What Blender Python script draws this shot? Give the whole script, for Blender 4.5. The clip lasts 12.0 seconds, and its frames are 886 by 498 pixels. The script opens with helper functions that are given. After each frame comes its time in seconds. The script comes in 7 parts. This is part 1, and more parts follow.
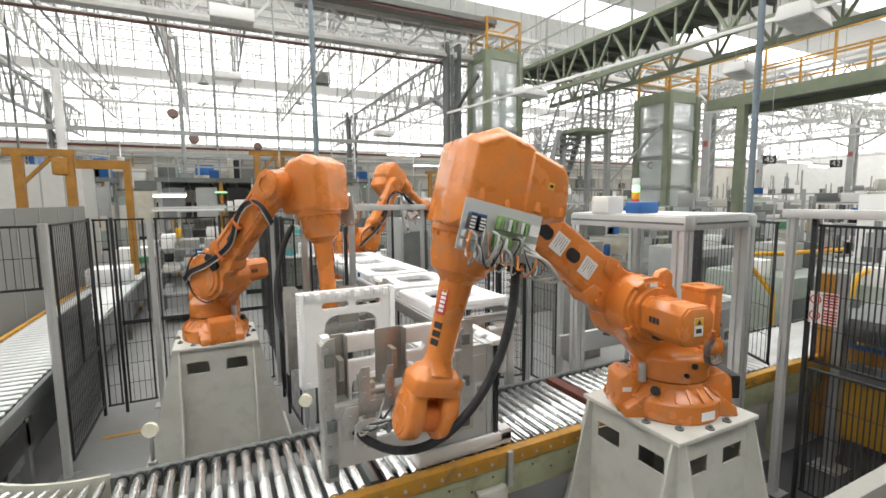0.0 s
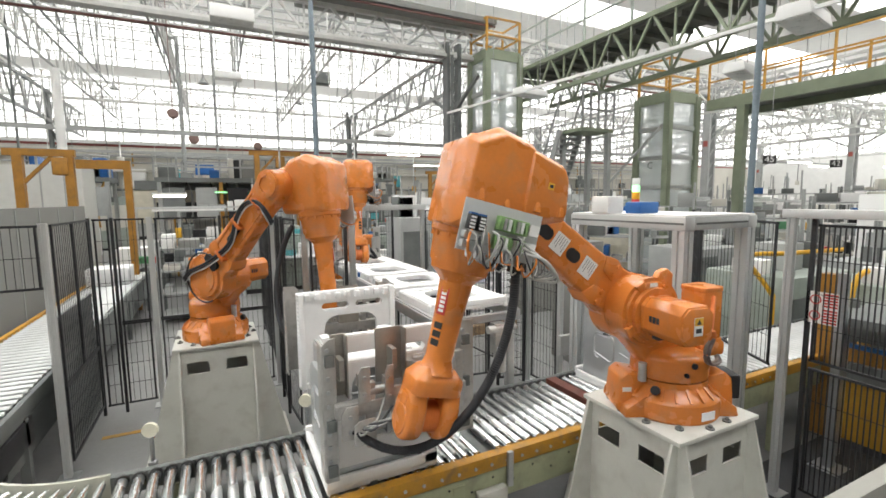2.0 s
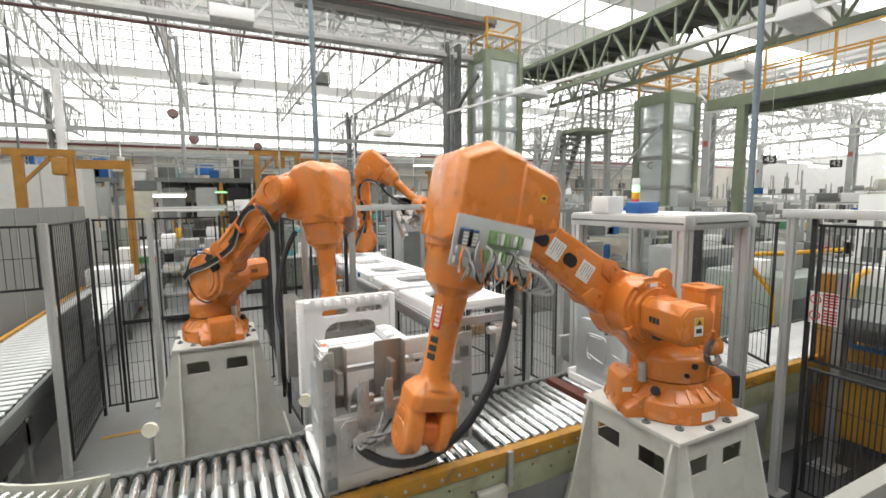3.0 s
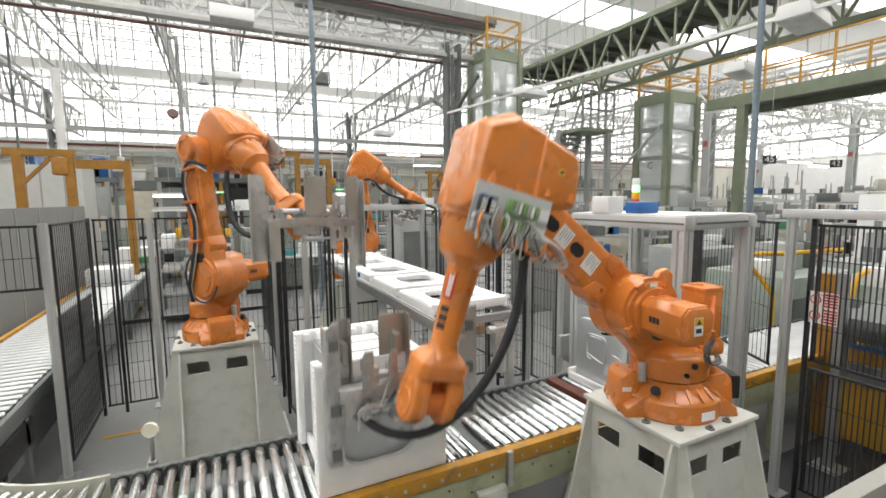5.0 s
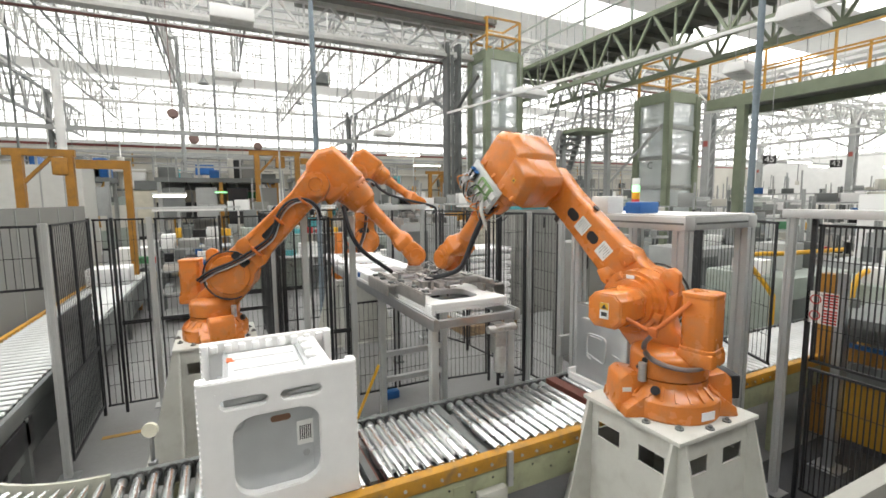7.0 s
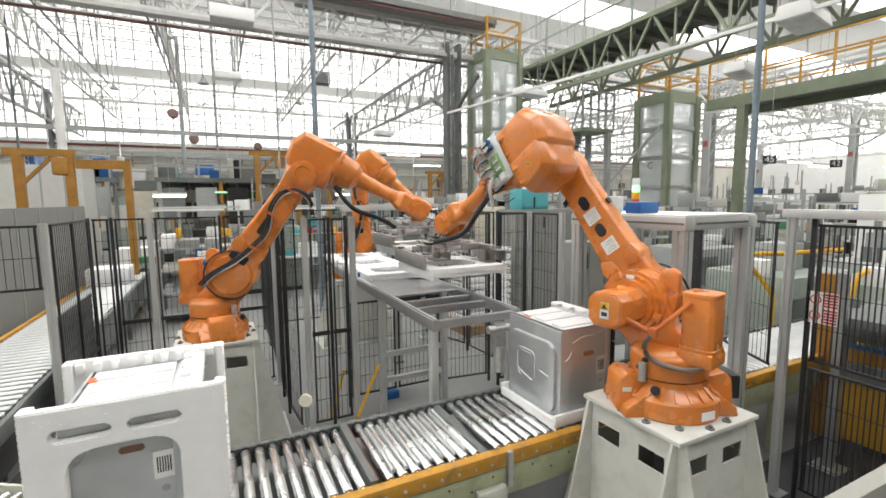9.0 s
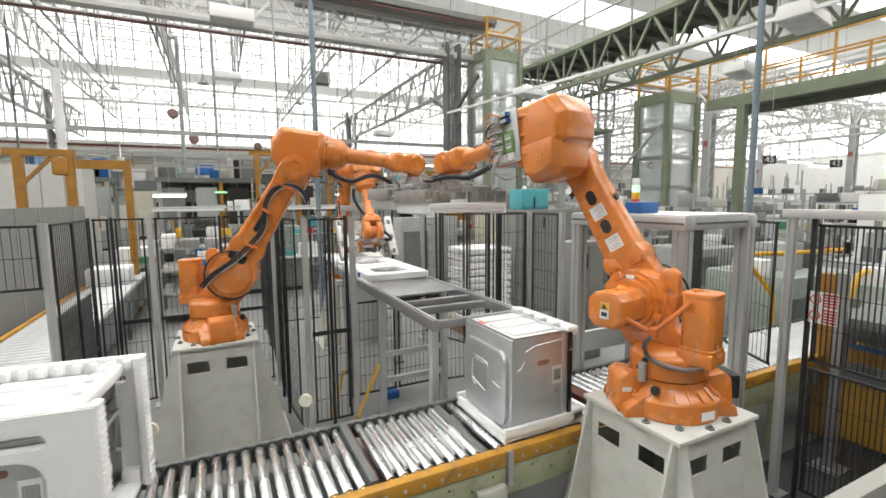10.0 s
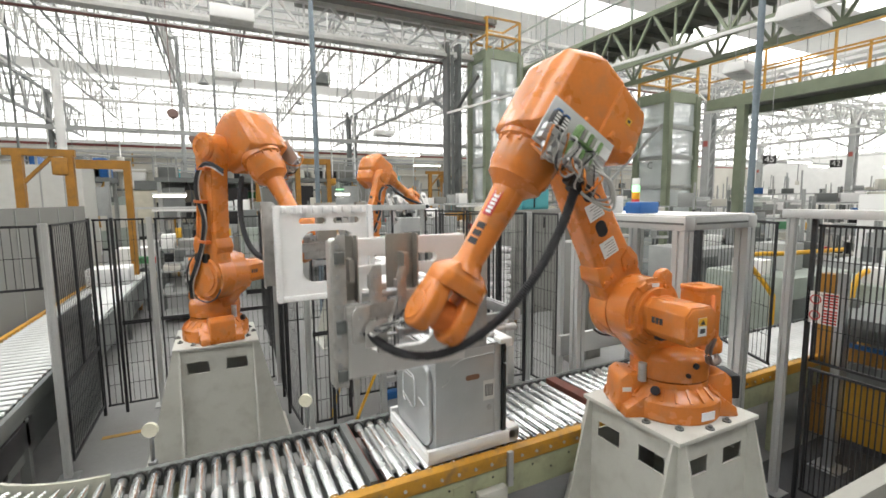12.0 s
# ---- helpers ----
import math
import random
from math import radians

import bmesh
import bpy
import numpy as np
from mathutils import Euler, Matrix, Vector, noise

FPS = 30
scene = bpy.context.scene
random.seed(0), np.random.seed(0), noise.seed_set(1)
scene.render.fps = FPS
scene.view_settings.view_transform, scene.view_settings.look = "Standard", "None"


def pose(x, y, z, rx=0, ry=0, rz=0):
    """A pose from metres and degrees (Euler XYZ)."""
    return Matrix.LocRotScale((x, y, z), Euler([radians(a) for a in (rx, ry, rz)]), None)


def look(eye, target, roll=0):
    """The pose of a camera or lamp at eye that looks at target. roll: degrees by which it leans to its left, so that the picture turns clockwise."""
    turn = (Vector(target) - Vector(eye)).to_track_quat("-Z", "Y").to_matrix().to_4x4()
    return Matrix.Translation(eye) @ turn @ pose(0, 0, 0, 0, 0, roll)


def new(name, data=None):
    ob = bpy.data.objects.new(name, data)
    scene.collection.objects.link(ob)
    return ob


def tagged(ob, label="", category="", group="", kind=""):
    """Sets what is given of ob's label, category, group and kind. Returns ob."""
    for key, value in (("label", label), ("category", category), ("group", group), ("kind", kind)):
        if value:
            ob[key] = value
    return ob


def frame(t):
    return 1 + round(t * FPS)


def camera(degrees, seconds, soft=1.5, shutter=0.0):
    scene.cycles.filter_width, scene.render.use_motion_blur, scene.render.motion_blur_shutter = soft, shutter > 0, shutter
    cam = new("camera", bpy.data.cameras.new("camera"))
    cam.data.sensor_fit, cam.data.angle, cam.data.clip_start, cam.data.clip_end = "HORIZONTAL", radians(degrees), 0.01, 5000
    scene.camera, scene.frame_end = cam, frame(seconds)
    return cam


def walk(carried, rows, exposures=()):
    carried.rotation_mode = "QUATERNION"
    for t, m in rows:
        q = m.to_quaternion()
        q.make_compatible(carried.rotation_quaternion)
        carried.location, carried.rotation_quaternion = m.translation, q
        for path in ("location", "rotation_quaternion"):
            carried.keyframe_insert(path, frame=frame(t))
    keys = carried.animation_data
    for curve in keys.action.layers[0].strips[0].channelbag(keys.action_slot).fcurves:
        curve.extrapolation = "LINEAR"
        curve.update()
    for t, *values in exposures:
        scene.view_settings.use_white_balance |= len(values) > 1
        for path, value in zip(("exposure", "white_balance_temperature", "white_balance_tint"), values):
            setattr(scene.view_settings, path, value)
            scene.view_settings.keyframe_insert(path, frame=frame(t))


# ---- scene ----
cam = camera(88.9, 12.0, soft=1.6, shutter=0.35)
EYE = Vector((0, 0, 2.2))
AIM = EYE + Vector((math.cos(radians(63.70)) * math.cos(radians(6.24)), math.sin(radians(63.70)) * math.cos(radians(6.24)), -math.sin(radians(6.24))))
walk(cam, [(0.0, look(EYE, AIM, -0.56)), (12.0, look(EYE, AIM, -0.56))], exposures=[(0.0, 0.12), (12.0, 0.12)])

# ---- light ----
world = bpy.data.worlds.new("sky")
scene.world = world
world.use_nodes = True
_nt = world.node_tree
_sky = _nt.nodes.new("ShaderNodeTexSky")
_sky.sky_type = "NISHITA"
_sky.sun_disc = False
_sky.sun_elevation, _sky.sun_rotation = radians(55), radians(160)
_nt.links.new(_sky.outputs[0], _nt.nodes["Background"].inputs[0])
_nt.nodes["Background"].inputs[1].default_value = 0.12
sun = new("sun", bpy.data.lights.new("sun", "SUN"))
sun.data.energy, sun.data.angle, sun.data.color = 1.2, radians(12), (1.0, 0.97, 0.92)
sun.matrix_world = look((0, 0, 20), (-4, 7, 5))


def skylight(x, y, z, w, d, watts):
    """Daylight that falls in through one roof light."""
    ob = new("daylight", bpy.data.lights.new("daylight", "AREA"))
    ob.data.shape, ob.data.size, ob.data.size_y, ob.data.energy = "RECTANGLE", w, d, watts
    ob.data.color = (1.0, 0.985, 0.96)
    ob.matrix_world = Matrix.Translation((x, y, z))
    return ob


ROOF = 12.4
for _y, _watts in ((-4.0, 2250), (4.0, 1900), (12.0, 1900), (20.0, 1900)):
    skylight(16, _y, ROOF + 0.05, 80, 2.6, _watts)


# ---- materials ----
def mat(name, color, rough=0.5, metal=0.0, vary=0.12, scale=6.0, bump=0.0, fine=60.0, dirt=None, dirt_amount=0.3, coat=0.0, per_object=0.0):
    """Painted, metal, plastic or mineral surface: two scales of colour variation, uneven gloss, fine relief."""
    m = bpy.data.materials.new(name)
    m.use_nodes = True
    nt = m.node_tree
    b = nt.nodes["Principled BSDF"]
    N, L = nt.nodes.new, nt.links.new
    tc = N("ShaderNodeTexCoord")
    n1, n2 = N("ShaderNodeTexNoise"), N("ShaderNodeTexNoise")
    n1.inputs["Scale"].default_value, n1.inputs["Detail"].default_value = scale, 6
    n2.inputs["Scale"].default_value, n2.inputs["Detail"].default_value = fine, 4
    L(tc.outputs["Object"], n1.inputs["Vector"])
    L(tc.outputs["Object"], n2.inputs["Vector"])
    ramp = N("ShaderNodeMapRange")
    ramp.inputs[1].default_value, ramp.inputs[2].default_value = 0.3, 0.7
    ramp.inputs[3].default_value, ramp.inputs[4].default_value = 1 - vary, 1 + vary * 0.6
    L(n1.outputs["Fac"], ramp.inputs[0])
    ramp2 = N("ShaderNodeMapRange")
    ramp2.inputs[3].default_value, ramp2.inputs[4].default_value = 1 - vary * 0.6, 1 + vary * 0.6
    L(n2.outputs["Fac"], ramp2.inputs[0])
    mul = N("ShaderNodeMath")
    mul.operation = "MULTIPLY"
    L(ramp.outputs[0], mul.inputs[0])
    L(ramp2.outputs[0], mul.inputs[1])
    if per_object:
        oi, pr, m3 = N("ShaderNodeObjectInfo"), N("ShaderNodeMapRange"), N("ShaderNodeMath")
        pr.inputs[3].default_value, pr.inputs[4].default_value = 1 - per_object, 1 + per_object
        m3.operation = "MULTIPLY"
        L(oi.outputs["Random"], pr.inputs[0])
        L(mul.outputs[0], m3.inputs[0])
        L(pr.outputs[0], m3.inputs[1])
        mul = m3
    hsv = N("ShaderNodeHueSaturation")
    hsv.inputs["Color"].default_value = (*color, 1)
    L(mul.outputs[0], hsv.inputs["Value"])
    last = hsv.outputs[0]
    if dirt:
        n3, r3, mix = N("ShaderNodeTexNoise"), N("ShaderNodeMapRange"), N("ShaderNodeMix")
        n3.inputs["Scale"].default_value, n3.inputs["Detail"].default_value = scale * 2.3, 8
        L(tc.outputs["Object"], n3.inputs["Vector"])
        r3.inputs[1].default_value, r3.inputs[2].default_value, r3.inputs[3].default_value, r3.inputs[4].default_value = 0.5, 0.75, 0, dirt_amount
        L(n3.outputs["Fac"], r3.inputs[0])
        mix.data_type = "RGBA"
        L(r3.outputs[0], mix.inputs["Factor"])
        L(last, mix.inputs["A"])
        mix.inputs["B"].default_value = (*dirt, 1)
        last = mix.outputs["Result"]
    L(last, b.inputs["Base Color"])
    rr = N("ShaderNodeMapRange")
    rr.inputs[3].default_value, rr.inputs[4].default_value = max(0.03, rough - 0.12), min(1, rough + 0.12)
    L(n1.outputs["Fac"], rr.inputs[0])
    L(rr.outputs[0], b.inputs["Roughness"])
    b.inputs["Metallic"].default_value = metal
    b.inputs["Coat Weight"].default_value = coat
    if bump:
        bp = N("ShaderNodeBump")
        bp.inputs["Strength"].default_value, bp.inputs["Distance"].default_value = bump, 0.002
        L(n2.outputs["Fac"], bp.inputs["Height"])
        L(bp.outputs[0], b.inputs["Normal"])
    return m


def glow(name, color, strength):
    m = bpy.data.materials.new(name)
    m.use_nodes = True
    b = m.node_tree.nodes["Principled BSDF"]
    b.inputs["Base Color"].default_value = (0.8, 0.8, 0.8, 1)
    b.inputs["Emission Color"].default_value = (*color, 1)
    b.inputs["Emission Strength"].default_value = strength
    return m


def clear(name, color=(0.9, 0.95, 0.95), rough=0.05, alpha=0.35):
    """Thin glazing: partly see-through, glossy."""
    m = bpy.data.materials.new(name)
    m.use_nodes = True
    b = m.node_tree.nodes["Principled BSDF"]
    b.inputs["Base Color"].default_value = (*color, 1)
    b.inputs["Roughness"].default_value = rough
    b.inputs["Alpha"].default_value = alpha
    return m


ORANGE = mat("orange_paint", (0.70, 0.222, 0.040), 0.27, vary=0.12, scale=5, coat=0.25, bump=0.06, dirt=(0.40, 0.23, 0.12), dirt_amount=0.42)
ORANGE_DARK = mat("orange_cast", (0.60, 0.15, 0.025), 0.5, vary=0.15, scale=9, bump=0.2)
BLACK = mat("black_plastic", (0.018, 0.018, 0.02), 0.45, vary=0.2)
RUBBER = mat("black_hose", (0.025, 0.026, 0.03), 0.55, vary=0.25, scale=20, bump=0.3)
PEDESTAL = mat("light_grey_paint", (0.60, 0.60, 0.55), 0.5, vary=0.07, scale=3, bump=0.08, dirt=(0.33, 0.31, 0.26), dirt_amount=0.35)
STEEL = mat("bright_steel", (0.84, 0.86, 0.86), 0.26, metal=1.0, vary=0.06, scale=5, per_object=0.08)
ZINC = mat("galvanised_steel", (0.50, 0.51, 0.52), 0.38, metal=0.9, vary=0.12, scale=7, bump=0.08)
GRIP = mat("gripper_aluminium", (0.55, 0.54, 0.52), 0.42, metal=0.7, vary=0.14, scale=9, bump=0.1, dirt=(0.2, 0.19, 0.17), dirt_amount=0.4)
ALU = mat("anodised_aluminium", (0.58, 0.59, 0.58), 0.36, metal=0.35, vary=0.06, scale=4)
FOAM = mat("white_foam", (0.90, 0.90, 0.89), 0.85, vary=0.03, scale=12, bump=0.5, fine=190)
FENCE_BLACK = mat("black_powder_coat", (0.022, 0.023, 0.025), 0.5, vary=0.2)
YELLOW = mat("yellow_paint", (0.52, 0.26, 0.025), 0.5, vary=0.2, scale=5, dirt=(0.20, 0.14, 0.07), dirt_amount=0.85, bump=0.15)
YELLOW_CLEAN = mat("amber_panel", (0.75, 0.42, 0.03), 0.5, vary=0.06)
GREENGREY = mat("pale_green_paint", (0.36, 0.38, 0.24), 0.55, vary=0.1, scale=6, dirt=(0.2, 0.2, 0.15), dirt_amount=0.5, bump=0.1)
GREEN = mat("green_steel_paint", (0.23, 0.265, 0.185), 0.55, vary=0.1, scale=4)
GREEN_DARK = mat("dark_deck", (0.12, 0.125, 0.11), 0.7, vary=0.15, scale=4)
STEEL_GREY = mat("grey_steelwork", (0.36, 0.37, 0.36), 0.6, vary=0.12, scale=3)
STEEL_DARK = mat("dark_column", (0.15, 0.16, 0.155), 0.6, vary=0.2, scale=3)
WHITE = mat("white_paint", (0.80, 0.80, 0.78), 0.6, vary=0.05, scale=2)
CREAM = mat("cream_wall", (0.58, 0.56, 0.50), 0.7, vary=0.08, scale=0.8)
FLOORM = mat("concrete_floor", (0.23, 0.23, 0.225), 0.45, vary=0.16, scale=1.4, bump=0.1, fine=30, dirt=(0.18, 0.18, 0.17), dirt_amount=0.45)
DARKFLOOR = mat("near_black_floor", (0.028, 0.03, 0.033), 0.6, vary=0.2, scale=2)
BLUE = mat("blue_paint", (0.02, 0.12, 0.36), 0.45, vary=0.1)
TEAL = mat("teal_panel", (0.10, 0.42, 0.46), 0.5, vary=0.08)
RED = mat("red_print", (0.55, 0.04, 0.035), 0.5, vary=0.05)
LABEL = mat("white_label", (0.82, 0.82, 0.80), 0.5, vary=0.04)
INK = mat("dark_print", (0.03, 0.03, 0.03), 0.6, vary=0.05)
PALE_INK = mat("grey_print", (0.35, 0.35, 0.35), 0.6, vary=0.05)
PCB = mat("green_terminal_block", (0.24, 0.40, 0.16), 0.5, vary=0.25, scale=40)
GLASS_BLACK = mat("black_glass", (0.008, 0.008, 0.01), 0.06, vary=0.05, coat=0.5)
OVENM = mat("galvanised_oven_sheet", (0.60, 0.62, 0.63), 0.42, metal=0.8, vary=0.08, scale=5, bump=0.06, fine=200)
FILM = mat("wrinkled_white_film", (0.84, 0.84, 0.84), 0.35, vary=0.06, scale=10, bump=0.8, fine=25)
BROWN = mat("brown_belt", (0.16, 0.05, 0.035), 0.6, vary=0.15)
CLAD = mat("grey_cladding", (0.24, 0.24, 0.225), 0.6, vary=0.08, scale=2)
DULL_STEEL = mat("dull_roller_steel", (0.50, 0.51, 0.50), 0.36, metal=0.8, vary=0.15, scale=8)
DAY = glow("bright_overcast_sky", (1.0, 0.995, 0.98), 2.0)
TUBE = glow("lit_fluorescent_tube", (1.0, 0.97, 0.88), 6.0)
LAMP_GREEN = glow("lit_green_lens", (0.2, 1.0, 0.3), 1.2)
LAMP_AMBER = mat("amber_lens", (0.8, 0.4, 0.02), 0.3)
GLASS = clear("dusty_glass", (0.75, 0.80, 0.80), 0.25, 0.45)


# ---- mesh helpers ----
def bm_box(bm, x0, y0, z0, x1, y1, z1, bevel=0.0, m=None):
    r = bmesh.ops.create_cube(bm, size=1.0)
    vs = r["verts"]
    t = Matrix.Translation(((x0 + x1) / 2, (y0 + y1) / 2, (z0 + z1) / 2)) @ Matrix.Diagonal((abs(x1 - x0), abs(y1 - y0), abs(z1 - z0), 1))
    bmesh.ops.transform(bm, matrix=t, verts=vs)
    if bevel:
        es = list({e for v in vs for e in v.link_edges})
        r = bmesh.ops.bevel(bm, geom=es, offset=bevel, segments=2, affect="EDGES", profile=0.5)
        vs = list({v for f in r["faces"] for v in f.verts} | {v for v in vs if v.is_valid})
    if m is not None:
        bmesh.ops.transform(bm, matrix=m, verts=vs)
    return vs


def bm_cyl(bm, p, q, r1, r2=None, n=24, caps=True):
    p, q = Vector(p), Vector(q)
    d = q - p
    r = bmesh.ops.create_cone(bm, cap_ends=caps, segments=n, radius1=r1, radius2=r1 if r2 is None else r2, depth=d.length)
    m = Matrix.Translation((p + q) / 2) @ d.to_track_quat("Z", "Y").to_matrix().to_4x4()
    bmesh.ops.transform(bm, matrix=m, verts=r["verts"])
    return r["verts"]


def bm_bar(bm, p, q, w, h=None, up=(0, 0, 1)):
    """Rectangular bar from p to q, w wide and h high."""
    p, q = Vector(p), Vector(q)
    d = (q - p)
    h = w if h is None else h
    z = d.normalized()
    x = Vector(up).cross(z)
    if x.length < 1e-4:
        x = Vector((1, 0, 0)).cross(z)
        if x.length < 1e-4:
            x = Vector((0, 1, 0)).cross(z)
    x.normalize()
    y = z.cross(x)
    vs = []
    for e in (p, q):
        for sx, sy in ((-1, -1), (1, -1), (1, 1), (-1, 1)):
            vs.append(bm.verts.new(e + x * sx * w / 2 + y * sy * h / 2))
    a = vs
    for f in ((3, 2, 1, 0), (4, 5, 6, 7), (0, 1, 5, 4), (1, 2, 6, 5), (2, 3, 7, 6), (3, 0, 4, 7)):
        bm.faces.new([a[i] for i in f])
    return vs


def bm_prism(bm, pts, axis, a, b, bevel=0.0, segments=2):
    """Polygon pts (2D) pushed along an axis from a to b. axis y: pts are (x, z); x: (y, z); z: (x, y)."""
    def put(u, v, w):
        return {"y": (u, w, v), "x": (w, u, v), "z": (u, v, w)}[axis]
    lo = [bm.verts.new(put(u, v, a)) for u, v in pts]
    hi = [bm.verts.new(put(u, v, b)) for u, v in pts]
    n = len(pts)
    fs = [bm.faces.new(lo[::-1]), bm.faces.new(hi)]
    for i in range(n):
        j = (i + 1) % n
        fs.append(bm.faces.new((lo[i], lo[j], hi[j], hi[i])))
    bmesh.ops.recalc_face_normals(bm, faces=fs)
    if bevel:
        es = list({e for f in fs for e in f.edges})
        bmesh.ops.bevel(bm, geom=es, offset=bevel, segments=segments, affect="EDGES", profile=0.5)


def bm_lathe(bm, prof, n=32, m=None):
    """Profile (radius, z) turned round z."""
    rings = []
    for r, z in prof:
        rings.append([bm.verts.new((r * math.cos(2 * math.pi * i / n), r * math.sin(2 * math.pi * i / n), z)) for i in range(n)])
    fs = []
    for a, b in zip(rings, rings[1:]):
        for i in range(n):
            j = (i + 1) % n
            fs.append(bm.faces.new((a[i], a[j], b[j], b[i])))
    fs += [bm.faces.new(rings[0][::-1]), bm.faces.new(rings[-1])]
    if m is not None:
        bmesh.ops.transform(bm, matrix=m, verts=[v for r in rings for v in r])


def bm_plate_hole(bm, outer, holes, axis, a, b):
    """Plate with openings: outer and holes are 2D loops, filled and pushed from a to b along the axis."""
    def put(u, v, w):
        return {"y": (u, w, v), "x": (w, u, v), "z": (u, v, w)}[axis]
    tmp = bmesh.new()
    es = []
    for loop in [outer] + holes:
        vs = [tmp.verts.new(put(u, v, a)) for u, v in loop]
        es += [tmp.edges.new((vs[i], vs[(i + 1) % len(vs)])) for i in range(len(vs))]
    bmesh.ops.triangle_fill(tmp, use_beauty=True, use_dissolve=False, edges=es)
    tmp.normal_update()
    r = bmesh.ops.extrude_face_region(tmp, geom=tmp.faces[:])
    shift = Vector(put(0, 0, b - a))
    bmesh.ops.translate(tmp, vec=shift, verts=[g for g in r["geom"] if isinstance(g, bmesh.types.BMVert)])
    bmesh.ops.recalc_face_normals(tmp, faces=tmp.faces[:])
    me = bpy.data.meshes.new("tmp")
    tmp.to_mesh(me)
    tmp.free()
    bm.from_mesh(me)
    bpy.data.meshes.remove(me)


def round_rect(u0, v0, u1, v1, r, n=6):
    pts = []
    for cu, cv, s in ((u1 - r, v0 + r, -90), (u1 - r, v1 - r, 0), (u0 + r, v1 - r, 90), (u0 + r, v0 + r, 180)):
        for i in range(n + 1):
            a = radians(s + 90 * i / n)
            pts.append((cu + r * math.cos(a), cv + r * math.sin(a)))
    return pts


def bm_tube(bm, pts, r, n=10):
    """Round tube along points."""
    pts = [Vector(p) for p in pts]
    rings = []
    ref = Vector((0.3, 0.2, 1)).normalized()
    for i, p in enumerate(pts):
        d = (pts[min(i + 1, len(pts) - 1)] - pts[max(i - 1, 0)]).normalized()
        x = d.cross(ref)
        if x.length < 1e-3:
            x = d.cross(Vector((1, 0, 0)))
        x.normalize()
        y = d.cross(x)
        rings.append([bm.verts.new(p + x * r * math.cos(2 * math.pi * k / n) + y * r * math.sin(2 * math.pi * k / n)) for k in range(n)])
    for a, b in zip(rings, rings[1:]):
        for k in range(n):
            j = (k + 1) % n
            bm.faces.new((a[k], a[j], b[j], b[k]))
    bm.faces.new(rings[0][::-1])
    bm.faces.new(rings[-1])


def curve_pts(ctrl, n=24):
    """Smooth points through control points (Catmull-Rom)."""
    c = [Vector(p) for p in ctrl]
    c = [c[0] * 2 - c[1]] + c + [c[-1] * 2 - c[-2]]
    out = []
    seg = len(c) - 3
    for i in range(n + 1):
        u = i / n * seg
        k = min(int(u), seg - 1)
        t = u - k
        a, b, d, e = c[k:k + 4]
        out.append(0.5 * ((2 * b) + (d - a) * t + (2 * a - 5 * b + 4 * d - e) * t * t + (3 * b - a - 3 * d + e) * t ** 3))
    return out


def mesh_of(name, bm, material, smooth=30):
    me = bpy.data.meshes.new(name)
    bmesh.ops.recalc_face_normals(bm, faces=bm.faces[:])
    if smooth:
        for f in bm.faces:
            f.smooth = True
        lim = radians(smooth)
        for e in bm.edges:
            if len(e.link_faces) == 2 and e.calc_face_angle(0) > lim:
                e.smooth = False
    bm.to_mesh(me)
    bm.free()
    me.materials.append(material)
    return me


def part(name, bm, material, parent=None, label="", smooth=30, m=None):
    ob = new(name, mesh_of(name, bm, material, smooth))
    if parent is not None:
        ob.parent = parent
    if m is not None:
        ob.matrix_basis = m
    if label:
        tagged(ob, label)
    return ob


def thing(name, label, category, m=None, group="", kind=""):
    ob = new(name)
    ob.empty_display_size = 0.1
    if m is not None:
        ob.matrix_basis = m
    return tagged(ob, label, category, group, kind)


def box_part(name, dims, material, parent=None, label="", bevel=0.0, m=None):
    bm = bmesh.new()
    bm_box(bm, *dims, bevel=bevel)
    return part(name, bm, material, parent, label, m=m)


def text_part(name, body, size, material, parent, m, align="CENTER"):
    """Printed letters as a thin mesh, from the built-in font."""
    cu = bpy.data.curves.new(name, "FONT")
    cu.body, cu.size, cu.align_x, cu.align_y, cu.extrude = body, size, align, "CENTER", 0.0006
    tmp = new("tmp", cu)
    dg = bpy.context.evaluated_depsgraph_get()
    me = bpy.data.meshes.new_from_object(tmp.evaluated_get(dg))
    bpy.data.objects.remove(tmp)
    me.materials.clear()
    me.materials.append(material)
    ob = new(name, me)
    ob.parent = parent
    ob.matrix_basis = m
    return ob


# ---- industrial robots ----
D1, A1, A2, A3, D4 = 0.571, 0.199, 1.024, 0.216, 1.071
PED_Z = 1.012


def bm_shell(bm, pts, bevel):
    """Faceted cast shell: the hull of its corners with narrow rounded edges."""
    b = bmesh.new()
    for p in pts:
        b.verts.new(p)
    r = bmesh.ops.convex_hull(b, input=b.verts[:])
    loose = [v for v in b.verts if not v.link_faces]
    bmesh.ops.delete(b, geom=loose, context="VERTS")
    bmesh.ops.dissolve_limit(b, angle_limit=radians(4), verts=b.verts[:], edges=b.edges[:])
    bmesh.ops.bevel(b, geom=[e for e in b.edges if len(e.link_faces) == 2 and e.calc_face_angle(0) > 0.12], offset=bevel, segments=2, affect="EDGES", profile=0.5)
    me = bpy.data.meshes.new("shell")
    b.to_mesh(me)
    b.free()
    bm.from_mesh(me)
    bpy.data.meshes.remove(me)


def rot(axis, deg):
    return Matrix.Rotation(radians(deg), 4, axis)


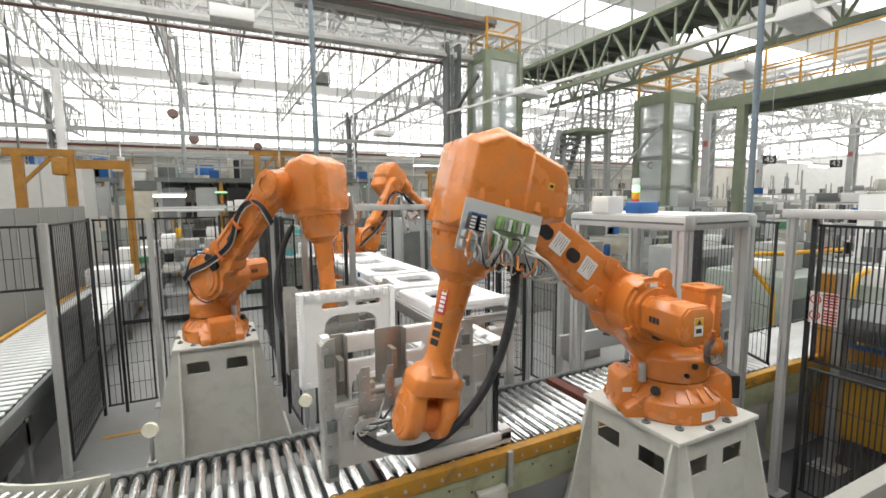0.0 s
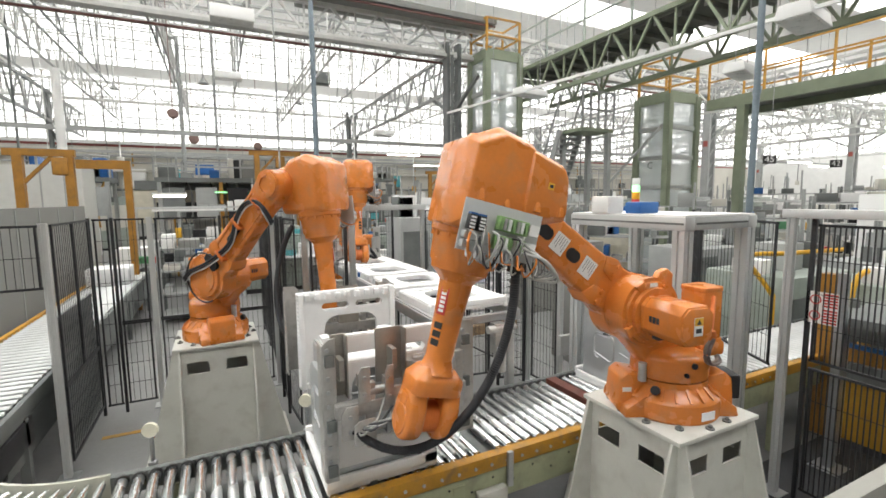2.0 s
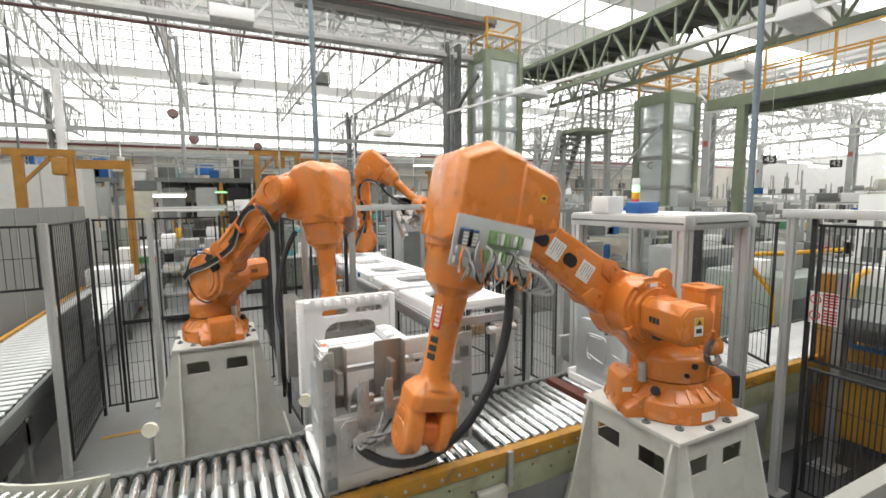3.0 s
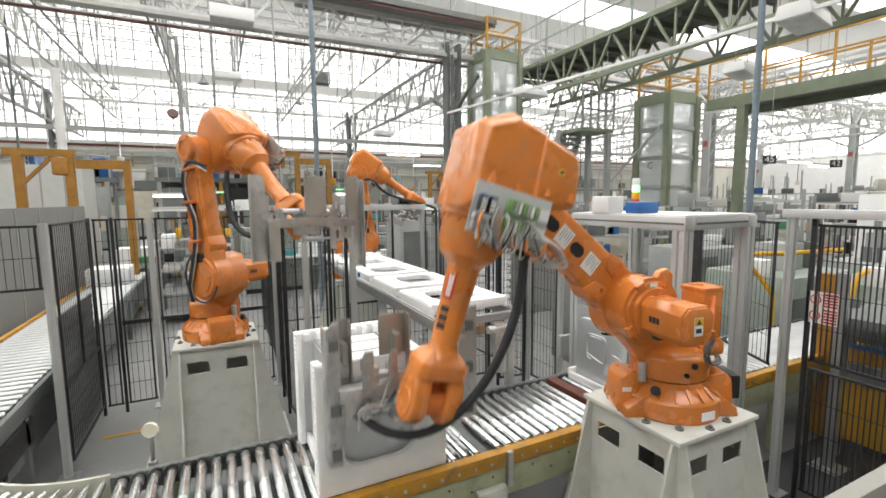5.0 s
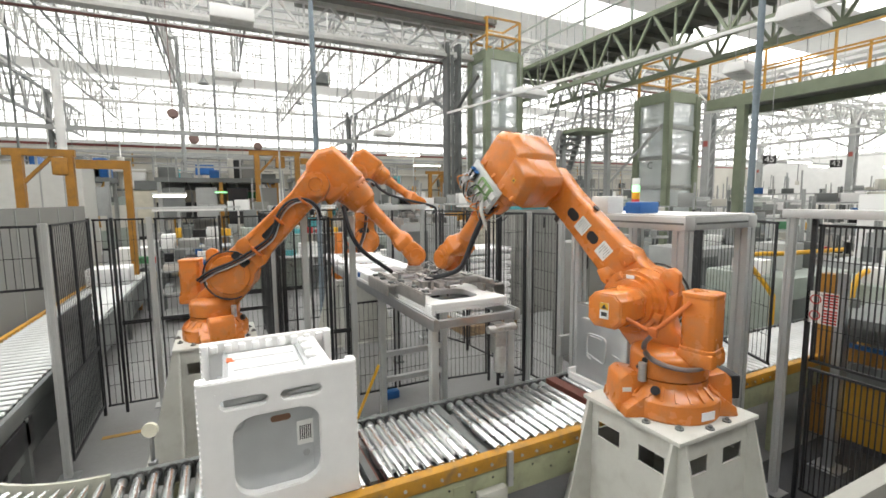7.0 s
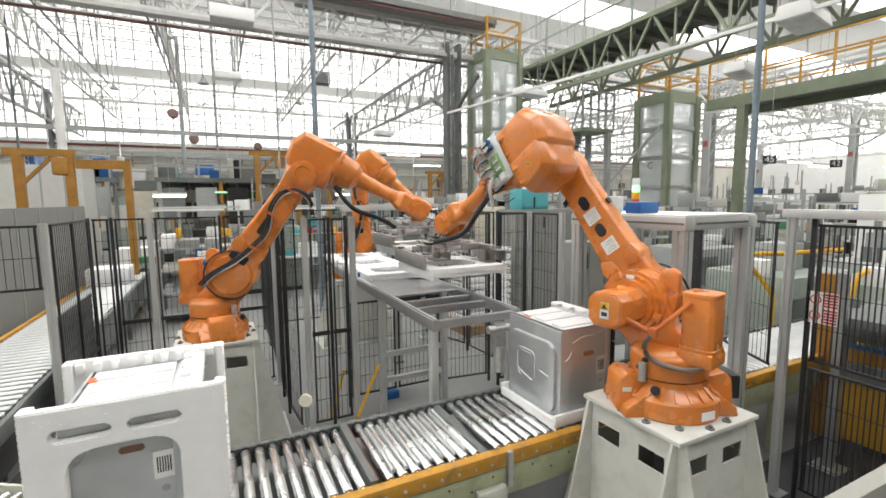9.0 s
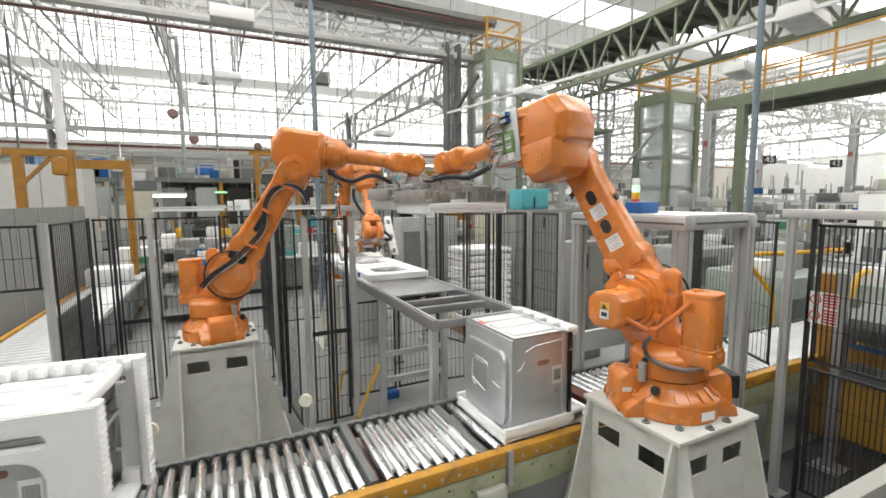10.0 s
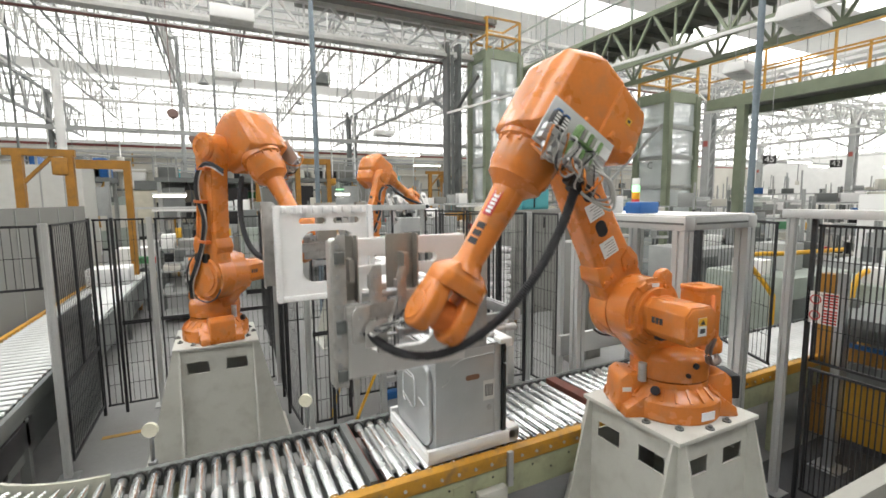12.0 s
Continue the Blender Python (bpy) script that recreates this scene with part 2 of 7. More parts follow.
def arm_chain(q1, q2, q3):
    """Poses of turret, lower arm and upper arm in the robot's own space."""
    t = rot("Z", q1)
    lo = t @ Matrix.Translation((A1, 0, D1)) @ rot("Y", q2)
    upm = lo @ Matrix.Translation((0, 0, A2)) @ rot("Y", q3)
    return t, lo, upm


def frame_from(x, zhint, origin):
    x = Vector(x).normalized()
    y = Vector(zhint).cross(x)
    if y.length < 1e-3:
        y = Vector((0.01, 1, 0.02)).cross(x)
    y.normalize()
    z = x.cross(y)
    m = Matrix((x, y, z)).transposed().to_4x4()
    m.translation = origin
    return m


def hand_chain(upm, out, up):
    """Poses of wrist, hand and gripper: out is the way the hand points, up the gripper's upper edge, in the robot's space."""
    wc = upm @ Vector((D4, TUBE_Y, A3))
    fx = (upm.to_3x3() @ Vector((1, 0, 0))).normalized()
    out = Vector(out).normalized()
    side = out - fx * out.dot(fx)
    if side.length < 0.05:
        side = upm.to_3x3() @ Vector((0, 0, -1))
    wrist = frame_from(fx, side, wc)
    hy = (wrist.to_3x3() @ Vector((0, 1, 0))).normalized()
    hx = out
    hz = hx.cross(hy).normalized()
    hand = Matrix((hx, hy, hz)).transposed().to_4x4()
    hand.translation = wc
    grip = frame_from(out, up, wc)
    return wrist, hand, grip


LOW0, LOW1 = -0.225, -0.080
TUBE_Y = 0.073


def build_robot(name_label, place, base_turn, group):
    r = thing("industrial_robot", name_label, "robot arm", place, group)
    # fixed foot
    bm = bmesh.new()
    bm_lathe(bm, [(0.262, 0.0), (0.268, 0.010), (0.268, 0.10), (0.26, 0.113), (0.235, 0.13), (0.205, 0.165), (0.20, 0.195)], 44)
    for s in (-1, 1):
        bm_prism(bm, [(s * 0.15, 0.0), (s * 0.315, 0.0), (s * 0.325, 0.03), (s * 0.31, 0.19), (s * 0.27, 0.225), (s * 0.15, 0.20)], "x", -0.10, 0.10, 0.014)
        bm_prism(bm, [(s * 0.15, 0.0), (s * 0.31, 0.0), (s * 0.30, 0.05), (s * 0.15, 0.16)], "x", -0.17, 0.17, 0.01)
    for k in range(22):
        a = 2 * math.pi * k / 22
        bm_bar(bm, (0.19 * math.cos(a), 0.19 * math.sin(a), 0.165), (0.252 * math.cos(a), 0.252 * math.sin(a), 0.108), 0.014, 0.03)
    base = part("base", bm, ORANGE, r, m=rot("Z", base_turn))
    for k in range(12):
        a = 2 * math.pi * (k + 0.5) / 12
        bm = bmesh.new()
        bm_cyl(bm, (0.305 * math.cos(a), 0.305 * math.sin(a), -0.001), (0.305 * math.cos(a), 0.305 * math.sin(a), 0.008), 0.022, n=16)
        bm_cyl(bm, (0.305 * math.cos(a), 0.305 * math.sin(a), 0.008), (0.305 * math.cos(a), 0.305 * math.sin(a), 0.02), 0.012, n=6)
        part("bolt", bm, STEEL_DARK, base, "dark steel bolt and washer")
    box_part("rating_label", (0.267, -0.045, 0.025, 0.271, 0.045, 0.07), LABEL, base, "white printed label", m=rot("Z", 200))
    box_part("small_label", (-0.103, 0.25, 0.12, -0.1005, 0.30, 0.145), LABEL, base, "small white label")
    box_part("plug_box", (-0.06, -0.385, 0.05, 0.10, -0.325, 0.19), BLACK, base, "black cable plug", 0.01)
    bm = bmesh.new()
    bm_cyl(bm, (-0.115, 0.20, 0.19), (-0.115, 0.20, 0.29), 0.022, n=16)
    part("grey_sensor", bm, GRIP, base, "small grey cylinder sensor")
    bm = bmesh.new()
    bm_cyl(bm, (-0.18, 0.155, 0.16), (-0.205, 0.17, 0.17), 0.024, n=14)
    part("black_cap", bm, BLACK, base, "round black cap")
    # turret: drum, shoulder housing with rim, lifting ear
    bm = bmesh.new()
    bm_lathe(bm, [(0.188, 0.196), (0.203, 0.205), (0.205, 0.215), (0.205, 0.31), (0.198, 0.325), (0.175, 0.345), (0.12, 0.36)], 48)
    bm_prism(bm, [(-0.13, 0.30), (0.19, 0.27), (0.33, 0.42), (0.385, 0.54), (0.36, 0.66), (0.29, 0.735), (0.17, 0.755), (0.05, 0.70), (0.01, 0.60), (-0.04, 0.45), (-0.13, 0.38)], "y", LOW1 + 0.004, 0.045, 0.028, 3)
    bm_cyl(bm, (A1, LOW1 + 0.002, D1), (A1, 0.062, D1), 0.192, n=52)
    bm_cyl(bm, (A1, 0.062, D1), (A1, 0.078, D1), 0.172, 0.168, 52)
    bm_cyl(bm, (A1, 0.078, D1), (A1, 0.098, D1), 0.145, 0.14, 48)
    bm_prism(bm, [(-0.03, 0.64), (0.10, 0.70), (0.06, 0.775), (0.01, 0.79), (-0.03, 0.76)], "y", -0.07, -0.02, 0.010)
    bm_prism(bm, [(0.02, 0.36), (0.06, 0.36), (0.02, 0.62), (-0.035, 0.66), (-0.035, 0.62)], "y", -0.07, 0.0, 0.008)
    bm_box(bm, -0.275, -0.06, 0.30, -0.09, 0.13, 0.385, 0.02)
    for k in range(8):
        a = 2 * math.pi * (k + 0.5) / 8
        bm_cyl(bm, (A1 + 0.158 * math.cos(a), 0.070, D1 + 0.158 * math.sin(a)), (A1 + 0.158 * math.cos(a), 0.090, D1 + 0.158 * math.sin(a)), 0.010, n=6)
    for a in (60, 200, 330):
        bm_shell(bm, [(A1 + (0.15 + i * 0.045) * math.cos(radians(a + j)), y, D1 + (0.15 + i * 0.045) * math.sin(radians(a + j))) for i in (0, 1) for j in (-9, 9) for y in (0.05, 0.085)], 0.006)
    turret = part("turret", bm, ORANGE, r)
    bm = bmesh.new()
    oct8 = [(A1 + a, D1 + b) for a, b in ((-0.062, -0.098), (0.062, -0.098), (0.102, -0.058), (0.102, 0.058), (0.062, 0.098), (-0.062, 0.098), (-0.102, 0.058), (-0.102, -0.058))]
    bm_prism(bm, oct8, "y", 0.09, 0.350, 0.006)
    bm_prism(bm, [(A1 + (u - A1) * 0.90, D1 + (v - D1) * 0.90) for u, v in oct8], "y", 0.348, 0.357, 0.003)
    bm_prism(bm, [(A1 + (u - A1) * 1.03, D1 + (v - D1) * 1.03) for u, v in oct8], "y", 0.094, 0.122, 0.004)
    mot = part("shoulder_motor", bm, ORANGE, turret)
    box_part("warning_label", (A1 - 0.03, 0.3575, D1 - 0.045, A1 + 0.025, 0.3590, D1 + 0.045), LABEL, mot, "white label with yellow warning triangle")
    box_part("warning_band", (A1 - 0.029, 0.3592, D1 + 0.006, A1 + 0.024, 0.3602, D1 + 0.044), YELLOW_CLEAN, mot, "yellow warning band")
    bm = bmesh.new()
    bm_prism(bm, [(A1 - 0.018, D1 + 0.012), (A1 + 0.013, D1 + 0.012), (A1 - 0.0025, D1 + 0.038)], "y", 0.3604, 0.3612)
    part("warning_triangle", bm, INK, mot)
    box_part("warning_picture", (A1 - 0.02, 0.3592, D1 - 0.03, A1 + 0.014, 0.3602, D1 - 0.008), INK, mot)
    for k in range(3):
        box_part("maker_mark", (A1 + 0.1022, 0.155 + k * 0.024, D1 - 0.016, A1 + 0.1034, 0.174 + k * 0.024, D1 + 0.016), INK, mot, "black printed mark")
    box_part("black_plug", (A1 - 0.03, 0.11, D1 - 0.125, A1 + 0.04, 0.16, D1 - 0.098), BLACK, mot, "black plug under the motor", 0.008)
    box_part("small_label", (A1 - 0.02, 0.0786, D1 + 0.146, A1 + 0.03, 0.0800, D1 + 0.166), LABEL, turret, "small white label")
    # turning motor with chamfered corners and a cap
    bm = bmesh.new()
    cx, cy, hw, ch = -0.184, 0.035, 0.082, 0.022
    sq = [(cx + a, cy + b) for a, b in ((-hw + ch, -hw), (hw - ch, -hw), (hw, -hw + ch), (hw, hw - ch), (hw - ch, hw), (-hw + ch, hw), (-hw, hw - ch), (-hw, -hw + ch))]
    bm_prism(bm, sq, "z", 0.375, 0.668, 0.005)
    bm_prism(bm, [(cx + (u - cx) * 1.04, cy + (v - cy) * 1.04) for u, v in sq], "z", 0.664, 0.691, 0.006)
    bm_prism(bm, [(cx + (u - cx) * 1.08, cy + (v - cy) * 1.08) for u, v in sq], "z", 0.372, 0.40, 0.006)
    part("turning_motor", bm, ORANGE, turret)
    bm = bmesh.new()
    bm_tube(bm, [(A1 - 0.08, 0.30, D1 - 0.03), (0.06, 0.28, 0.515), (-0.02, 0.24, 0.47)], 0.012, 10)
    bm_tube(bm, [(-0.16, 0.135, 0.645), (-0.09, 0.19, 0.555), (-0.02, 0.24, 0.475)], 0.012, 10)
    bm_box(bm, -0.045, 0.22, 0.45, 0.005, 0.26, 0.50, 0.008)
    part("cable_conduit", bm, ORANGE_DARK, turret, "dusty orange cable conduits")
    for k in range(2):
        bm = bmesh.new()
        o = 0.02 * k
        bm_tube(bm, curve_pts([(-0.02, 0.245 + o, 0.46), (0.015, 0.25 + o, 0.40), (-0.01, 0.235 + o, 0.335), (-0.09, 0.20 + o, 0.30), (-0.19, 0.15 + o, 0.295), (-0.27, 0.05, 0.32)], 20), 0.011 - 0.002 * k, 8)
        part("cable_loop", bm, mat("dusty_cable", (0.24 - 0.1 * k, 0.19 - 0.08 * k, 0.16 - 0.06 * k), 0.5), turret, "dusty grey cable loop")
    bm = bmesh.new()
    bm_cyl(bm, (0.03, 0.196, 0.30), (0.035, 0.212, 0.30), 0.016, n=14)
    bm_cyl(bm, (0.07, 0.185, 0.25), (0.075, 0.203, 0.25), 0.012, n=14)
    part("plug_screw", bm, BLACK, turret, "round black plugs")
    # lower arm beside the turret
    bm = bmesh.new()
    bm_cyl(bm, (0, LOW0 + 0.01, 0), (0, LOW1, 0), 0.195, n=52)
    bm_cyl(bm, (0, LOW0 - 0.012, 0), (0, LOW0 + 0.01, 0), 0.16, 0.17, n=48)
    bm_cyl(bm, (0, LOW0 - 0.020, 0), (0, LOW0 - 0.012, 0), 0.125, n=40)
    bm_prism(bm, [(-0.165, -0.02), (0.165, -0.02), (0.135, 0.20), (0.122, 0.36), (0.112, 0.62), (0.105, A2 - 0.16), (0.125, A2 - 0.02), (0.11, A2 + 0.07), (0.045, A2 + 0.125), (-0.045, A2 + 0.125), (-0.11, A2 + 0.07), (-0.125, A2 - 0.02), (-0.11, A2 - 0.16), (-0.115, 0.62), (-0.125, 0.36), (-0.14, 0.2)], "y", LOW0 + 0.006, LOW1 - 0.002, 0.018, 3)
    # bolted joint lugs above the shoulder
    for s in (-1, 1):
        bm_shell(bm, [(s * 0.13, y, 0.20) for y in (LOW0, LOW1 + 0.012)] + [(s * 0.148, y, 0.26) for y in (LOW0, LOW1 + 0.012)] + [(s * 0.125, y, 0.335) for y in (LOW0, LOW1 + 0.008)] + [(s * 0.03, y, 0.215) for y in (LOW0, LOW1 + 0.012)] + [(s * 0.045, y, 0.30) for y in (LOW0, LOW1 + 0.008)], 0.008)
        for x, z in ((s * 0.115, 0.235), (s * 0.06, 0.24)):
            bm_cyl(bm, (x, LOW1, z), (x, LOW1 + 0.022, z), 0.012, n=6)
    # stiffening ribs down the outer side
    for s in (-1, 1):
        bm_bar(bm, (s * 0.085, LOW0 + 0.004, 0.33), (s * 0.08, LOW0 + 0.004, A2 - 0.14), 0.012, 0.010)
    # elbow drum with stepped rings
    bm_cyl(bm, (0, LOW0 - 0.006, A2 + 0.03), (0, LOW1 + 0.03, A2 + 0.03), 0.112, n=44)
    bm_lathe(bm, [(0.108, 0.0), (0.108, 0.010), (0.098, 0.012), (0.098, 0.020), (0.060, 0.024), (0.058, 0.015), (0.030, 0.015)], 40, Matrix.Translation((0, LOW0 - 0.004, A2 + 0.03)) @ rot("X", 90))
    for k in range(6):
        a = 2 * math.pi * k / 6
        bm_cyl(bm, (0.08 * math.cos(a), LOW0 - 0.03, A2 + 0.03 + 0.08 * math.sin(a)), (0.08 * math.cos(a), LOW0 - 0.02, A2 + 0.03 + 0.08 * math.sin(a)), 0.008, n=6)
    lower = part("lower_arm", bm, ORANGE, r)
    for zc, hh in ((0.511, 0.046), (0.726, 0.050)):
        bm = bmesh.new()
        bm_prism(bm, round_rect(-0.034, zc - hh, 0.034, zc + hh, 0.032), "y", LOW1 - 0.004, LOW1 + 0.0012)
        part("recess", bm, BLACK, lower, "dark oval opening")
    for x0, z0, x1, z1 in ((-0.10, 0.13, -0.045, 0.195), (-0.01, 0.125, 0.05, 0.20), (-0.045, A2 - 0.075, 0.02, A2 - 0.035), (-0.035, 0.42, 0.02, 0.62)):
        bm = bmesh.new()
        bm_prism(bm, round_rect(x0, z0, x1, z1, 0.018), "y", LOW0 - (0.0215 if z0 < 0.15 else 0.002), LOW0 + 0.02)
        part("recess", bm, BLACK, lower, "dark oval opening")
    for zc in (0.393, 0.619):
        box_part("type_label", (-0.052, LOW1 - 0.001, zc - 0.046, 0.052, LOW1 + 0.0012, zc + 0.046), LABEL, lower, "white printed type label")
        for k in range(5):
            box_part("print_bar", (-0.042, LOW1 + 0.0012, zc - 0.034 + k * 0.015, 0.034 - 0.014 * (k % 3), LOW1 + 0.002, zc - 0.030 + k * 0.015), PALE_INK, lower)
    yc = LOW0 - 0.03
    for k, (dx, rad, mt) in enumerate(((0.0, 0.011, RUBBER), (0.022, 0.008, RUBBER), (0.038, 0.006, GRIP))):
        bm = bmesh.new()
        bm_tube(bm, curve_pts([(-0.16 + dx, yc + 0.02, -0.20), (-0.13 + dx, yc - 0.01, -0.06), (-0.05 + dx, yc - 0.01, 0.12), (0.0 + dx, yc, 0.30), (0.02 + dx, yc, 0.48), (-0.055 + dx, yc, 0.66), (-0.06 + dx, yc, 0.80), (0.015 + dx, yc - 0.01, 0.90), (0.12 + dx, yc - 0.015, 0.93 - dx), (0.22, yc + 0.03, 0.88 - dx)], 48), rad, 8)
        part("cable", bm, mt, lower, "black cable along the arm")
    bm = bmesh.new()
    bm_tube(bm, [(0.205 * math.cos(radians(a)), LOW0 - 0.012, 0.205 * math.sin(radians(a))) for a in range(100, 341, 12)], 0.007, 8)
    part("cable_ring", bm, RUBBER, lower, "black cable round the shoulder disc")
    for zc, xc in ((0.30, 0.02), (0.62, -0.02), (0.88, 0.02)):
        box_part("cable_clip", (xc - 0.05, yc - 0.018, zc - 0.012, xc + 0.06, LOW0 + 0.008, zc + 0.012), ORANGE_DARK, lower, bevel=0.005)
    bm = bmesh.new()
    bm_cyl(bm, (-0.132, -0.15, 0.66), (-0.118, -0.15, 0.66), 0.022, n=14)
    part("bumper", bm, BLACK, lower, "black rubber stop")
    # upper arm: faceted hood, rear lobe, collar and tube
    bm = bmesh.new()
    side = [(-0.125, 0.345), (-0.188, 0.228), (-0.168, 0.10), (-0.09, 0.02), (0.16, 0.0), (0.19, 0.20), (0.17, 0.34)]
    rim = [(-0.15, 0.378), (-0.225, 0.25), (-0.205, 0.09), (-0.10, -0.02), (0.20, -0.02), (0.225, 0.20), (0.212, 0.372)]
    bm_shell(bm, [(x, 0.300, z) for x, z in side] + [(x, 0.235, z) for x, z in rim] + [(x, -0.055, z) for x, z in rim] + [(x, -0.095, z) for x, z in side]
             + [(x, y, 0.392) for x in (-0.10, 0.205) for y in (0.0, 0.18)], 0.010)
    lobe_s = [(-0.150, 0.10), (-0.118, -0.055), (-0.078, -0.080), (0.060, -0.104), (0.095, -0.02), (0.11, 0.09)]
    lobe_r = [(-0.185, 0.12), (-0.150, -0.080), (-0.095, -0.115), (0.085, -0.142), (0.13, -0.02), (0.15, 0.11)]
    bm_shell(bm, [(x, 0.316, z) for x, z in lobe_s] + [(x, 0.25, z) for x, z in lobe_r] + [(x, -0.03, z) for x, z in lobe_r] + [(x, -0.075, z) for x, z in lobe_s], 0.010)
    # scalloped bolt pockets along the lower edge, two raised ribs at the front
    for xx, zz, t in ((0.07, 0.29, 0), (0.085, 0.17, 0), (0.06, 0.04, 1), (0.055, -0.075, 1)):
        y = 0.302 if not t else 0.316
        bm_shell(bm, [(xx - 0.055, y - 0.012, zz + 0.006), (xx - 0.055, y - 0.012, zz - 0.006), (xx + 0.03, y - 0.012, zz + 0.022), (xx + 0.03, y - 0.012, zz - 0.022), (xx + 0.022, y + 0.014, zz + 0.014), (xx + 0.022, y + 0.014, zz - 0.014)], 0.004)
    for zz in (0.330, 0.375):
        bm_shell(bm, [(-0.18, 0.20, zz - 0.03), (-0.165, 0.20, zz - 0.012), (0.03, 0.262, zz - 0.004), (0.015, 0.262, zz - 0.022), (-0.17, 0.25, zz - 0.035), (0.02, 0.29, zz - 0.03)], 0.004)
    # elbow joint towards the lower arm
    bm_cyl(bm, (0, LOW1 - 0.004, 0.02), (0, -0.02, 0.02), 0.135, n=44)
    bm_cyl(bm, (0, LOW1 + 0.012, 0.02), (0, LOW1 + 0.022, 0.02), 0.143, n=44)
    mx = Matrix.Translation((0, TUBE_Y, A3)) @ rot("Y", 90)
    bm_lathe(bm, [(0.165, 0.19), (0.165, 0.235), (0.150, 0.245), (0.142, 0.36), (0.132, 0.375), (0.128, 0.40), (0.098, 0.425), (0.076, 0.45), (0.066, 0.60), (0.062, 0.80), (0.072, 0.835), (0.09, 0.86)], 44, mx)
    for k in range(14):
        a = 2 * math.pi * k / 14
        y, z = TUBE_Y + 0.152 * math.cos(a), A3 + 0.152 * math.sin(a)
        bm_cyl(bm, (0.23, y, z), (0.262, y, z), 0.008, n=6)
    upper = part("upper_arm", bm, ORANGE, r)
    box_part("caution_sticker", (-0.050, 0.3165, -0.016, -0.022, 0.3185, 0.012), YELLOW_CLEAN, upper, "small yellow caution sticker")
    box_part("caution_mark", (-0.042, 0.3187, -0.010, -0.030, 0.3195, 0.006), INK, upper)
    bm = bmesh.new()
    bm_box(bm, 0.47, -0.022, 0.0655, 0.60, 0.022, 0.0715, 0.002)
    strip = part("number_strip", bm, RED, upper, "red strip with white number", m=Matrix.Translation((0, TUBE_Y, A3)) @ rot("X", -35))
    for k in range(6):
        box_part("print_bar", (0.48 + k * 0.019, -0.013, 0.0716, 0.493 + k * 0.019, 0.013, 0.0724), LABEL, strip)
    for k in range(3):
        box_part("maker_mark", (0.635 + k * 0.038, -0.02, 0.0610, 0.663 + k * 0.038, 0.02, 0.0655), INK, strip, "black printed mark")
    # valve plate on the side of the hood
    bm = bmesh.new()
    bm_box(bm, 0.095, 0.318, 0.010, 0.298, 0.326, 0.358, 0.002)
    bm_box(bm, 0.10, 0.24, 0.08, 0.125, 0.319, 0.105)
    bm_box(bm, 0.10, 0.24, 0.29, 0.125, 0.319, 0.315)
    plate = part("valve_plate", bm, ALU, upper, "bare aluminium mounting plate")
    for k in range(2):
        x0 = 0.135 + 0.075 * k
        box_part("terminal_block", (x0, 0.326, 0.075, x0 + 0.058, 0.352, 0.215), PCB, plate, "green terminal block", 0.003)
        for j in range(7):
            box_part("terminal", (x0 + 0.006, 0.352, 0.082 + j * 0.019, x0 + 0.052, 0.360, 0.094 + j * 0.019), (PCB, LABEL, GRIP)[j % 3], plate)
        box_part("wire_duct", (x0 + 0.005, 0.326, 0.025, x0 + 0.05, 0.350, 0.07), LABEL, plate, "white slotted marker strip")
        box_part("solenoid", (0.155, 0.326, 0.268 + 0.04 * k, 0.215, 0.362, 0.298 + 0.04 * k), BLACK, plate, "black solenoid coil", 0.003)
        for j in range(4):
            box_part("coil_window", (0.162 + j * 0.013, 0.362, 0.272 + 0.04 * k, 0.170 + j * 0.013, 0.3635, 0.294 + 0.04 * k), LABEL, plate)
        box_part("solenoid_cap", (0.148, 0.326, 0.270 + 0.04 * k, 0.155, 0.360, 0.296 + 0.04 * k), BLUE, plate, "blue solenoid cap")
        box_part("valve_body", (0.222 + 0.036 * k, 0.326, 0.235, 0.252 + 0.036 * k, 0.366, 0.350), ZINC, plate, "silver air valve body", 0.004)
    for k in range(8):
        bm = bmesh.new()
        zc = 0.10 + 0.022 * k if k < 5 else 0.25 + 0.035 * (k - 5)
        bm_cyl(bm, (0.27, 0.345, zc), (0.318, 0.362, zc - 0.004), 0.009, n=10)
        bm_box(bm, 0.248, 0.334, zc - 0.011, 0.276, 0.358, zc + 0.011, 0.003)
        part("push_fitting", bm, ZINC, plate, "silver push-in air fitting")
    rnd = random.Random(5)
    hues = [mat("cable_orange", (0.70, 0.22, 0.03), 0.5), mat("cable_grey", (0.42, 0.42, 0.40), 0.5), RUBBER, mat("cable_light", (0.55, 0.55, 0.52), 0.5)]
    for k in range(18):
        z0, x0 = 0.03 + 0.018 * k, 0.24 + rnd.uniform(-0.06, 0.05)
        z1 = z0 + rnd.uniform(-0.13, 0.10)
        bm = bmesh.new()
        bm_tube(bm, curve_pts([(x0, 0.355, z0), (x0 + rnd.uniform(0.01, 0.05), 0.385 + rnd.uniform(0, 0.03), z0 + rnd.uniform(-0.03, 0.03)), (0.31 + rnd.uniform(0, 0.045), 0.36, (z0 + z1) / 2), (0.30 + rnd.uniform(-0.02, 0.03), 0.28, z1 - 0.02), (0.26, 0.20, z1)], 16), rnd.choice((0.003, 0.004, 0.0055)), 6)
        part("cable", bm, hues[k % 4], plate)
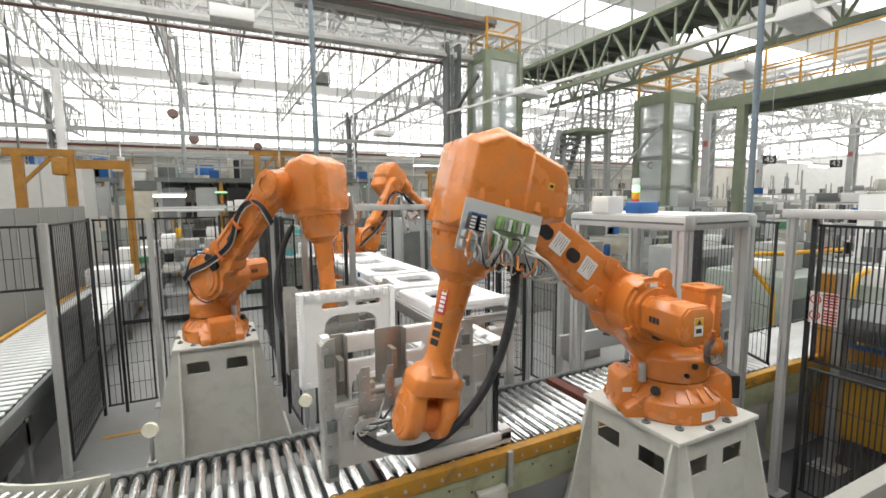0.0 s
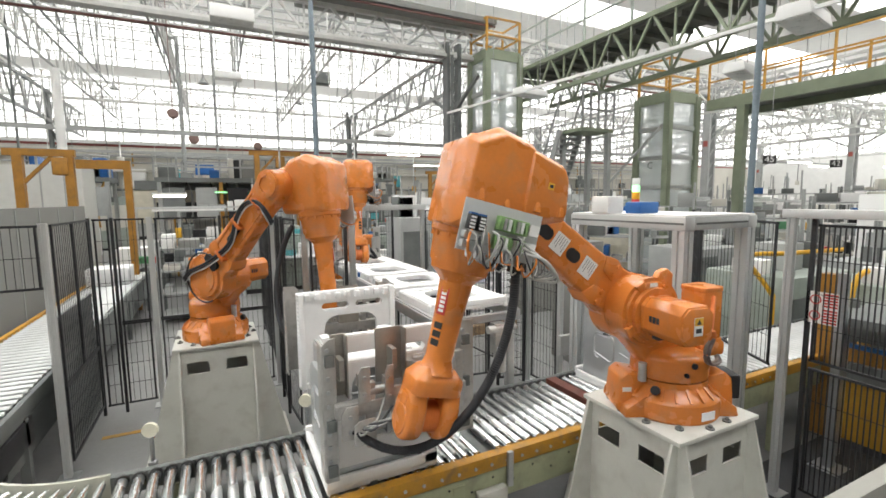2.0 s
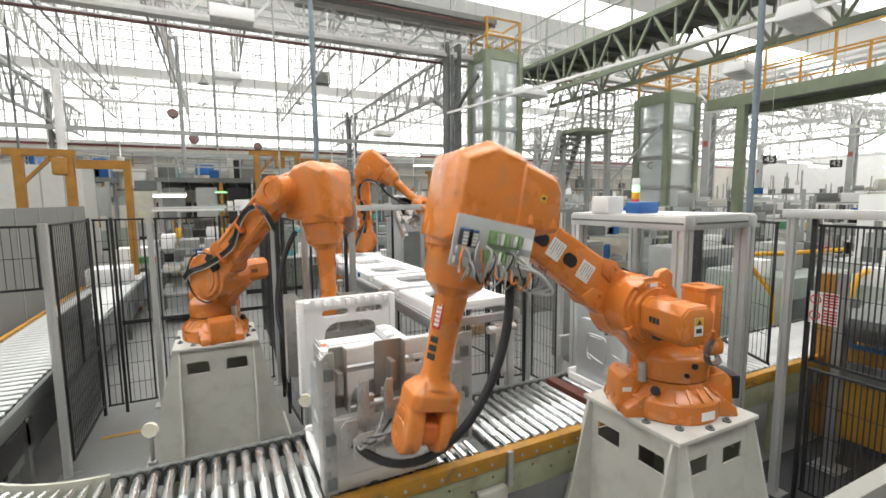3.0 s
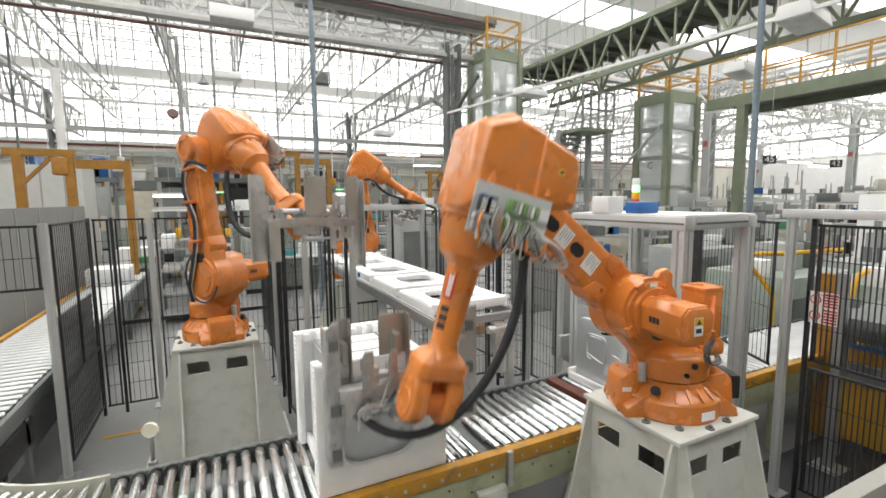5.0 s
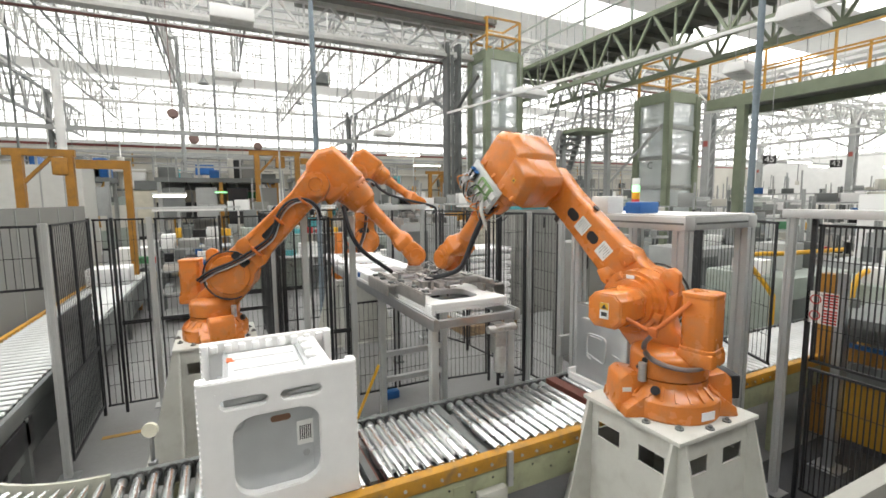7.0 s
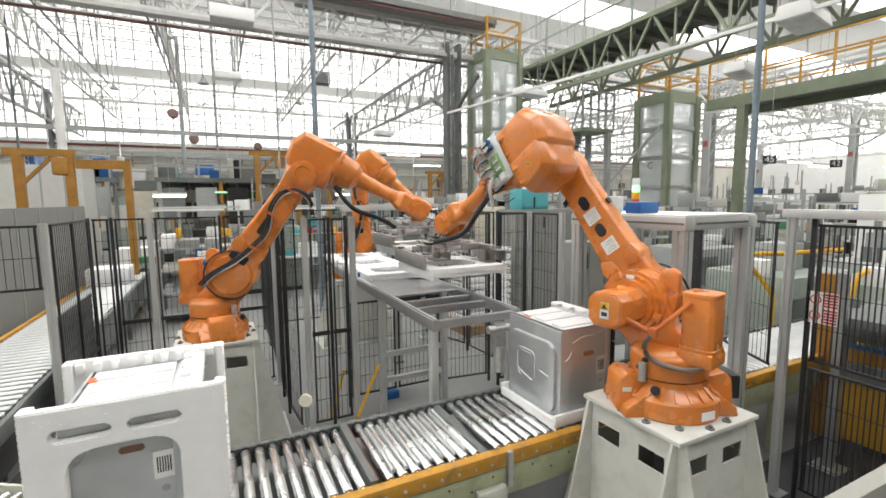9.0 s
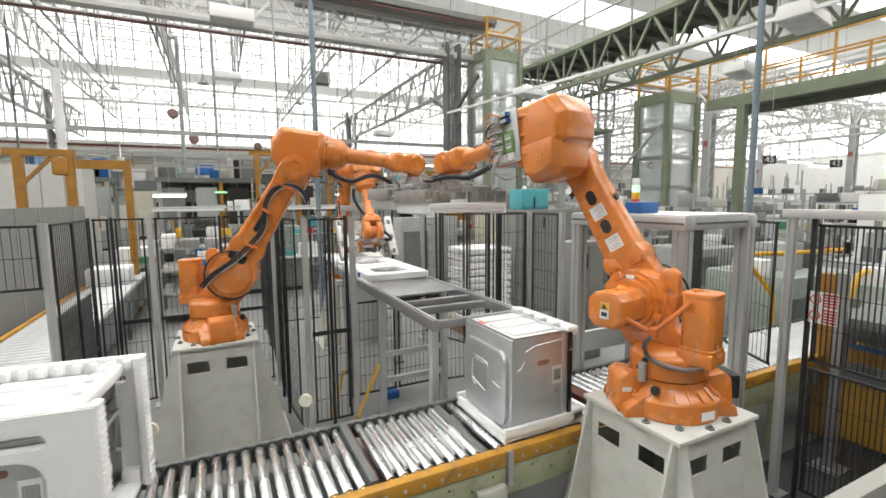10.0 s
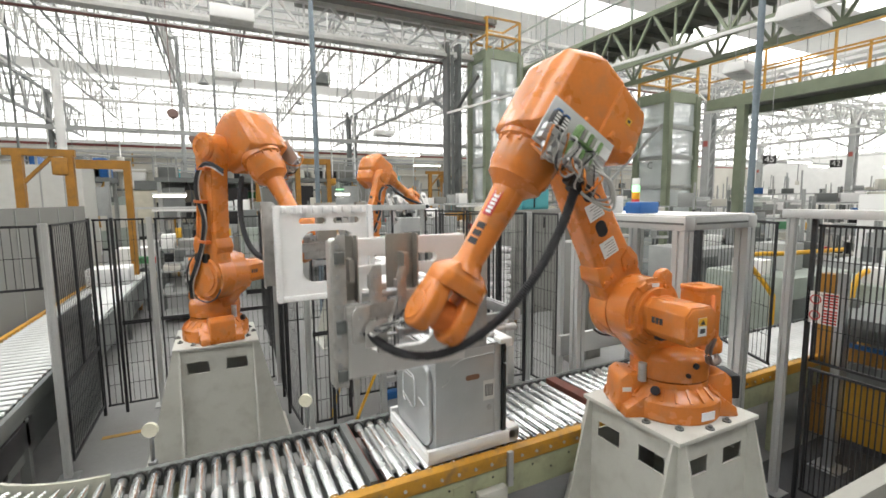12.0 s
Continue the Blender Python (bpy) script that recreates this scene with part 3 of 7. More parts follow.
    for k in range(3):
        bm = bmesh.new()
        bm_tube(bm, curve_pts([(0.22 + 0.02 * k, 0.36, 0.09), (0.27, 0.39 + 0.01 * k, 0.0), (0.31 + 0.015 * k, 0.37, -0.06 - 0.02 * k), (0.35, 0.33, 0.0), (0.32, 0.28, 0.06)], 20), 0.006, 8)
        part("cable_loop", bm, hues[3] if k else hues[1], plate, "looped grey cable")
    bm = bmesh.new()
    bm_cyl(bm, (0.275, 0.28, 0.056), (0.345, 0.28, 0.056), 0.034, n=18)
    bm_box(bm, 0.28, 0.20, 0.03, 0.31, 0.28, 0.08, 0.005)
    part("hose_clamp", bm, BLACK, upper, "black hose clamp")
    # wrist fork
    bm = bmesh.new()
    bm_shell(bm, [(-0.235, y, z) for y, z in ((-0.07, -0.05), (-0.07, 0.05), (0.07, -0.05), (0.07, 0.05))] + [(-0.185, y, z) for y in (-0.118, 0.118) for z in (-0.07, 0.07)] + [(-0.185, y, z) for y in (-0.08, 0.08) for z in (-0.095, 0.095)]
             + [(-0.115, y, z) for y in (-0.124, 0.124) for z in (-0.06, 0.06)] + [(-0.115, y, z) for y in (-0.09, 0.09) for z in (-0.088, 0.088)], 0.008)
    for s in (-1, 1):
        bm_prism(bm, [(-0.14, -0.062), (-0.06, -0.088)] + [(0.012 + 0.094 * math.cos(radians(a)), 0.094 * math.sin(radians(a))) for a in range(-80, 81, 16)] + [(-0.06, 0.088), (-0.14, 0.062)], "y", s * 0.040, s * 0.124, 0.020, 3)
    wrist = part("wrist", bm, ORANGE, r)
    for s in (-1, 1):
        bm = bmesh.new()
        bm_cyl(bm, (0.012, s * 0.122, 0), (0.012, s * 0.131, 0), 0.072, 0.066, 32)
        bm_box(bm, -0.10, min(s * 0.118, s * 0.128), -0.03, -0.05, max(s * 0.118, s * 0.128), 0.03, 0.004)
        part("wrist_cover", bm, ORANGE, wrist)
    # hand that tilts
    bm = bmesh.new()
    bm_cyl(bm, (0, -0.038, 0), (0, 0.038, 0), 0.07, n=28)
    bm_cyl(bm, (0.03, 0, 0), (0.115, 0, 0), 0.062, n=28)
    hand = part("hand", bm, ORANGE_DARK, r)
    bm = bmesh.new()
    bm_cyl(bm, (0.115, 0, 0), (0.14, 0, 0), 0.07, n=28)
    part("flange", bm, GRIP, hand, "grey steel flange")
    # gripper: cross beam, tall side plates, clamping pads; its middle lies beside the flange
    bm = bmesh.new()
    bm_cyl(bm, (0.14, 0, 0), (0.175, 0, 0), 0.085, n=24)
    bm_box(bm, 0.185, -0.315, -0.03, 0.240, 0.36, 0.035, 0.003)
    bm_box(bm, 0.165, -0.09, -0.09, 0.186, 0.10, 0.09, 0.003)
    bm_box(bm, 0.19, -0.30, -0.22, 0.225, -0.255, 0.20, 0.003)
    bm_box(bm, 0.19, 0.17, -0.20, 0.225, 0.215, 0.12, 0.003)
    grip = part("gripper", bm, GRIP, r, "grey aluminium gripper frame with pad plates")
    for y0, z0, z1, wd in ((0.375, -0.345, 0.345, 0.030), (-0.33, -0.26, 0.345, 0.052)):
        bm = bmesh.new()
        bm_prism(bm, [(y0 - wd, z0), (y0 + wd, z0), (y0 + wd, z1 - 0.03), (y0 + wd - 0.03, z1), (y0 - wd, z1)], "x", 0.226, 0.236, 0.002)
        e = wd if y0 > 0 else -wd
        bm_box(bm, 0.236, y0 + e - 0.004, z0, 0.330, y0 + e + 0.004, z1 - 0.03, 0.002)
        ch = part("side_channel", bm, GRIP, grip)
        for k in range(10):
            zc = z0 + 0.04 + k * (z1 - z0 - 0.09) / 9
            bm = bmesh.new()
            bm_cyl(bm, (0.216, y0 + wd * 0.3, zc), (0.226, y0 + wd * 0.3, zc), 0.010, n=8)
            part("bolt", bm, ZINC, ch)
        for zc in (z0 + 0.06, z0 + 0.28, z1 - 0.1):
            box_part("slot_block", (0.207, y0 - 0.022, zc - 0.028, 0.226, y0 + 0.022, zc + 0.028), STEEL_DARK, ch, "dark clamping block", 0.004)
    for yc, hw, z0, z1 in ((0.315, 0.034, 0.03, 0.335), (0.055, 0.070, 0.06, 0.335), (-0.235, 0.036, -0.26, 0.02)):
        bm = bmesh.new()
        bm_box(bm, 0.322, yc - hw, z0, 0.332, yc + hw, z1, 0.002)
        bm_box(bm, 0.235, yc - 0.012, (z0 + z1) / 2 - 0.05, 0.324, yc + 0.012, (z0 + z1) / 2 + 0.05)
        bm_box(bm, 0.265, yc - hw - 0.003, z0, 0.326, yc - hw + 0.003, z1)
        part("pad_plate", bm, mat("dull_pad_sheet", (0.42, 0.40, 0.36), 0.42, metal=0.6, vary=0.15, scale=5), grip, "dull sheet metal pad")
    for yc, zc, w, hgt, x in ((0.235, 0.13, 0.028, 0.085, 0.150), (0.24, -0.09, 0.05, 0.06, 0.140), (0.11, 0.10, 0.022, 0.10, 0.16), (-0.17, 0.04, 0.04, 0.07, 0.16), (0.30, -0.05, 0.04, 0.08, 0.17)):
        bm = bmesh.new()
        bm_prism(bm, [(yc - w, zc - hgt), (yc + w, zc - hgt), (yc + w, zc + hgt * 0.6), (yc + w * 0.4, zc + hgt), (yc - w, zc + hgt)], "x", x, x + 0.010, 0.002)
        bm_box(bm, x + 0.008, yc - 0.012, zc - 0.03, 0.24, yc + 0.012, zc + 0.03)
        pd = part("bracket_plate", bm, GRIP, grip)
        for dz in (-0.5, 0.4):
            bm = bmesh.new()
            bm_cyl(bm, (x - 0.010, yc, zc + hgt * dz), (x, yc, zc + hgt * dz), 0.010, n=8)
            part("bolt", bm, ZINC, pd)
    for yc, zc in ((0.16, 0.075), (-0.10, 0.085), (0.05, -0.12)):
        bm = bmesh.new()
        bm_cyl(bm, (0.205, yc - 0.07, zc), (0.205, yc + 0.07, zc), 0.021, n=16)
        bm_cyl(bm, (0.205, yc + 0.07, zc), (0.205, yc + 0.12, zc), 0.008, n=10)
        bm_box(bm, 0.182, yc - 0.085, zc - 0.025, 0.228, yc - 0.062, zc + 0.025, 0.003)
        bm_box(bm, 0.182, yc + 0.05, zc - 0.025, 0.228, yc + 0.07, zc + 0.025, 0.003)
        part("air_cylinder", bm, ZINC, grip, "dull steel air cylinder")
    for k in range(5):
        bm = bmesh.new()
        y = 0.26 - 0.05 * k
        bm_tube(bm, curve_pts([(0.17, 0.27, -0.07), (0.12 - 0.01 * k, y, -0.09 + 0.02 * k), (0.14, y - 0.08, 0.02 * (k - 2)), (0.19, y - 0.14, 0.06 - 0.05 * (k % 3))], 14), 0.005 + 0.001 * (k % 2), 6)
        part("air_line", bm, RUBBER if k % 2 else hues[1], grip, "thin air line")
    # hose in short rigid lengths
    hose = []
    n = 26
    bm = bmesh.new()
    rr = 0.021
    prof = [(rr * 0.8, -0.5)] + [(rr * (1.0 if i % 2 else 0.88), -0.5 + i / 12) for i in range(13)] + [(rr * 0.8, 0.5)]
    bm_lathe(bm, [(a, z * 0.062) for a, z in prof], 12)
    first = part("hose_piece", bm, RUBBER, r, "black corrugated hose")
    hose.append(first)
    for k in range(1, n):
        ob = new("hose_piece", first.data)
        ob.parent = r
        hose.append(ob)
    return {"robot": r, "turret": turret, "lower": lower, "upper": upper, "wrist": wrist, "hand": hand, "grip": grip, "hose": hose}


def glide(keys, t):
    """Values at time t between keyed rows, monotone and smooth."""
    ts = [k[0] for k in keys]
    if t <= ts[0]:
        return np.array(keys[0][1], float)
    if t >= ts[-1]:
        return np.array(keys[-1][1], float)
    i = max(j for j in range(len(ts) - 1) if ts[j] <= t)
    v = [np.array(k[1], float) for k in keys]
    h = ts[i + 1] - ts[i]

    def slope(j):
        if j == 0 or j == len(ts) - 1:
            return np.zeros_like(v[0])
        a, b = (v[j] - v[j - 1]) / (ts[j] - ts[j - 1]), (v[j + 1] - v[j]) / (ts[j + 1] - ts[j])
        return np.where(a * b > 0, 2 * a * b / np.where(np.abs(a + b) < 1e-9, 1, a + b), 0)
    u = (t - ts[i]) / h
    m0, m1 = slope(i) * h, slope(i + 1) * h
    return (2 * u ** 3 - 3 * u ** 2 + 1) * v[i] + (u ** 3 - 2 * u ** 2 + u) * m0 + (-2 * u ** 3 + 3 * u ** 2) * v[i + 1] + (u ** 3 - u ** 2) * m1


def robot_state(keys, t, face):
    """Poses of all moving parts in the robot's space at t."""
    q = glide(keys, t)
    tm, lo, upm = arm_chain(*q[:3])
    a = radians(q[3])
    out = Vector((0, face * math.cos(a), -math.sin(a)))
    up = Vector((0, face * math.sin(a), math.cos(a)))
    wr, ha, gr = hand_chain(upm, out, up)
    return tm, lo, upm, wr, ha, gr


def hose_state(upm, gr, spec, n):
    s, sd, e, ed = spec
    p0 = upm @ Vector(s)
    p1 = p0 + upm.to_3x3() @ Vector(sd)
    p3 = gr @ Vector(e)
    p2 = p3 + gr.to_3x3() @ Vector(ed)
    pts = []
    for i in range(201):
        u = i / 200
        pts.append(p0 * (1 - u) ** 3 + p1 * 3 * u * (1 - u) ** 2 + p2 * 3 * u * u * (1 - u) + p3 * u ** 3)
    acc = [0.0]
    for a, b in zip(pts, pts[1:]):
        acc.append(acc[-1] + (b - a).length)
    out = []
    for k in range(n):
        want = acc[-1] * (k + 0.5) / n
        i = min(range(len(acc)), key=lambda j: abs(acc[j] - want))
        d = (pts[min(i + 1, 200)] - pts[max(i - 1, 0)]).normalized()
        m = d.to_track_quat("Z", "Y").to_matrix().to_4x4()
        m.translation = pts[i]
        out.append(m)
    return out


def times_for(keys):
    """Rows every tenth of a second while the thing moves, and at the ends of each rest."""
    out = [0.0]
    for k in range(1, 121):
        t = k / 10
        a, b, c = glide(keys, t - 0.1), glide(keys, t), glide(keys, min(12.0, t + 0.1))
        if np.abs(a - b).max() > 1e-4 or np.abs(c - b).max() > 1e-4 or k == 120:
            out.append(t)
    return out


def move_robot(rb, keys, hose_spec, face):
    ts = times_for(keys)
    st = [(t, robot_state(keys, t, face)) for t in ts]
    for i, nm in enumerate(("turret", "lower", "upper", "wrist", "hand", "grip")):
        walk(rb[nm], [(t, s[i]) for t, s in st])
    n = len(rb["hose"])
    hs = [(t, hose_state(s[2], s[5], hose_spec, n)) for t, s in st]
    for k in range(n):
        walk(rb["hose"][k], [(t, h[k]) for t, h in hs])


# ---- where the robots stand ----
BASE_A, BASE_B, BASE_C = (2.262, 1.675), (-0.077, 4.455), (1.85, 6.95)
# seconds; turn, lower arm, upper arm in degrees; tilt of the gripper, 0 upright and 90 flat
KEYS_A = [
    (0, (172.8, 51.9, 23.8, 0)),
    (2.85, (172.8, 51.9, 23.8, 0)),
    (3.2, (173.0, 60.6, 19.4, 0)),
    (4.75, (173.0, 60.6, 19.4, 0)),
    (5, (172.8, 47.7, 26.3, 0)),
    (5.25, (169.0, 20.0, 34.0, 2)),
    (5.5, (156.9, -1.3, 39.7, 16)),
    (5.75, (130.0, 2.0, 38.0, 75)),
    (6, (106.9, 9.3, 35.0, 90)),
    (6.5, (102.8, 38.8, -7.5, 90)),
    (7, (102.4, 45.8, -1.6, 90)),
    (7.2, (102.4, 46.5, -1.0, 90)),
    (8, (102.4, 46.5, -1.0, 90)),
    (9, (102.6, 36.9, -4.0, 90)),
    (9.5, (102.1, 33.5, -11.8, 90)),
    (10, (102.6, 31.8, -23.1, 90)),
    (10.5, (103.8, 23.7, 0.2, 64)),
    (11, (105.1, 18.6, 16.4, 55)),
    (11.5, (128.9, -6.5, 38.1, 40)),
    (11.7, (138.0, 0.0, 38.5, 18)),
    (12, (175.1, 27.4, 30.0, 0)),
]
KEYS_B = [
    (0, (-51.6, 45.5, 38.9, 0)),
    (2.85, (-51.6, 45.5, 38.9, 0)),
    (3.2, (-51.6, 55.6, 34.7, 0)),
    (3.5, (-54.0, 61.0, 24.0, 0)),
    (4.4, (-54.0, 61.0, 24.0, 0)),
    (4.8, (-54.0, 16.0, 58.0, 0)),
    (5, (-55.2, -5.4, 47.8, 0)),
    (5.25, (-36.0, -14.0, 48.0, 45)),
    (5.5, (-17.5, -16.2, 46.6, 85)),
    (6, (-14.6, 31.9, 0.7, 90)),
    (6.5, (-14.2, 39.0, -1.7, 90)),
    (7, (-15.9, 44.2, 2.5, 90)),
    (7.2, (-15.9, 44.9, 2.8, 90)),
    (8, (-15.9, 44.9, 2.8, 90)),
    (9, (-14.5, 36.2, -8.9, 90)),
    (9.5, (-14.2, 32.9, -16.0, 90)),
    (10, (-13.8, 31.6, -24.4, 90)),
    (10.5, (-13.5, 34.0, -12.0, 68)),
    (11, (-7.1, 20.8, 7.3, 62)),
    (11.5, (-26.1, -17.5, 46.8, 74)),
    (11.7, (-30.0, -15.0, 47.5, 60)),
    (12, (-51.4, 4.5, 50.4, 0)),
]
KEYS_C = [
    (0.0, (20, 33, 2, 20)),
    (0.9, (-60, 34, 24, 20)),
    (1.2, (-105, 30, 45, 0)),
    (2.4, (-105, 30, 45, 0)),
    (2.8, (-50, 10, 42, 30)),
    (3.2, (-9, -4, 40, 60)),
    (7.2, (-9, -5, 41, 90)),
    (8.8, (-9, -5, 41, 90)),
    (9.4, (-95, 12, 46, 30)),
    (10.4, (-95, 12, 46, 30)),
    (11.1, (-20, -4, 40, 60)),
    (11.5, (-8, -5, 41, 90)),
    (12.0, (25, 18, 12, 40)),
]
HOSE_A = ((0.32, 0.28, 0.056), (0.52, 0.05, -0.12), (0.16, 0.28, -0.08), (-0.10, -0.29, -0.33))
HOSE_B = ((0.30, -0.06, 0.05), (0.30, -0.1, -0.20), (0.17, -0.22, -0.05), (-0.20, -0.25, -0.15))

# ---- ground and shell ----
bm = bmesh.new()
bm_box(bm, -40, -25, -0.3, 70, 40, 0.0)
floor = tagged(part("floor", bm, FLOORM), "smooth grey concrete factory floor", "floor", kind="structure")
_c = thing("ceiling", "white factory roof deck with long roof lights", "ceiling", kind="structure")
bm = bmesh.new()
for y0, y1 in ((-25, -5.4), (-2.6, 2.6), (5.4, 10.6), (13.4, 18.6), (21.4, 40)):
    bm_box(bm, -40, y0, ROOF, 70, y1, ROOF + 0.3)
part("roof_deck", bm, WHITE, _c)


def far_wall():
    w = thing("wall_north", "cream factory wall with a tall band of windows", "wall", Matrix.Translation((0, 30, 0)), kind="structure")
    box_part("wall_panel", (-40, 0, 0, 70, 0.3, 5.25), CREAM, w)
    box_part("wall_stripe", (-40, -0.02, 5.2, 70, 0.0, 5.32), mat("dull_red_stripe", (0.30, 0.08, 0.07), 0.6), w)
    box_part("sill_beam", (-40, -0.15, 5.32, 70, 0.3, 5.5), WHITE, w)
    box_part("mid_beam", (-40, -0.25, 8.9, 70, 0.3, 9.4), WHITE, w)
    box_part("wall_head", (-40, 0, 12.2, 70, 0.3, ROOF), WHITE, w)
    bm = bmesh.new()
    for k in range(110):
        x = -34 + k * 0.8
        bm_bar(bm, (x, 0.1, 5.5), (x, 0.1, 12.2), 0.075)
    for z in (5.9, 6.35, 6.8, 7.3, 7.8, 8.35, 9.9, 10.4, 10.9, 11.4, 11.8):
        bm_bar(bm, (-40, 0.1, z), (70, 0.1, z), 0.06)
    # bar colour is lightened to carry the bloom and haze of the windows
    part("glazing_bars", bm, mat("haze_lightened_bar", (0.58, 0.58, 0.56), 0.6), w, smooth=0)


far_wall()
box_part("backdrop", (-45, 31.5, 4, 75, 31.6, 16), DAY)
tagged(bpy.data.objects["backdrop"], "white overcast sky outside the windows", "sky", kind="structure")

tagged(box_part("backdrop_above", (-45, -30, 15.0, 75, 45, 15.1), DAY), "white overcast sky above the roof lights", "sky", kind="structure")

# ---- pedestals ----


def pedestal(x, y, group):
    p = thing("robot_pedestal", "light grey welded steel robot pedestal with slots", "pedestal", Matrix.Translation((x, y, 0)), group)
    h = PED_Z - 0.025
    box_part("top_plate", (-0.325, -0.325, h, 0.325, 0.325, PED_Z), PEDESTAL, p, bevel=0.004)
    for a in range(4):
        bm = bmesh.new()
        slots = [[(s * 0.145 - 0.08, h - 0.205), (s * 0.145 + 0.08, h - 0.205), (s * 0.145 + 0.08, h - 0.11), (s * 0.145 - 0.08, h - 0.11)] for s in (-1, 1)]
        bm_plate_hole(bm, [(-0.288, 0.02), (0.288, 0.02), (0.288, h), (-0.288, h)], slots, "y", -0.298, -0.288)
        part("side_plate", bm, PEDESTAL, p, m=rot("Z", 90 * a), smooth=0)
    for a in range(4):
        for s in (-1, 1):
            bm = bmesh.new()
            bm_prism(bm, [(-0.298, h), (-0.325, h), (-0.56, 0.02), (-0.298, 0.02)], "y", s * 0.28 - 0.007, s * 0.28 + 0.007)
            part("gusset", bm, PEDESTAL, p, m=rot("Z", 90 * a), smooth=0)
    box_part("foot_plate", (-0.58, -0.34, 0.0, 0.58, 0.34, 0.018), PEDESTAL, p, bevel=0.003)
    return p


pedestal(*BASE_A, "robot pedestals")
pedestal(*BASE_B, "robot pedestals")
pedestal(*BASE_C, "robot pedestals")
ROB_A = build_robot("orange six-axis robot arm with a foam gripper on a grey pedestal", Matrix.Translation((*BASE_A, PED_Z)), 64, "foam-handling robots")
ROB_C = build_robot("orange six-axis robot arm behind the foam table", Matrix.Translation((*BASE_C, PED_Z)), 90, "foam-handling robots")
ROB_B = build_robot("orange six-axis robot arm with a foam gripper on a grey pedestal", Matrix.Translation((*BASE_B, PED_Z)), 190, "foam-handling robots")


# ---- roller conveyor ----
ROLL = 0.75
CONV_NEAR, CONV_FAR = 2.13, 2.80


def roller_mesh(material):
    bm = bmesh.new()
    bm_lathe(bm, [(0.008, -0.345), (0.014, -0.34), (0.014, -0.325), (0.026, -0.322), (0.027, -0.318), (0.027, 0.318), (0.026, 0.322), (0.014, 0.325), (0.014, 0.34), (0.008, 0.345)], 14, rot("X", 90))
    return mesh_of("roller", bm, material)


def hub_mesh():
    bm = bmesh.new()
    bm_lathe(bm, [(0.020, -0.012), (0.034, -0.008), (0.034, 0.008), (0.020, 0.012)], 16, rot("X", 90))
    return mesh_of("roller_collar", bm, mat("dark_collar", (0.06, 0.06, 0.06), 0.4, metal=0.5))


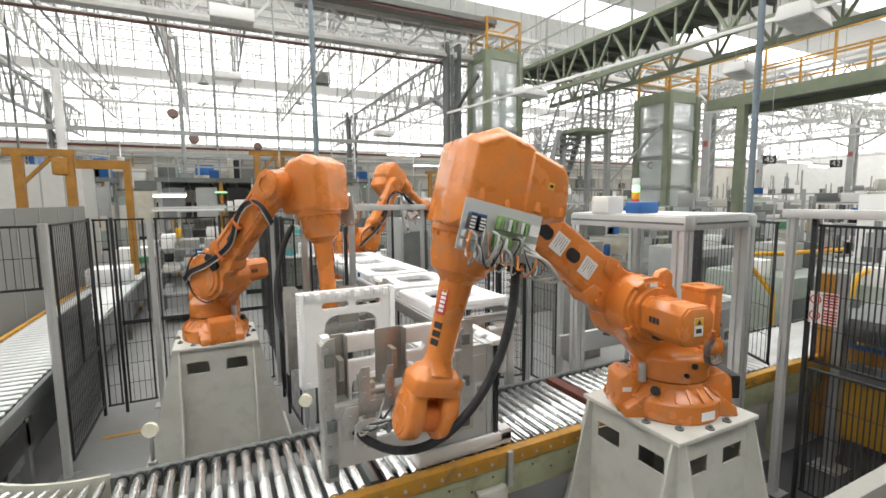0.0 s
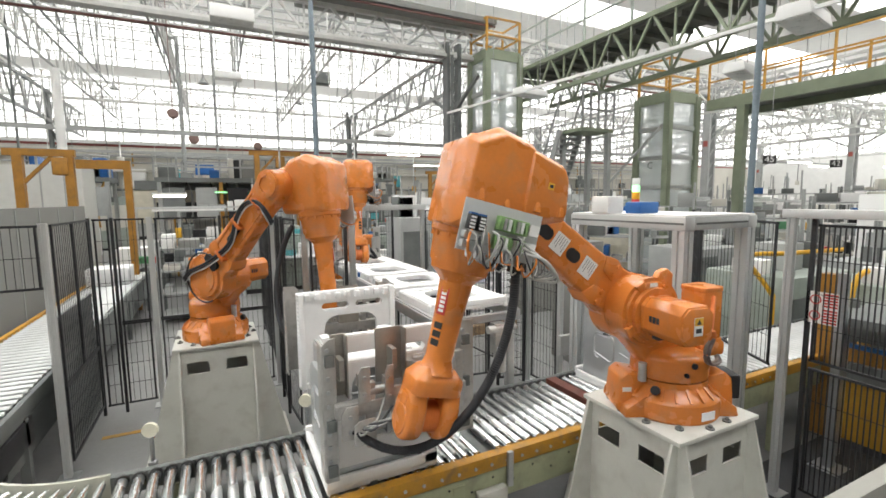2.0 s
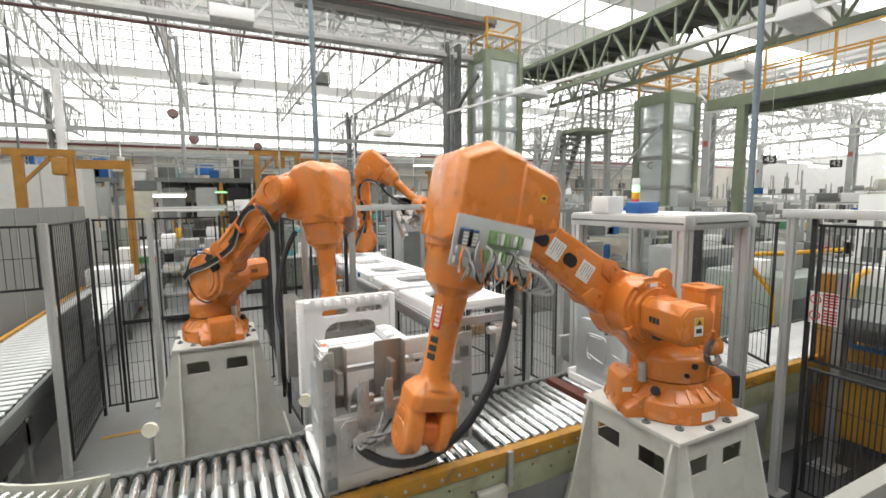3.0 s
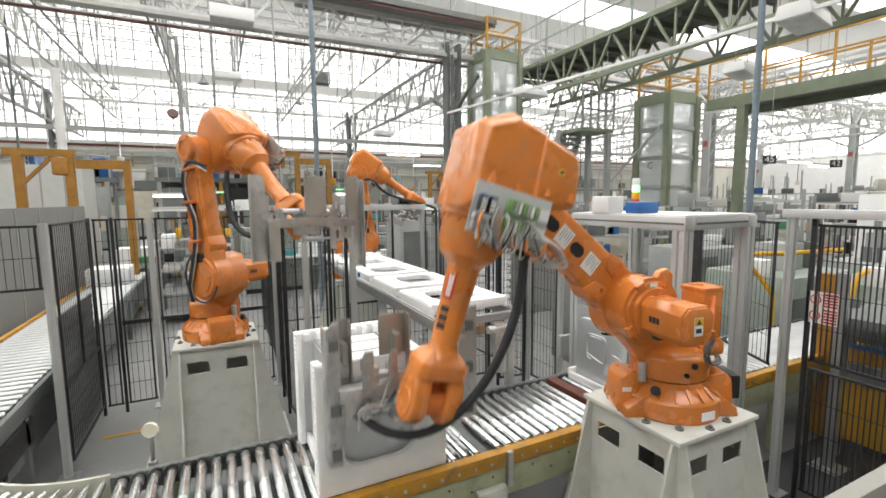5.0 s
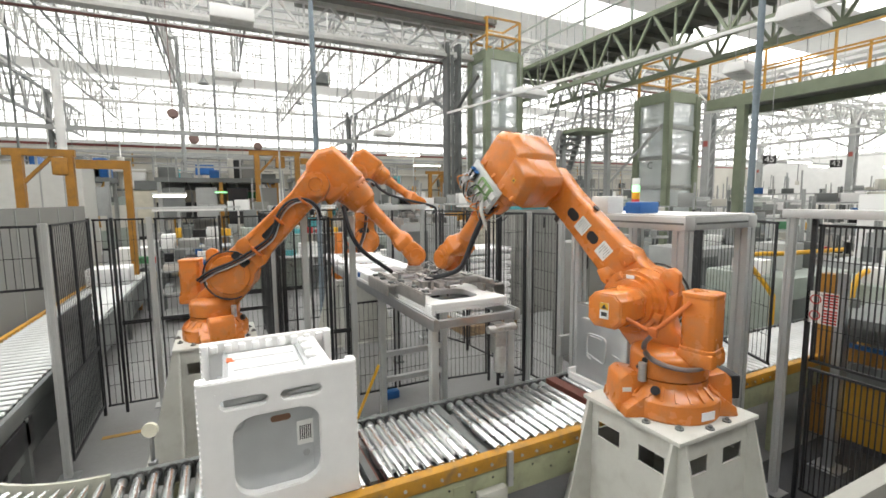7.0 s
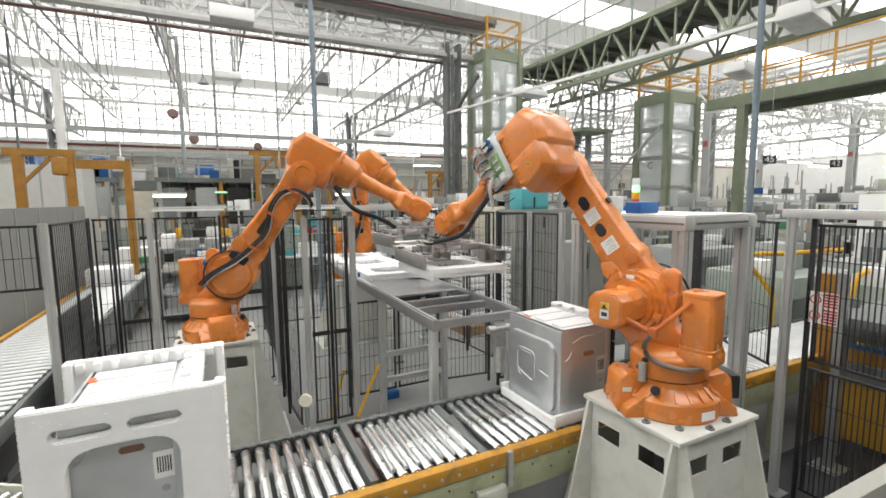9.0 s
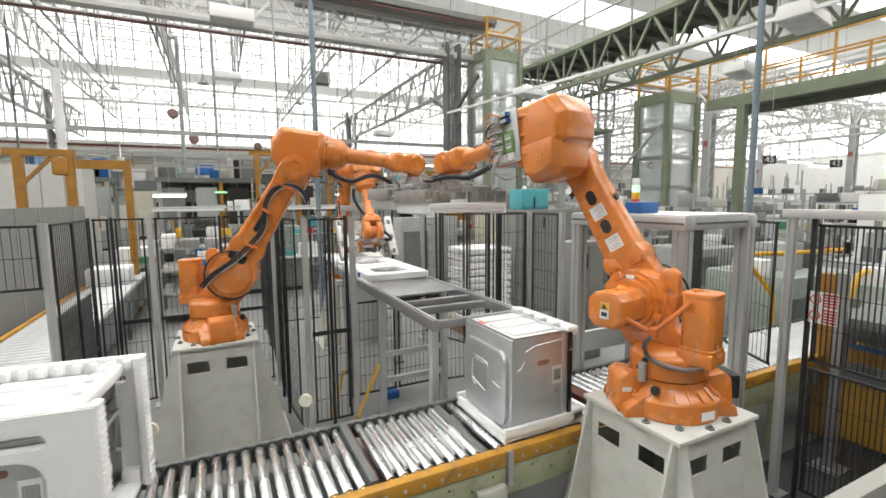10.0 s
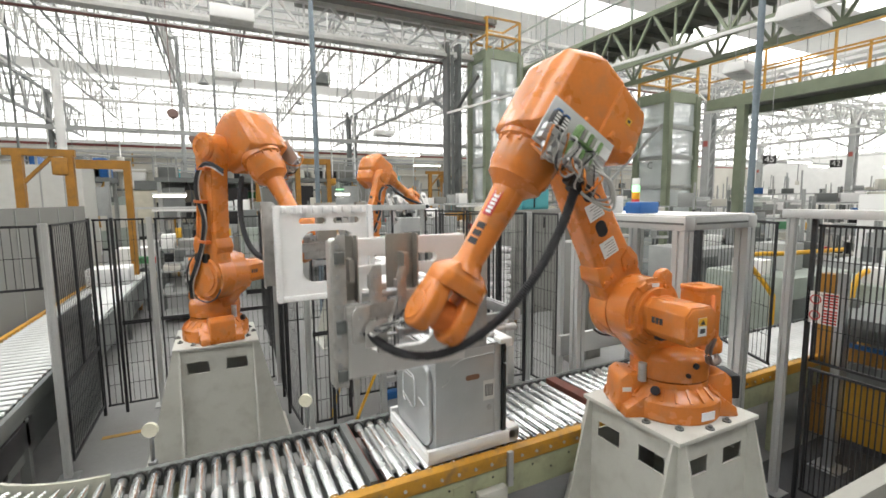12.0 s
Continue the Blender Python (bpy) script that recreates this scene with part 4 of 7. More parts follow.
def main_conveyor():
    c = thing("roller_conveyor", "steel roller conveyor with yellow and pale green side rail", "conveyor")
    rm, hm = roller_mesh(STEEL), hub_mesh()
    # darker steel for rollers past x 3.35 tones down the sky's reflection there
    dull = roller_mesh(DULL_STEEL)
    bm = bmesh.new()
    bm_box(bm, -0.0085, -0.26, -0.02, 0.0085, 0.26, 0.004, 0.003)
    for k in range(6):
        bm_cyl(bm, (0, -0.22 + 0.088 * k, 0.003), (0, -0.22 + 0.088 * k, 0.0055), 0.005, n=8)
    slat = mesh_of("lift_slat", bm, ALU)
    for k in range(92):
        x = -0.54 + k * 0.075
        if 0.60 < x < 0.68 or 1.27 < x < 1.35 or 2.28 < x < 2.41:
            continue
        ob = new("roller", rm if x < 3.35 else dull)
        ob.parent = c
        ob.matrix_basis = Matrix.Translation((x, 2.455, ROLL - 0.027)) @ rot("Y", 37 * k)
        h = new("roller_collar", hm)
        h.parent = c
        h.matrix_basis = Matrix.Translation((x, 2.783, ROLL - 0.024))
        if 0.66 < x < 1.22:
            sl = new("lift_slat", slat)
            sl.parent = c
            sl.matrix_basis = Matrix.Translation((x + 0.0375, 2.46, ROLL - 0.012))
    bm = bmesh.new()
    bm_box(bm, -0.6, 2.045, ROLL - 0.085, 6.5, 2.105, ROLL + 0.004, 0.006)
    rail = part("near_rail", bm, YELLOW, c, "worn yellow painted steel rail")
    for i in range(40):
        bm = bmesh.new()
        bm_cyl(bm, (0.15 + i * 0.105, 2.045, ROLL - 0.045), (0.15 + i * 0.105, 2.038, ROLL - 0.045), 0.009, n=8)
        part("bolt", bm, ZINC, rail)
    bm = bmesh.new()
    bm_box(bm, -0.6, 2.055, ROLL - 0.27, 6.5, 2.10, ROLL - 0.086, 0.004)
    side = part("side_channel", bm, GREENGREY, c, "pale green painted side channel with bolt holes")
    for i in range(26):
        bm = bmesh.new()
        bm_cyl(bm, (0.2 + i * 0.14, 2.056, ROLL - 0.13 - 0.05 * (i % 2)), (0.2 + i * 0.14, 2.053, ROLL - 0.13 - 0.05 * (i % 2)), 0.007, n=8)
        part("bolt_hole", bm, BLACK, side)
    box_part("far_rail", (-0.6, 2.815, ROLL - 0.12, 6.5, 2.855, ROLL - 0.01), STEEL_DARK, c, "dark steel far rail", 0.004)
    for x in (-0.3, 1.1, 2.7, 4.2, 5.7):
        for y in (2.08, 2.83):
            box_part("leg", (x - 0.035, y - 0.03, 0, x + 0.035, y + 0.03, ROLL - 0.12), GREENGREY, c)
    box_part("under_tray", (-0.6, 2.11, ROLL - 0.22, 6.4, 2.81, ROLL - 0.20), STEEL_DARK, c)
    box_part("cross_bar", (0.62, 2.12, ROLL - 0.05, 0.66, 2.80, ROLL + 0.012), STEEL_DARK, c, "dark bar with a red edge between rollers")
    box_part("cross_bar_edge", (0.66, 2.13, ROLL - 0.03, 0.668, 2.79, ROLL + 0.01), BROWN, c)
    box_part("gap_plate", (1.285, 2.12, ROLL - 0.05, 1.335, 2.80, ROLL - 0.012), STEEL_DARK, c)
    box_part("brown_lift_bar", (2.30, 2.14, ROLL - 0.04, 2.39, 2.79, ROLL + 0.004), BROWN, c, "brown belt bar between rollers")
    # clear junction box clipped to the side
    box_part("junction_box", (1.20, 2.0, ROLL - 0.29, 1.39, 2.052, ROLL - 0.175), clear("clear_plastic", (0.75, 0.75, 0.68), 0.2, 0.55), c, "clear plastic junction box", 0.01)
    box_part("bracket", (1.405, 2.02, ROLL - 0.20, 1.44, 2.044, ROLL + 0.01), ZINC, c, "grey bracket", 0.004)


main_conveyor()


def curve_conveyor():
    c = thing("curved_roller_conveyor", "curved roller conveyor with fanned steel rollers", "conveyor")
    cx, cy, r0, r1 = -0.60, 3.67, 0.84, 1.54
    bm = bmesh.new()
    bm_lathe(bm, [(0.016, r0 + 0.02), (0.019, r0 + 0.04), (0.028, r1 - 0.04), (0.026, r1 - 0.02)], 14)
    me = mesh_of("roller", bm, STEEL)
    n = 22
    for k in range(n):
        a = radians(270 - 90 * (k + 0.5) / n)
        ob = new("roller", me)
        ob.parent = c
        ob.matrix_basis = Matrix.Translation((cx, cy, ROLL - 0.026)) @ rot("Z", math.degrees(a)) @ rot("Y", 90)
    for r, nm, mt in ((r0, "inner_rail", mat("chalky_rail", (0.5, 0.5, 0.42), 0.5)), (r1 + 0.02, "outer_rail", YELLOW)):
        bm = bmesh.new()
        m = 32
        hw = 0.009 if nm == "inner_rail" else 0.02
        ring = []
        for k in range(m + 1):
            a = radians(270 - 90 * k / m)
            ca, sa = math.cos(a), math.sin(a)
            ring.append([bm.verts.new((cx + rr * ca, cy + rr * sa, z)) for rr, z in ((r - hw, ROLL - 0.16), (r + hw, ROLL - 0.16), (r + hw, ROLL + 0.008), (r - hw, ROLL + 0.008))])
        for p, q in zip(ring, ring[1:]):
            for i in range(4):
                j = (i + 1) % 4
                bm.faces.new((p[i], p[j], q[j], q[i]))
        bm.faces.new(ring[0])
        bm.faces.new(ring[-1][::-1])
        part(nm, bm, mt, c)
    bm = bmesh.new()
    bm_cyl(bm, (-1.62, 3.45, 0.42), (-1.62, 3.95, 0.42), 0.09, n=18)
    bm_box(bm, -1.72, 3.95, 0.30, -1.50, 4.12, 0.56, 0.015)
    bm_box(bm, -1.66, 3.6, 0.33, -1.58, 3.8, 0.60, 0.01)
    part("drive_motor", bm, STEEL_DARK, c, "dark conveyor drive motor")
    bm = bmesh.new()
    bm_tube(bm, curve_pts([(-1.5, 4.0, 0.45), (-1.38, 3.85, 0.35), (-1.30, 3.6, 0.42), (-1.2, 3.4, 0.30)], 14), 0.012, 8)
    bm_box(bm, -1.50, 3.30, 0.28, -1.30, 3.36, 0.62, 0.01)
    part("cable_bracket", bm, BLACK, c)
    box_part("chain_guard", (-1.45, 3.7, 0.40, -1.36, 4.35, 0.60), BLACK, c, bevel=0.01)
    for a in (265, 225, 185):
        for r in (r0, r1):
            x, y = cx + r * math.cos(radians(a)), cy + r * math.sin(radians(a))
            box_part("leg", (x - 0.03, y - 0.03, 0, x + 0.03, y + 0.03, ROLL - 0.15), GREENGREY, c)


curve_conveyor()


def return_conveyor():
    c = thing("return_conveyor", "long narrow-pitch roller conveyor with yellow edge", "conveyor")
    bm = bmesh.new()
    bm_lathe(bm, [(0.021, -0.36), (0.025, -0.355), (0.025, 0.355), (0.021, 0.36)], 10, rot("Y", 90))
    me = mesh_of("roller", bm, DULL_STEEL)
    for k in range(88):
        ob = new("roller", me)
        ob.parent = c
        ob.matrix_basis = Matrix.Translation((-1.78, 3.75 + k * 0.111, ROLL - 0.025))
    box_part("under_tray", (-2.14, 3.7, ROLL - 0.10, -1.42, 13.5, ROLL - 0.08), BLACK, c)
    box_part("roller_bed", (-2.14, 13.5, ROLL - 0.05, -1.42, 22, ROLL - 0.002), DULL_STEEL, c)
    box_part("outer_rail", (-2.20, 3.7, ROLL - 0.14, -2.15, 22, ROLL + 0.012), YELLOW, c, "worn yellow rail", 0.004)
    box_part("inner_rail", (-1.41, 3.7, ROLL - 0.14, -1.37, 22, ROLL - 0.012), STEEL_DARK, c, "dark steel rail", 0.004)
    box_part("side_skirt", (-1.405, 3.9, 0.30, -1.385, 12, ROLL - 0.15), STEEL_DARK, c, "dark steel side sheet")
    for k in range(8):
        for x in (-2.17, -1.39):
            box_part("leg", (x - 0.03, 4.2 + k * 2.2, 0, x + 0.03, 4.26 + k * 2.2, ROLL - 0.13), STEEL_DARK, c)
    # white packed boxes standing on it far off
    for y in (9.6, 12.2, 15.0):
        box_part("foam_box", (-2.12, y, ROLL, -1.5, y + 0.6, ROLL + 0.42 if y > 10 else ROLL + 0.30), FOAM, None, bevel=0.01)
        tagged(bpy.context.scene.collection.objects[-1], "white foam packaging on the return conveyor", "packaging", "white packs")


return_conveyor()


# ---- ovens on foam trays, and the foam side panels ----
def oven(label, group):
    o = thing("built_in_oven", label, "oven", None, group)
    bm = bmesh.new()
    bm_box(bm, 0.03, -0.28, 0.035, 0.45, 0.28, 0.615, 0.006)
    bm_box(bm, 0.41, -0.285, 0.035, 0.455, 0.285, 0.625, 0.003)
    body = part("body", bm, OVENM, o, "galvanised sheet steel oven body")
    bm = bmesh.new()
    bm_prism(bm, round_rect(-0.25, 0.05, 0.25, 0.53, 0.09), "x", 0.0, 0.032, 0.012)
    back = part("back_cover", bm, OVENM, o, "pressed steel back cover with rounded corners")
    bm = bmesh.new()
    bm_tube(bm, [(-0.002, y, z) for y, z in round_rect(-0.06, 0.22, 0.13, 0.42, 0.04)] + [(-0.002, 0.13, 0.26)], 0.006, 6)
    bm_tube(bm, [(-0.001, -0.20, 0.30), (-0.001, -0.12, 0.315)], 0.006, 6)
    bm_tube(bm, [(-0.001, -0.02, 0.40), (-0.001, 0.09, 0.40)], 0.006, 6)
    part("pressed_rib", bm, OVENM, back)
    # top tray with film and an orange tag
    bm = bmesh.new()
    bm_box(bm, 0.06, -0.26, 0.615, 0.40, 0.25, 0.622)
    for y in (-0.18, 0.0, 0.16):
        bm_box(bm, 0.08, y - 0.05, 0.62, 0.39, y + 0.05, 0.632, 0.004)
    part("top_film", bm, FILM, o, "crinkled white protective film")
    box_part("orange_tag", (0.04, 0.10, 0.618, 0.09, 0.16, 0.626), mat("orange_tag", (0.8, 0.16, 0.04), 0.5), o, "small orange tag")
    bm = bmesh.new()
    bm_bar(bm, (0.045, -0.275, 0.622), (0.045, 0.275, 0.622), 0.012)
    bm_bar(bm, (0.045, -0.278, 0.622), (0.45, -0.278, 0.622), 0.010)
    part("top_edge", bm, ZINC, o)
    for s in (-1, 1):
        bm = bmesh.new()
        bm_tube(bm, [(0.13, s * 0.2815, 0.53), (0.20, s * 0.2815, 0.56), (0.42, s * 0.2815, 0.57)], 0.005, 6)
        bm_tube(bm, [(0.07, s * 0.2815, 0.42), (0.10, s * 0.2815, 0.435), (0.12, s * 0.2815, 0.47)], 0.006, 6)
        part("side_rib", bm, OVENM, body)
        bm = bmesh.new()
        bm_prism(bm, round_rect(0.22, 0.43, 0.31, 0.46, 0.014), "y", s * 0.2795, s * 0.2825)
        part("side_slot", bm, mat("copper_shadow", (0.30, 0.16, 0.10), 0.5), body, "oval slot with a coppery inside")
        box_part("barcode_label", (0.335, s * 0.2802, 0.29, 0.41, s * 0.2815, 0.41), LABEL, body, "white barcode label")
        for k in range(6):
            box_part("print_bar", (0.347 + k * 0.0095, s * 0.2815, 0.315, 0.352 + k * 0.0095, s * 0.2822, 0.385), INK, body)
        bm = bmesh.new()
        bm_cyl(bm, (0.375, s * 0.279, 0.245), (0.375, s * 0.2835, 0.245), 0.016, n=16)
        part("plug", bm, ZINC, body)
    # door with black glass and a bright handle
    box_part("door", (0.456, -0.295, 0.06, 0.485, 0.295, 0.49), GLASS_BLACK, o, "black glass oven door", 0.003)
    box_part("control_panel", (0.456, -0.295, 0.50, 0.485, 0.295, 0.62), GLASS_BLACK, o, "black glass control panel", 0.003)
    bm = bmesh.new()
    bm_cyl(bm, (0.52, -0.23, 0.44), (0.52, 0.23, 0.44), 0.010, n=12)
    for s in (-1, 1):
        bm_cyl(bm, (0.485, s * 0.2, 0.44), (0.52, s * 0.2, 0.44), 0.008, n=8)
    part("door_handle", bm, STEEL, o, "brushed steel bar handle")
    box_part("door_label", (0.4855, 0.02, 0.16, 0.487, 0.15, 0.205), LABEL, o, "white label on the glass")
    # foam tray and front corner blocks
    bm = bmesh.new()
    bm_box(bm, -0.03, -0.30, 0.0, 0.57, 0.30, 0.03, 0.004)
    for s in (-1, 1):
        bm_box(bm, -0.03, s * 0.284, 0.03, 0.57, s * 0.31, 0.085, 0.004)
        bm_box(bm, 0.49, s * 0.275 - 0.035, 0.03, 0.57, s * 0.275 + 0.035, 0.10, 0.006)
    bm_box(bm, -0.03, -0.30, 0.03, -0.004, 0.30, 0.06, 0.004)
    part("foam_tray", bm, FOAM, o, "white foam base tray")
    bm = bmesh.new()
    for k in range(5):
        y = -0.27 + k * 0.135
        bm_box(bm, 0.43, y - 0.042, 0.615, 0.51, y + 0.042, 0.652, 0.016)
    bm_box(bm, 0.475, -0.30, 0.59, 0.53, 0.30, 0.648, 0.014)
    part("foam_top_strip", bm, FOAM, o, "white notched foam top strip")
    return o


def foam_panel(label, group):
    """Side panel of moulded foam, its outer face at y 0, lying towards +y; centre at the origin."""
    f = thing("packaging_foam", label, "packaging", None, group)
    w, h = 0.343, 0.337
    pts = [(-w, -h), (w, -h), (w, h), (-w, h)]
    holes = [round_rect(-0.215, -0.215, 0.165, 0.155, 0.085, 6), round_rect(-0.26, 0.205, -0.06, 0.25, 0.022, 4), round_rect(-0.01, 0.205, 0.18, 0.25, 0.022, 4)]
    bm = bmesh.new()
    bm_plate_hole(bm, pts, holes, "y", 0.0, 0.045)
    bmesh.ops.bevel(bm, geom=[e for e in bm.edges if len(e.link_faces) == 2 and e.calc_face_angle(0) > 1.2 and e.calc_length() > 0.05], offset=0.006, segments=2, affect="EDGES")
    body = part("foam_body", bm, FOAM, f, "white moulded foam with a window and two slots", smooth=25)
    # rims that wrap round the oven, and a notched upper edge
    for x0, x1 in ((-w, -w + 0.035), (w - 0.035, w)):
        bm = bmesh.new()
        bm_box(bm, x0, 0.0455, -h, x1, 0.085, h, 0.006)
        part("side_rim", bm, FOAM, f)
    bm = bmesh.new()
    bm_box(bm, -w + 0.037, 0.0455, -h, w - 0.037, 0.07, -h + 0.04, 0.006)
    part("bottom_rim", bm, FOAM, f)
    for k in range(9):
        x = -0.28 + k * 0.07
        bm = bmesh.new()
        bm_box(bm, x - 0.018, 0.0455, h - 0.055, x + 0.018, 0.075, h - 0.01, 0.005)
        part("foam_knob", bm, FOAM, body)
    for s in (-1, 1):
        bm = bmesh.new()
        for k in range(24):
            z = -h + 0.02 + k * 0.028
            bm_prism(bm, [(s * w, 0.008), (s * (w + 0.006), 0.016), (s * (w + 0.006), 0.075), (s * w, 0.082)], "z", z - 0.009, z + 0.009)
        tagged(part("edge_ribs", bm, FOAM, body, "fine foam ribs"), kind="stuff")
    # small beads and dimples of the moulding
    rnd = random.Random(3)
    bm = bmesh.new()
    for k in range(60):
        x, z = rnd.uniform(-w + 0.03, w - 0.03), rnd.choice((rnd.uniform(-h + 0.02, -0.26), rnd.uniform(0.25, h - 0.02), rnd.uniform(-0.2, 0.2)))
        if -0.28 < x < 0.20 and -0.23 < z < 0.27:
            continue
        bm_cyl(bm, (x, 0.0004, z), (x, -0.0015, z), 0.004, 0.003, 6)
    tagged(part("mould_grain", bm, FOAM, body, "tiny foam beads"), kind="stuff")
    return f


OVEN_1 = oven("galvanised built-in oven on a white foam tray", "ovens on the conveyor")
OVEN_2 = oven("galvanised built-in oven on a white foam tray", "ovens on the conveyor")
PANEL = [foam_panel("white moulded foam side panel with window and slots", "foam side panels") for _ in range(7)]
OVEN_Y = 2.425
OVEN_1_X = [(0.0, 0.92), (0.5, 0.70), (1.0, 0.49), (1.4, 0.43), (4.9, 0.43), (5.2, 0.428), (5.5, 0.42), (6.0, 0.29), (6.5, 0.10), (7.0, -0.06), (7.2, -0.125), (8.8, -0.59), (9.0, -0.64), (9.2, -0.70), (9.4, -0.775), (9.6, -0.8735)]
TURN_1 = [(9.6, 0.0), (9.8, 3.0), (10.0, 7.5), (10.2, 13.0), (10.4, 18.5), (10.6, 24.0), (10.8, 29.0), (11.0, 34.5), (11.2, 40.0), (11.6, 51.0), (12.0, 62.0)]
OVEN_2_X = [(0.0, 3.2), (1.5, 2.72), (2.5, 2.5), (7.0, 2.5), (7.6, 2.38), (8.8, 1.92), (9.0, 1.85), (9.5, 1.677), (10.0, 1.479), (10.5, 1.393), (11.0, 1.363), (11.5, 1.212), (11.8, 1.055), (12.0, 0.975)]


# ---- foam supply table ----
def supply_table():
    t = thing("supply_table", "grey steel slide table for foam panels", "table")
    for x in (1.35, 2.07):
        box_part("side_beam", (x, 2.90, 1.24, x + 0.05, 6.15, 1.325), ZINC, t, bevel=0.004)
        box_part("guide_strip", (x + 0.01, 2.90, 1.326, x + 0.03, 6.15, 1.338), ALU, t)
    for y in (2.92, 3.35, 3.62, 4.2, 5.2, 6.08):
        box_part("cross_beam", (1.40, y, 1.25, 2.07, y + 0.05, 1.31), ZINC, t, bevel=0.003)
    box_part("slide_plate", (1.41, 3.85, 1.312, 2.06, 6.1, 1.322), ZINC, t)
    for x in (1.37, 2.06):
        for y in (2.98, 4.2, 5.6):
            box_part("leg", (x, y, 0.02, x + 0.06, y + 0.06, 1.24), ALU, t, bevel=0.004)
            box_part("foot", (x - 0.03, y - 0.03, 0, x + 0.09, y + 0.09, 0.02), STEEL_DARK, t)
    for z in (0.35, 0.62):
        box_part("low_rail", (1.43, 4.22, z, 2.06, 4.27, z + 0.05), ALU, t)
    bm = bmesh.new()
    bm_box(bm, 1.86, 2.86, 1.0, 1.96, 2.95, 1.24, 0.008)
    bm_cyl(bm, (1.91, 2.88, 0.86), (1.91, 2.88, 1.06), 0.05, n=20)
    bm_cyl(bm, (1.80, 2.88, 1.20), (2.05, 2.88, 1.20), 0.03, n=16)
    part("lift_drive", bm, GRIP, t, "grey motor and clamp under the table end")
    box_part("end_stop", (1.37, 4.92, 1.335, 1.40, 4.97, 1.39), BLUE, t, "blue end stop", 0.006)


supply_table()


# ---- guard fences ----
def fence_panel(f, p, q, z0, z1, wire=True, gauge=0.0034, pitch=0.05):
    """Framed wire mesh between two points on the plan."""
    p, q = Vector((*p, 0)), Vector((*q, 0))
    d = (q - p)
    ln = d.length
    u = d / ln
    bm = bmesh.new()
    up = Vector((0, 0, 1))
    for z in (z0, z1):
        bm_bar(bm, p + up * z, q + up * z, 0.016, 0.018)
    for e in (p + u * 0.015, q - u * 0.015):
        bm_bar(bm, e + up * z0, e + up * z1, 0.016, 0.016)
    part("mesh_frame", bm, FENCE_BLACK, f)
    if wire:
        bm = bmesh.new()
        n = max(2, int(ln / pitch))
        for k in range(1, n):
            e = p + d * k / n
            bm_bar(bm, e + up * z0, e + up * z1, gauge)
        m = int((z1 - z0) / 0.2)
        for k in range(1, m):
            z = z0 + (z1 - z0) * k / m
            bm_bar(bm, p + up * z, q + up * z, 0.0042)
        tagged(part("wire_mesh", bm, FENCE_BLACK, f, "fine black wire mesh", smooth=0), kind="stuff")


def grooved(w, g=0.006, d=0.008):
    """Square profile with a slot in each side."""
    pts = []
    for k in range(4):
        a = math.pi / 2 * k
        for u, v in ((-w, -w), (-g, -w), (-g, -w + d), (g, -w + d), (g, -w)):
            pts.append((u * math.cos(a) - v * math.sin(a), u * math.sin(a) + v * math.cos(a)))
    return pts


def alu_post(f, x, y, h=2.05, w=0.025):
    bm = bmesh.new()
    bm_prism(bm, [(x + u, y + v) for u, v in grooved(w)], "z", 0.012, h)
    part("post", bm, ALU, f, "aluminium profile post", smooth=0)
    box_part("foot", (x - 0.07, y - 0.07, 0, x + 0.07, y + 0.07, 0.012), ZINC, f)


def black_post(f, x, y, h=2.05, w=0.014):
    box_part("post", (x - w, y - w, 0, x + w, y + w, h), FENCE_BLACK, f, "black steel post", 0.004)


def fence(label, posts, panels):
    f = thing("guard_fence", label, "fence", None, "robot cell guard fences")
    for kind, x, y in posts:
        (alu_post if kind == "a" else black_post)(f, x, y)
    for p, q, z0, z1 in panels:
        fence_panel(f, p, q, z0, z1)
    return f


BL = "black wire mesh guard fence with aluminium posts"
_near = fence(BL, [("a", -1.20, 4.40), ("b", -1.17, 5.58), ("b", -0.98, 5.58), ("a", -0.66, 5.60), ("b", 0.0, 5.62), ("a", 0.55, 5.62)],
      [((-1.17, 4.45), (-1.17, 5.02), 0.75, 2.03), ((-1.17, 5.02), (-1.17, 5.55), 0.75, 2.03), ((-1.17, 4.45), (-1.17, 5.55), 0.12, 0.73),
       ((-1.14, 5.58), (-1.0, 5.58), 0.1, 2.03), ((-0.96, 5.58), (-0.70, 5.58), 0.1, 0.95), ((-0.96, 5.58), (-0.70, 5.58), 0.97, 2.03),
       ((-0.62, 5.6), (-0.03, 5.6), 0.1, 0.95), ((-0.62, 5.6), (-0.03, 5.6), 0.97, 2.03), ((0.03, 5.62), (0.5, 5.62), 0.1, 0.95), ((0.03, 5.62), (0.5, 5.62), 0.97, 2.03)])
for _k in range(26):
    box_part("slat", (-1.205, 4.47, 0.14 + _k * 0.045, -1.19 + 0.006 * (_k % 2), 5.54, 0.179 + _k * 0.045), STEEL_DARK, _near)
fence("black wire mesh guard panel hung over the return conveyor", [("b", -2.35, 4.25)], [((-2.3, 4.3), (-1.22, 4.36), 1.56, 2.03)])
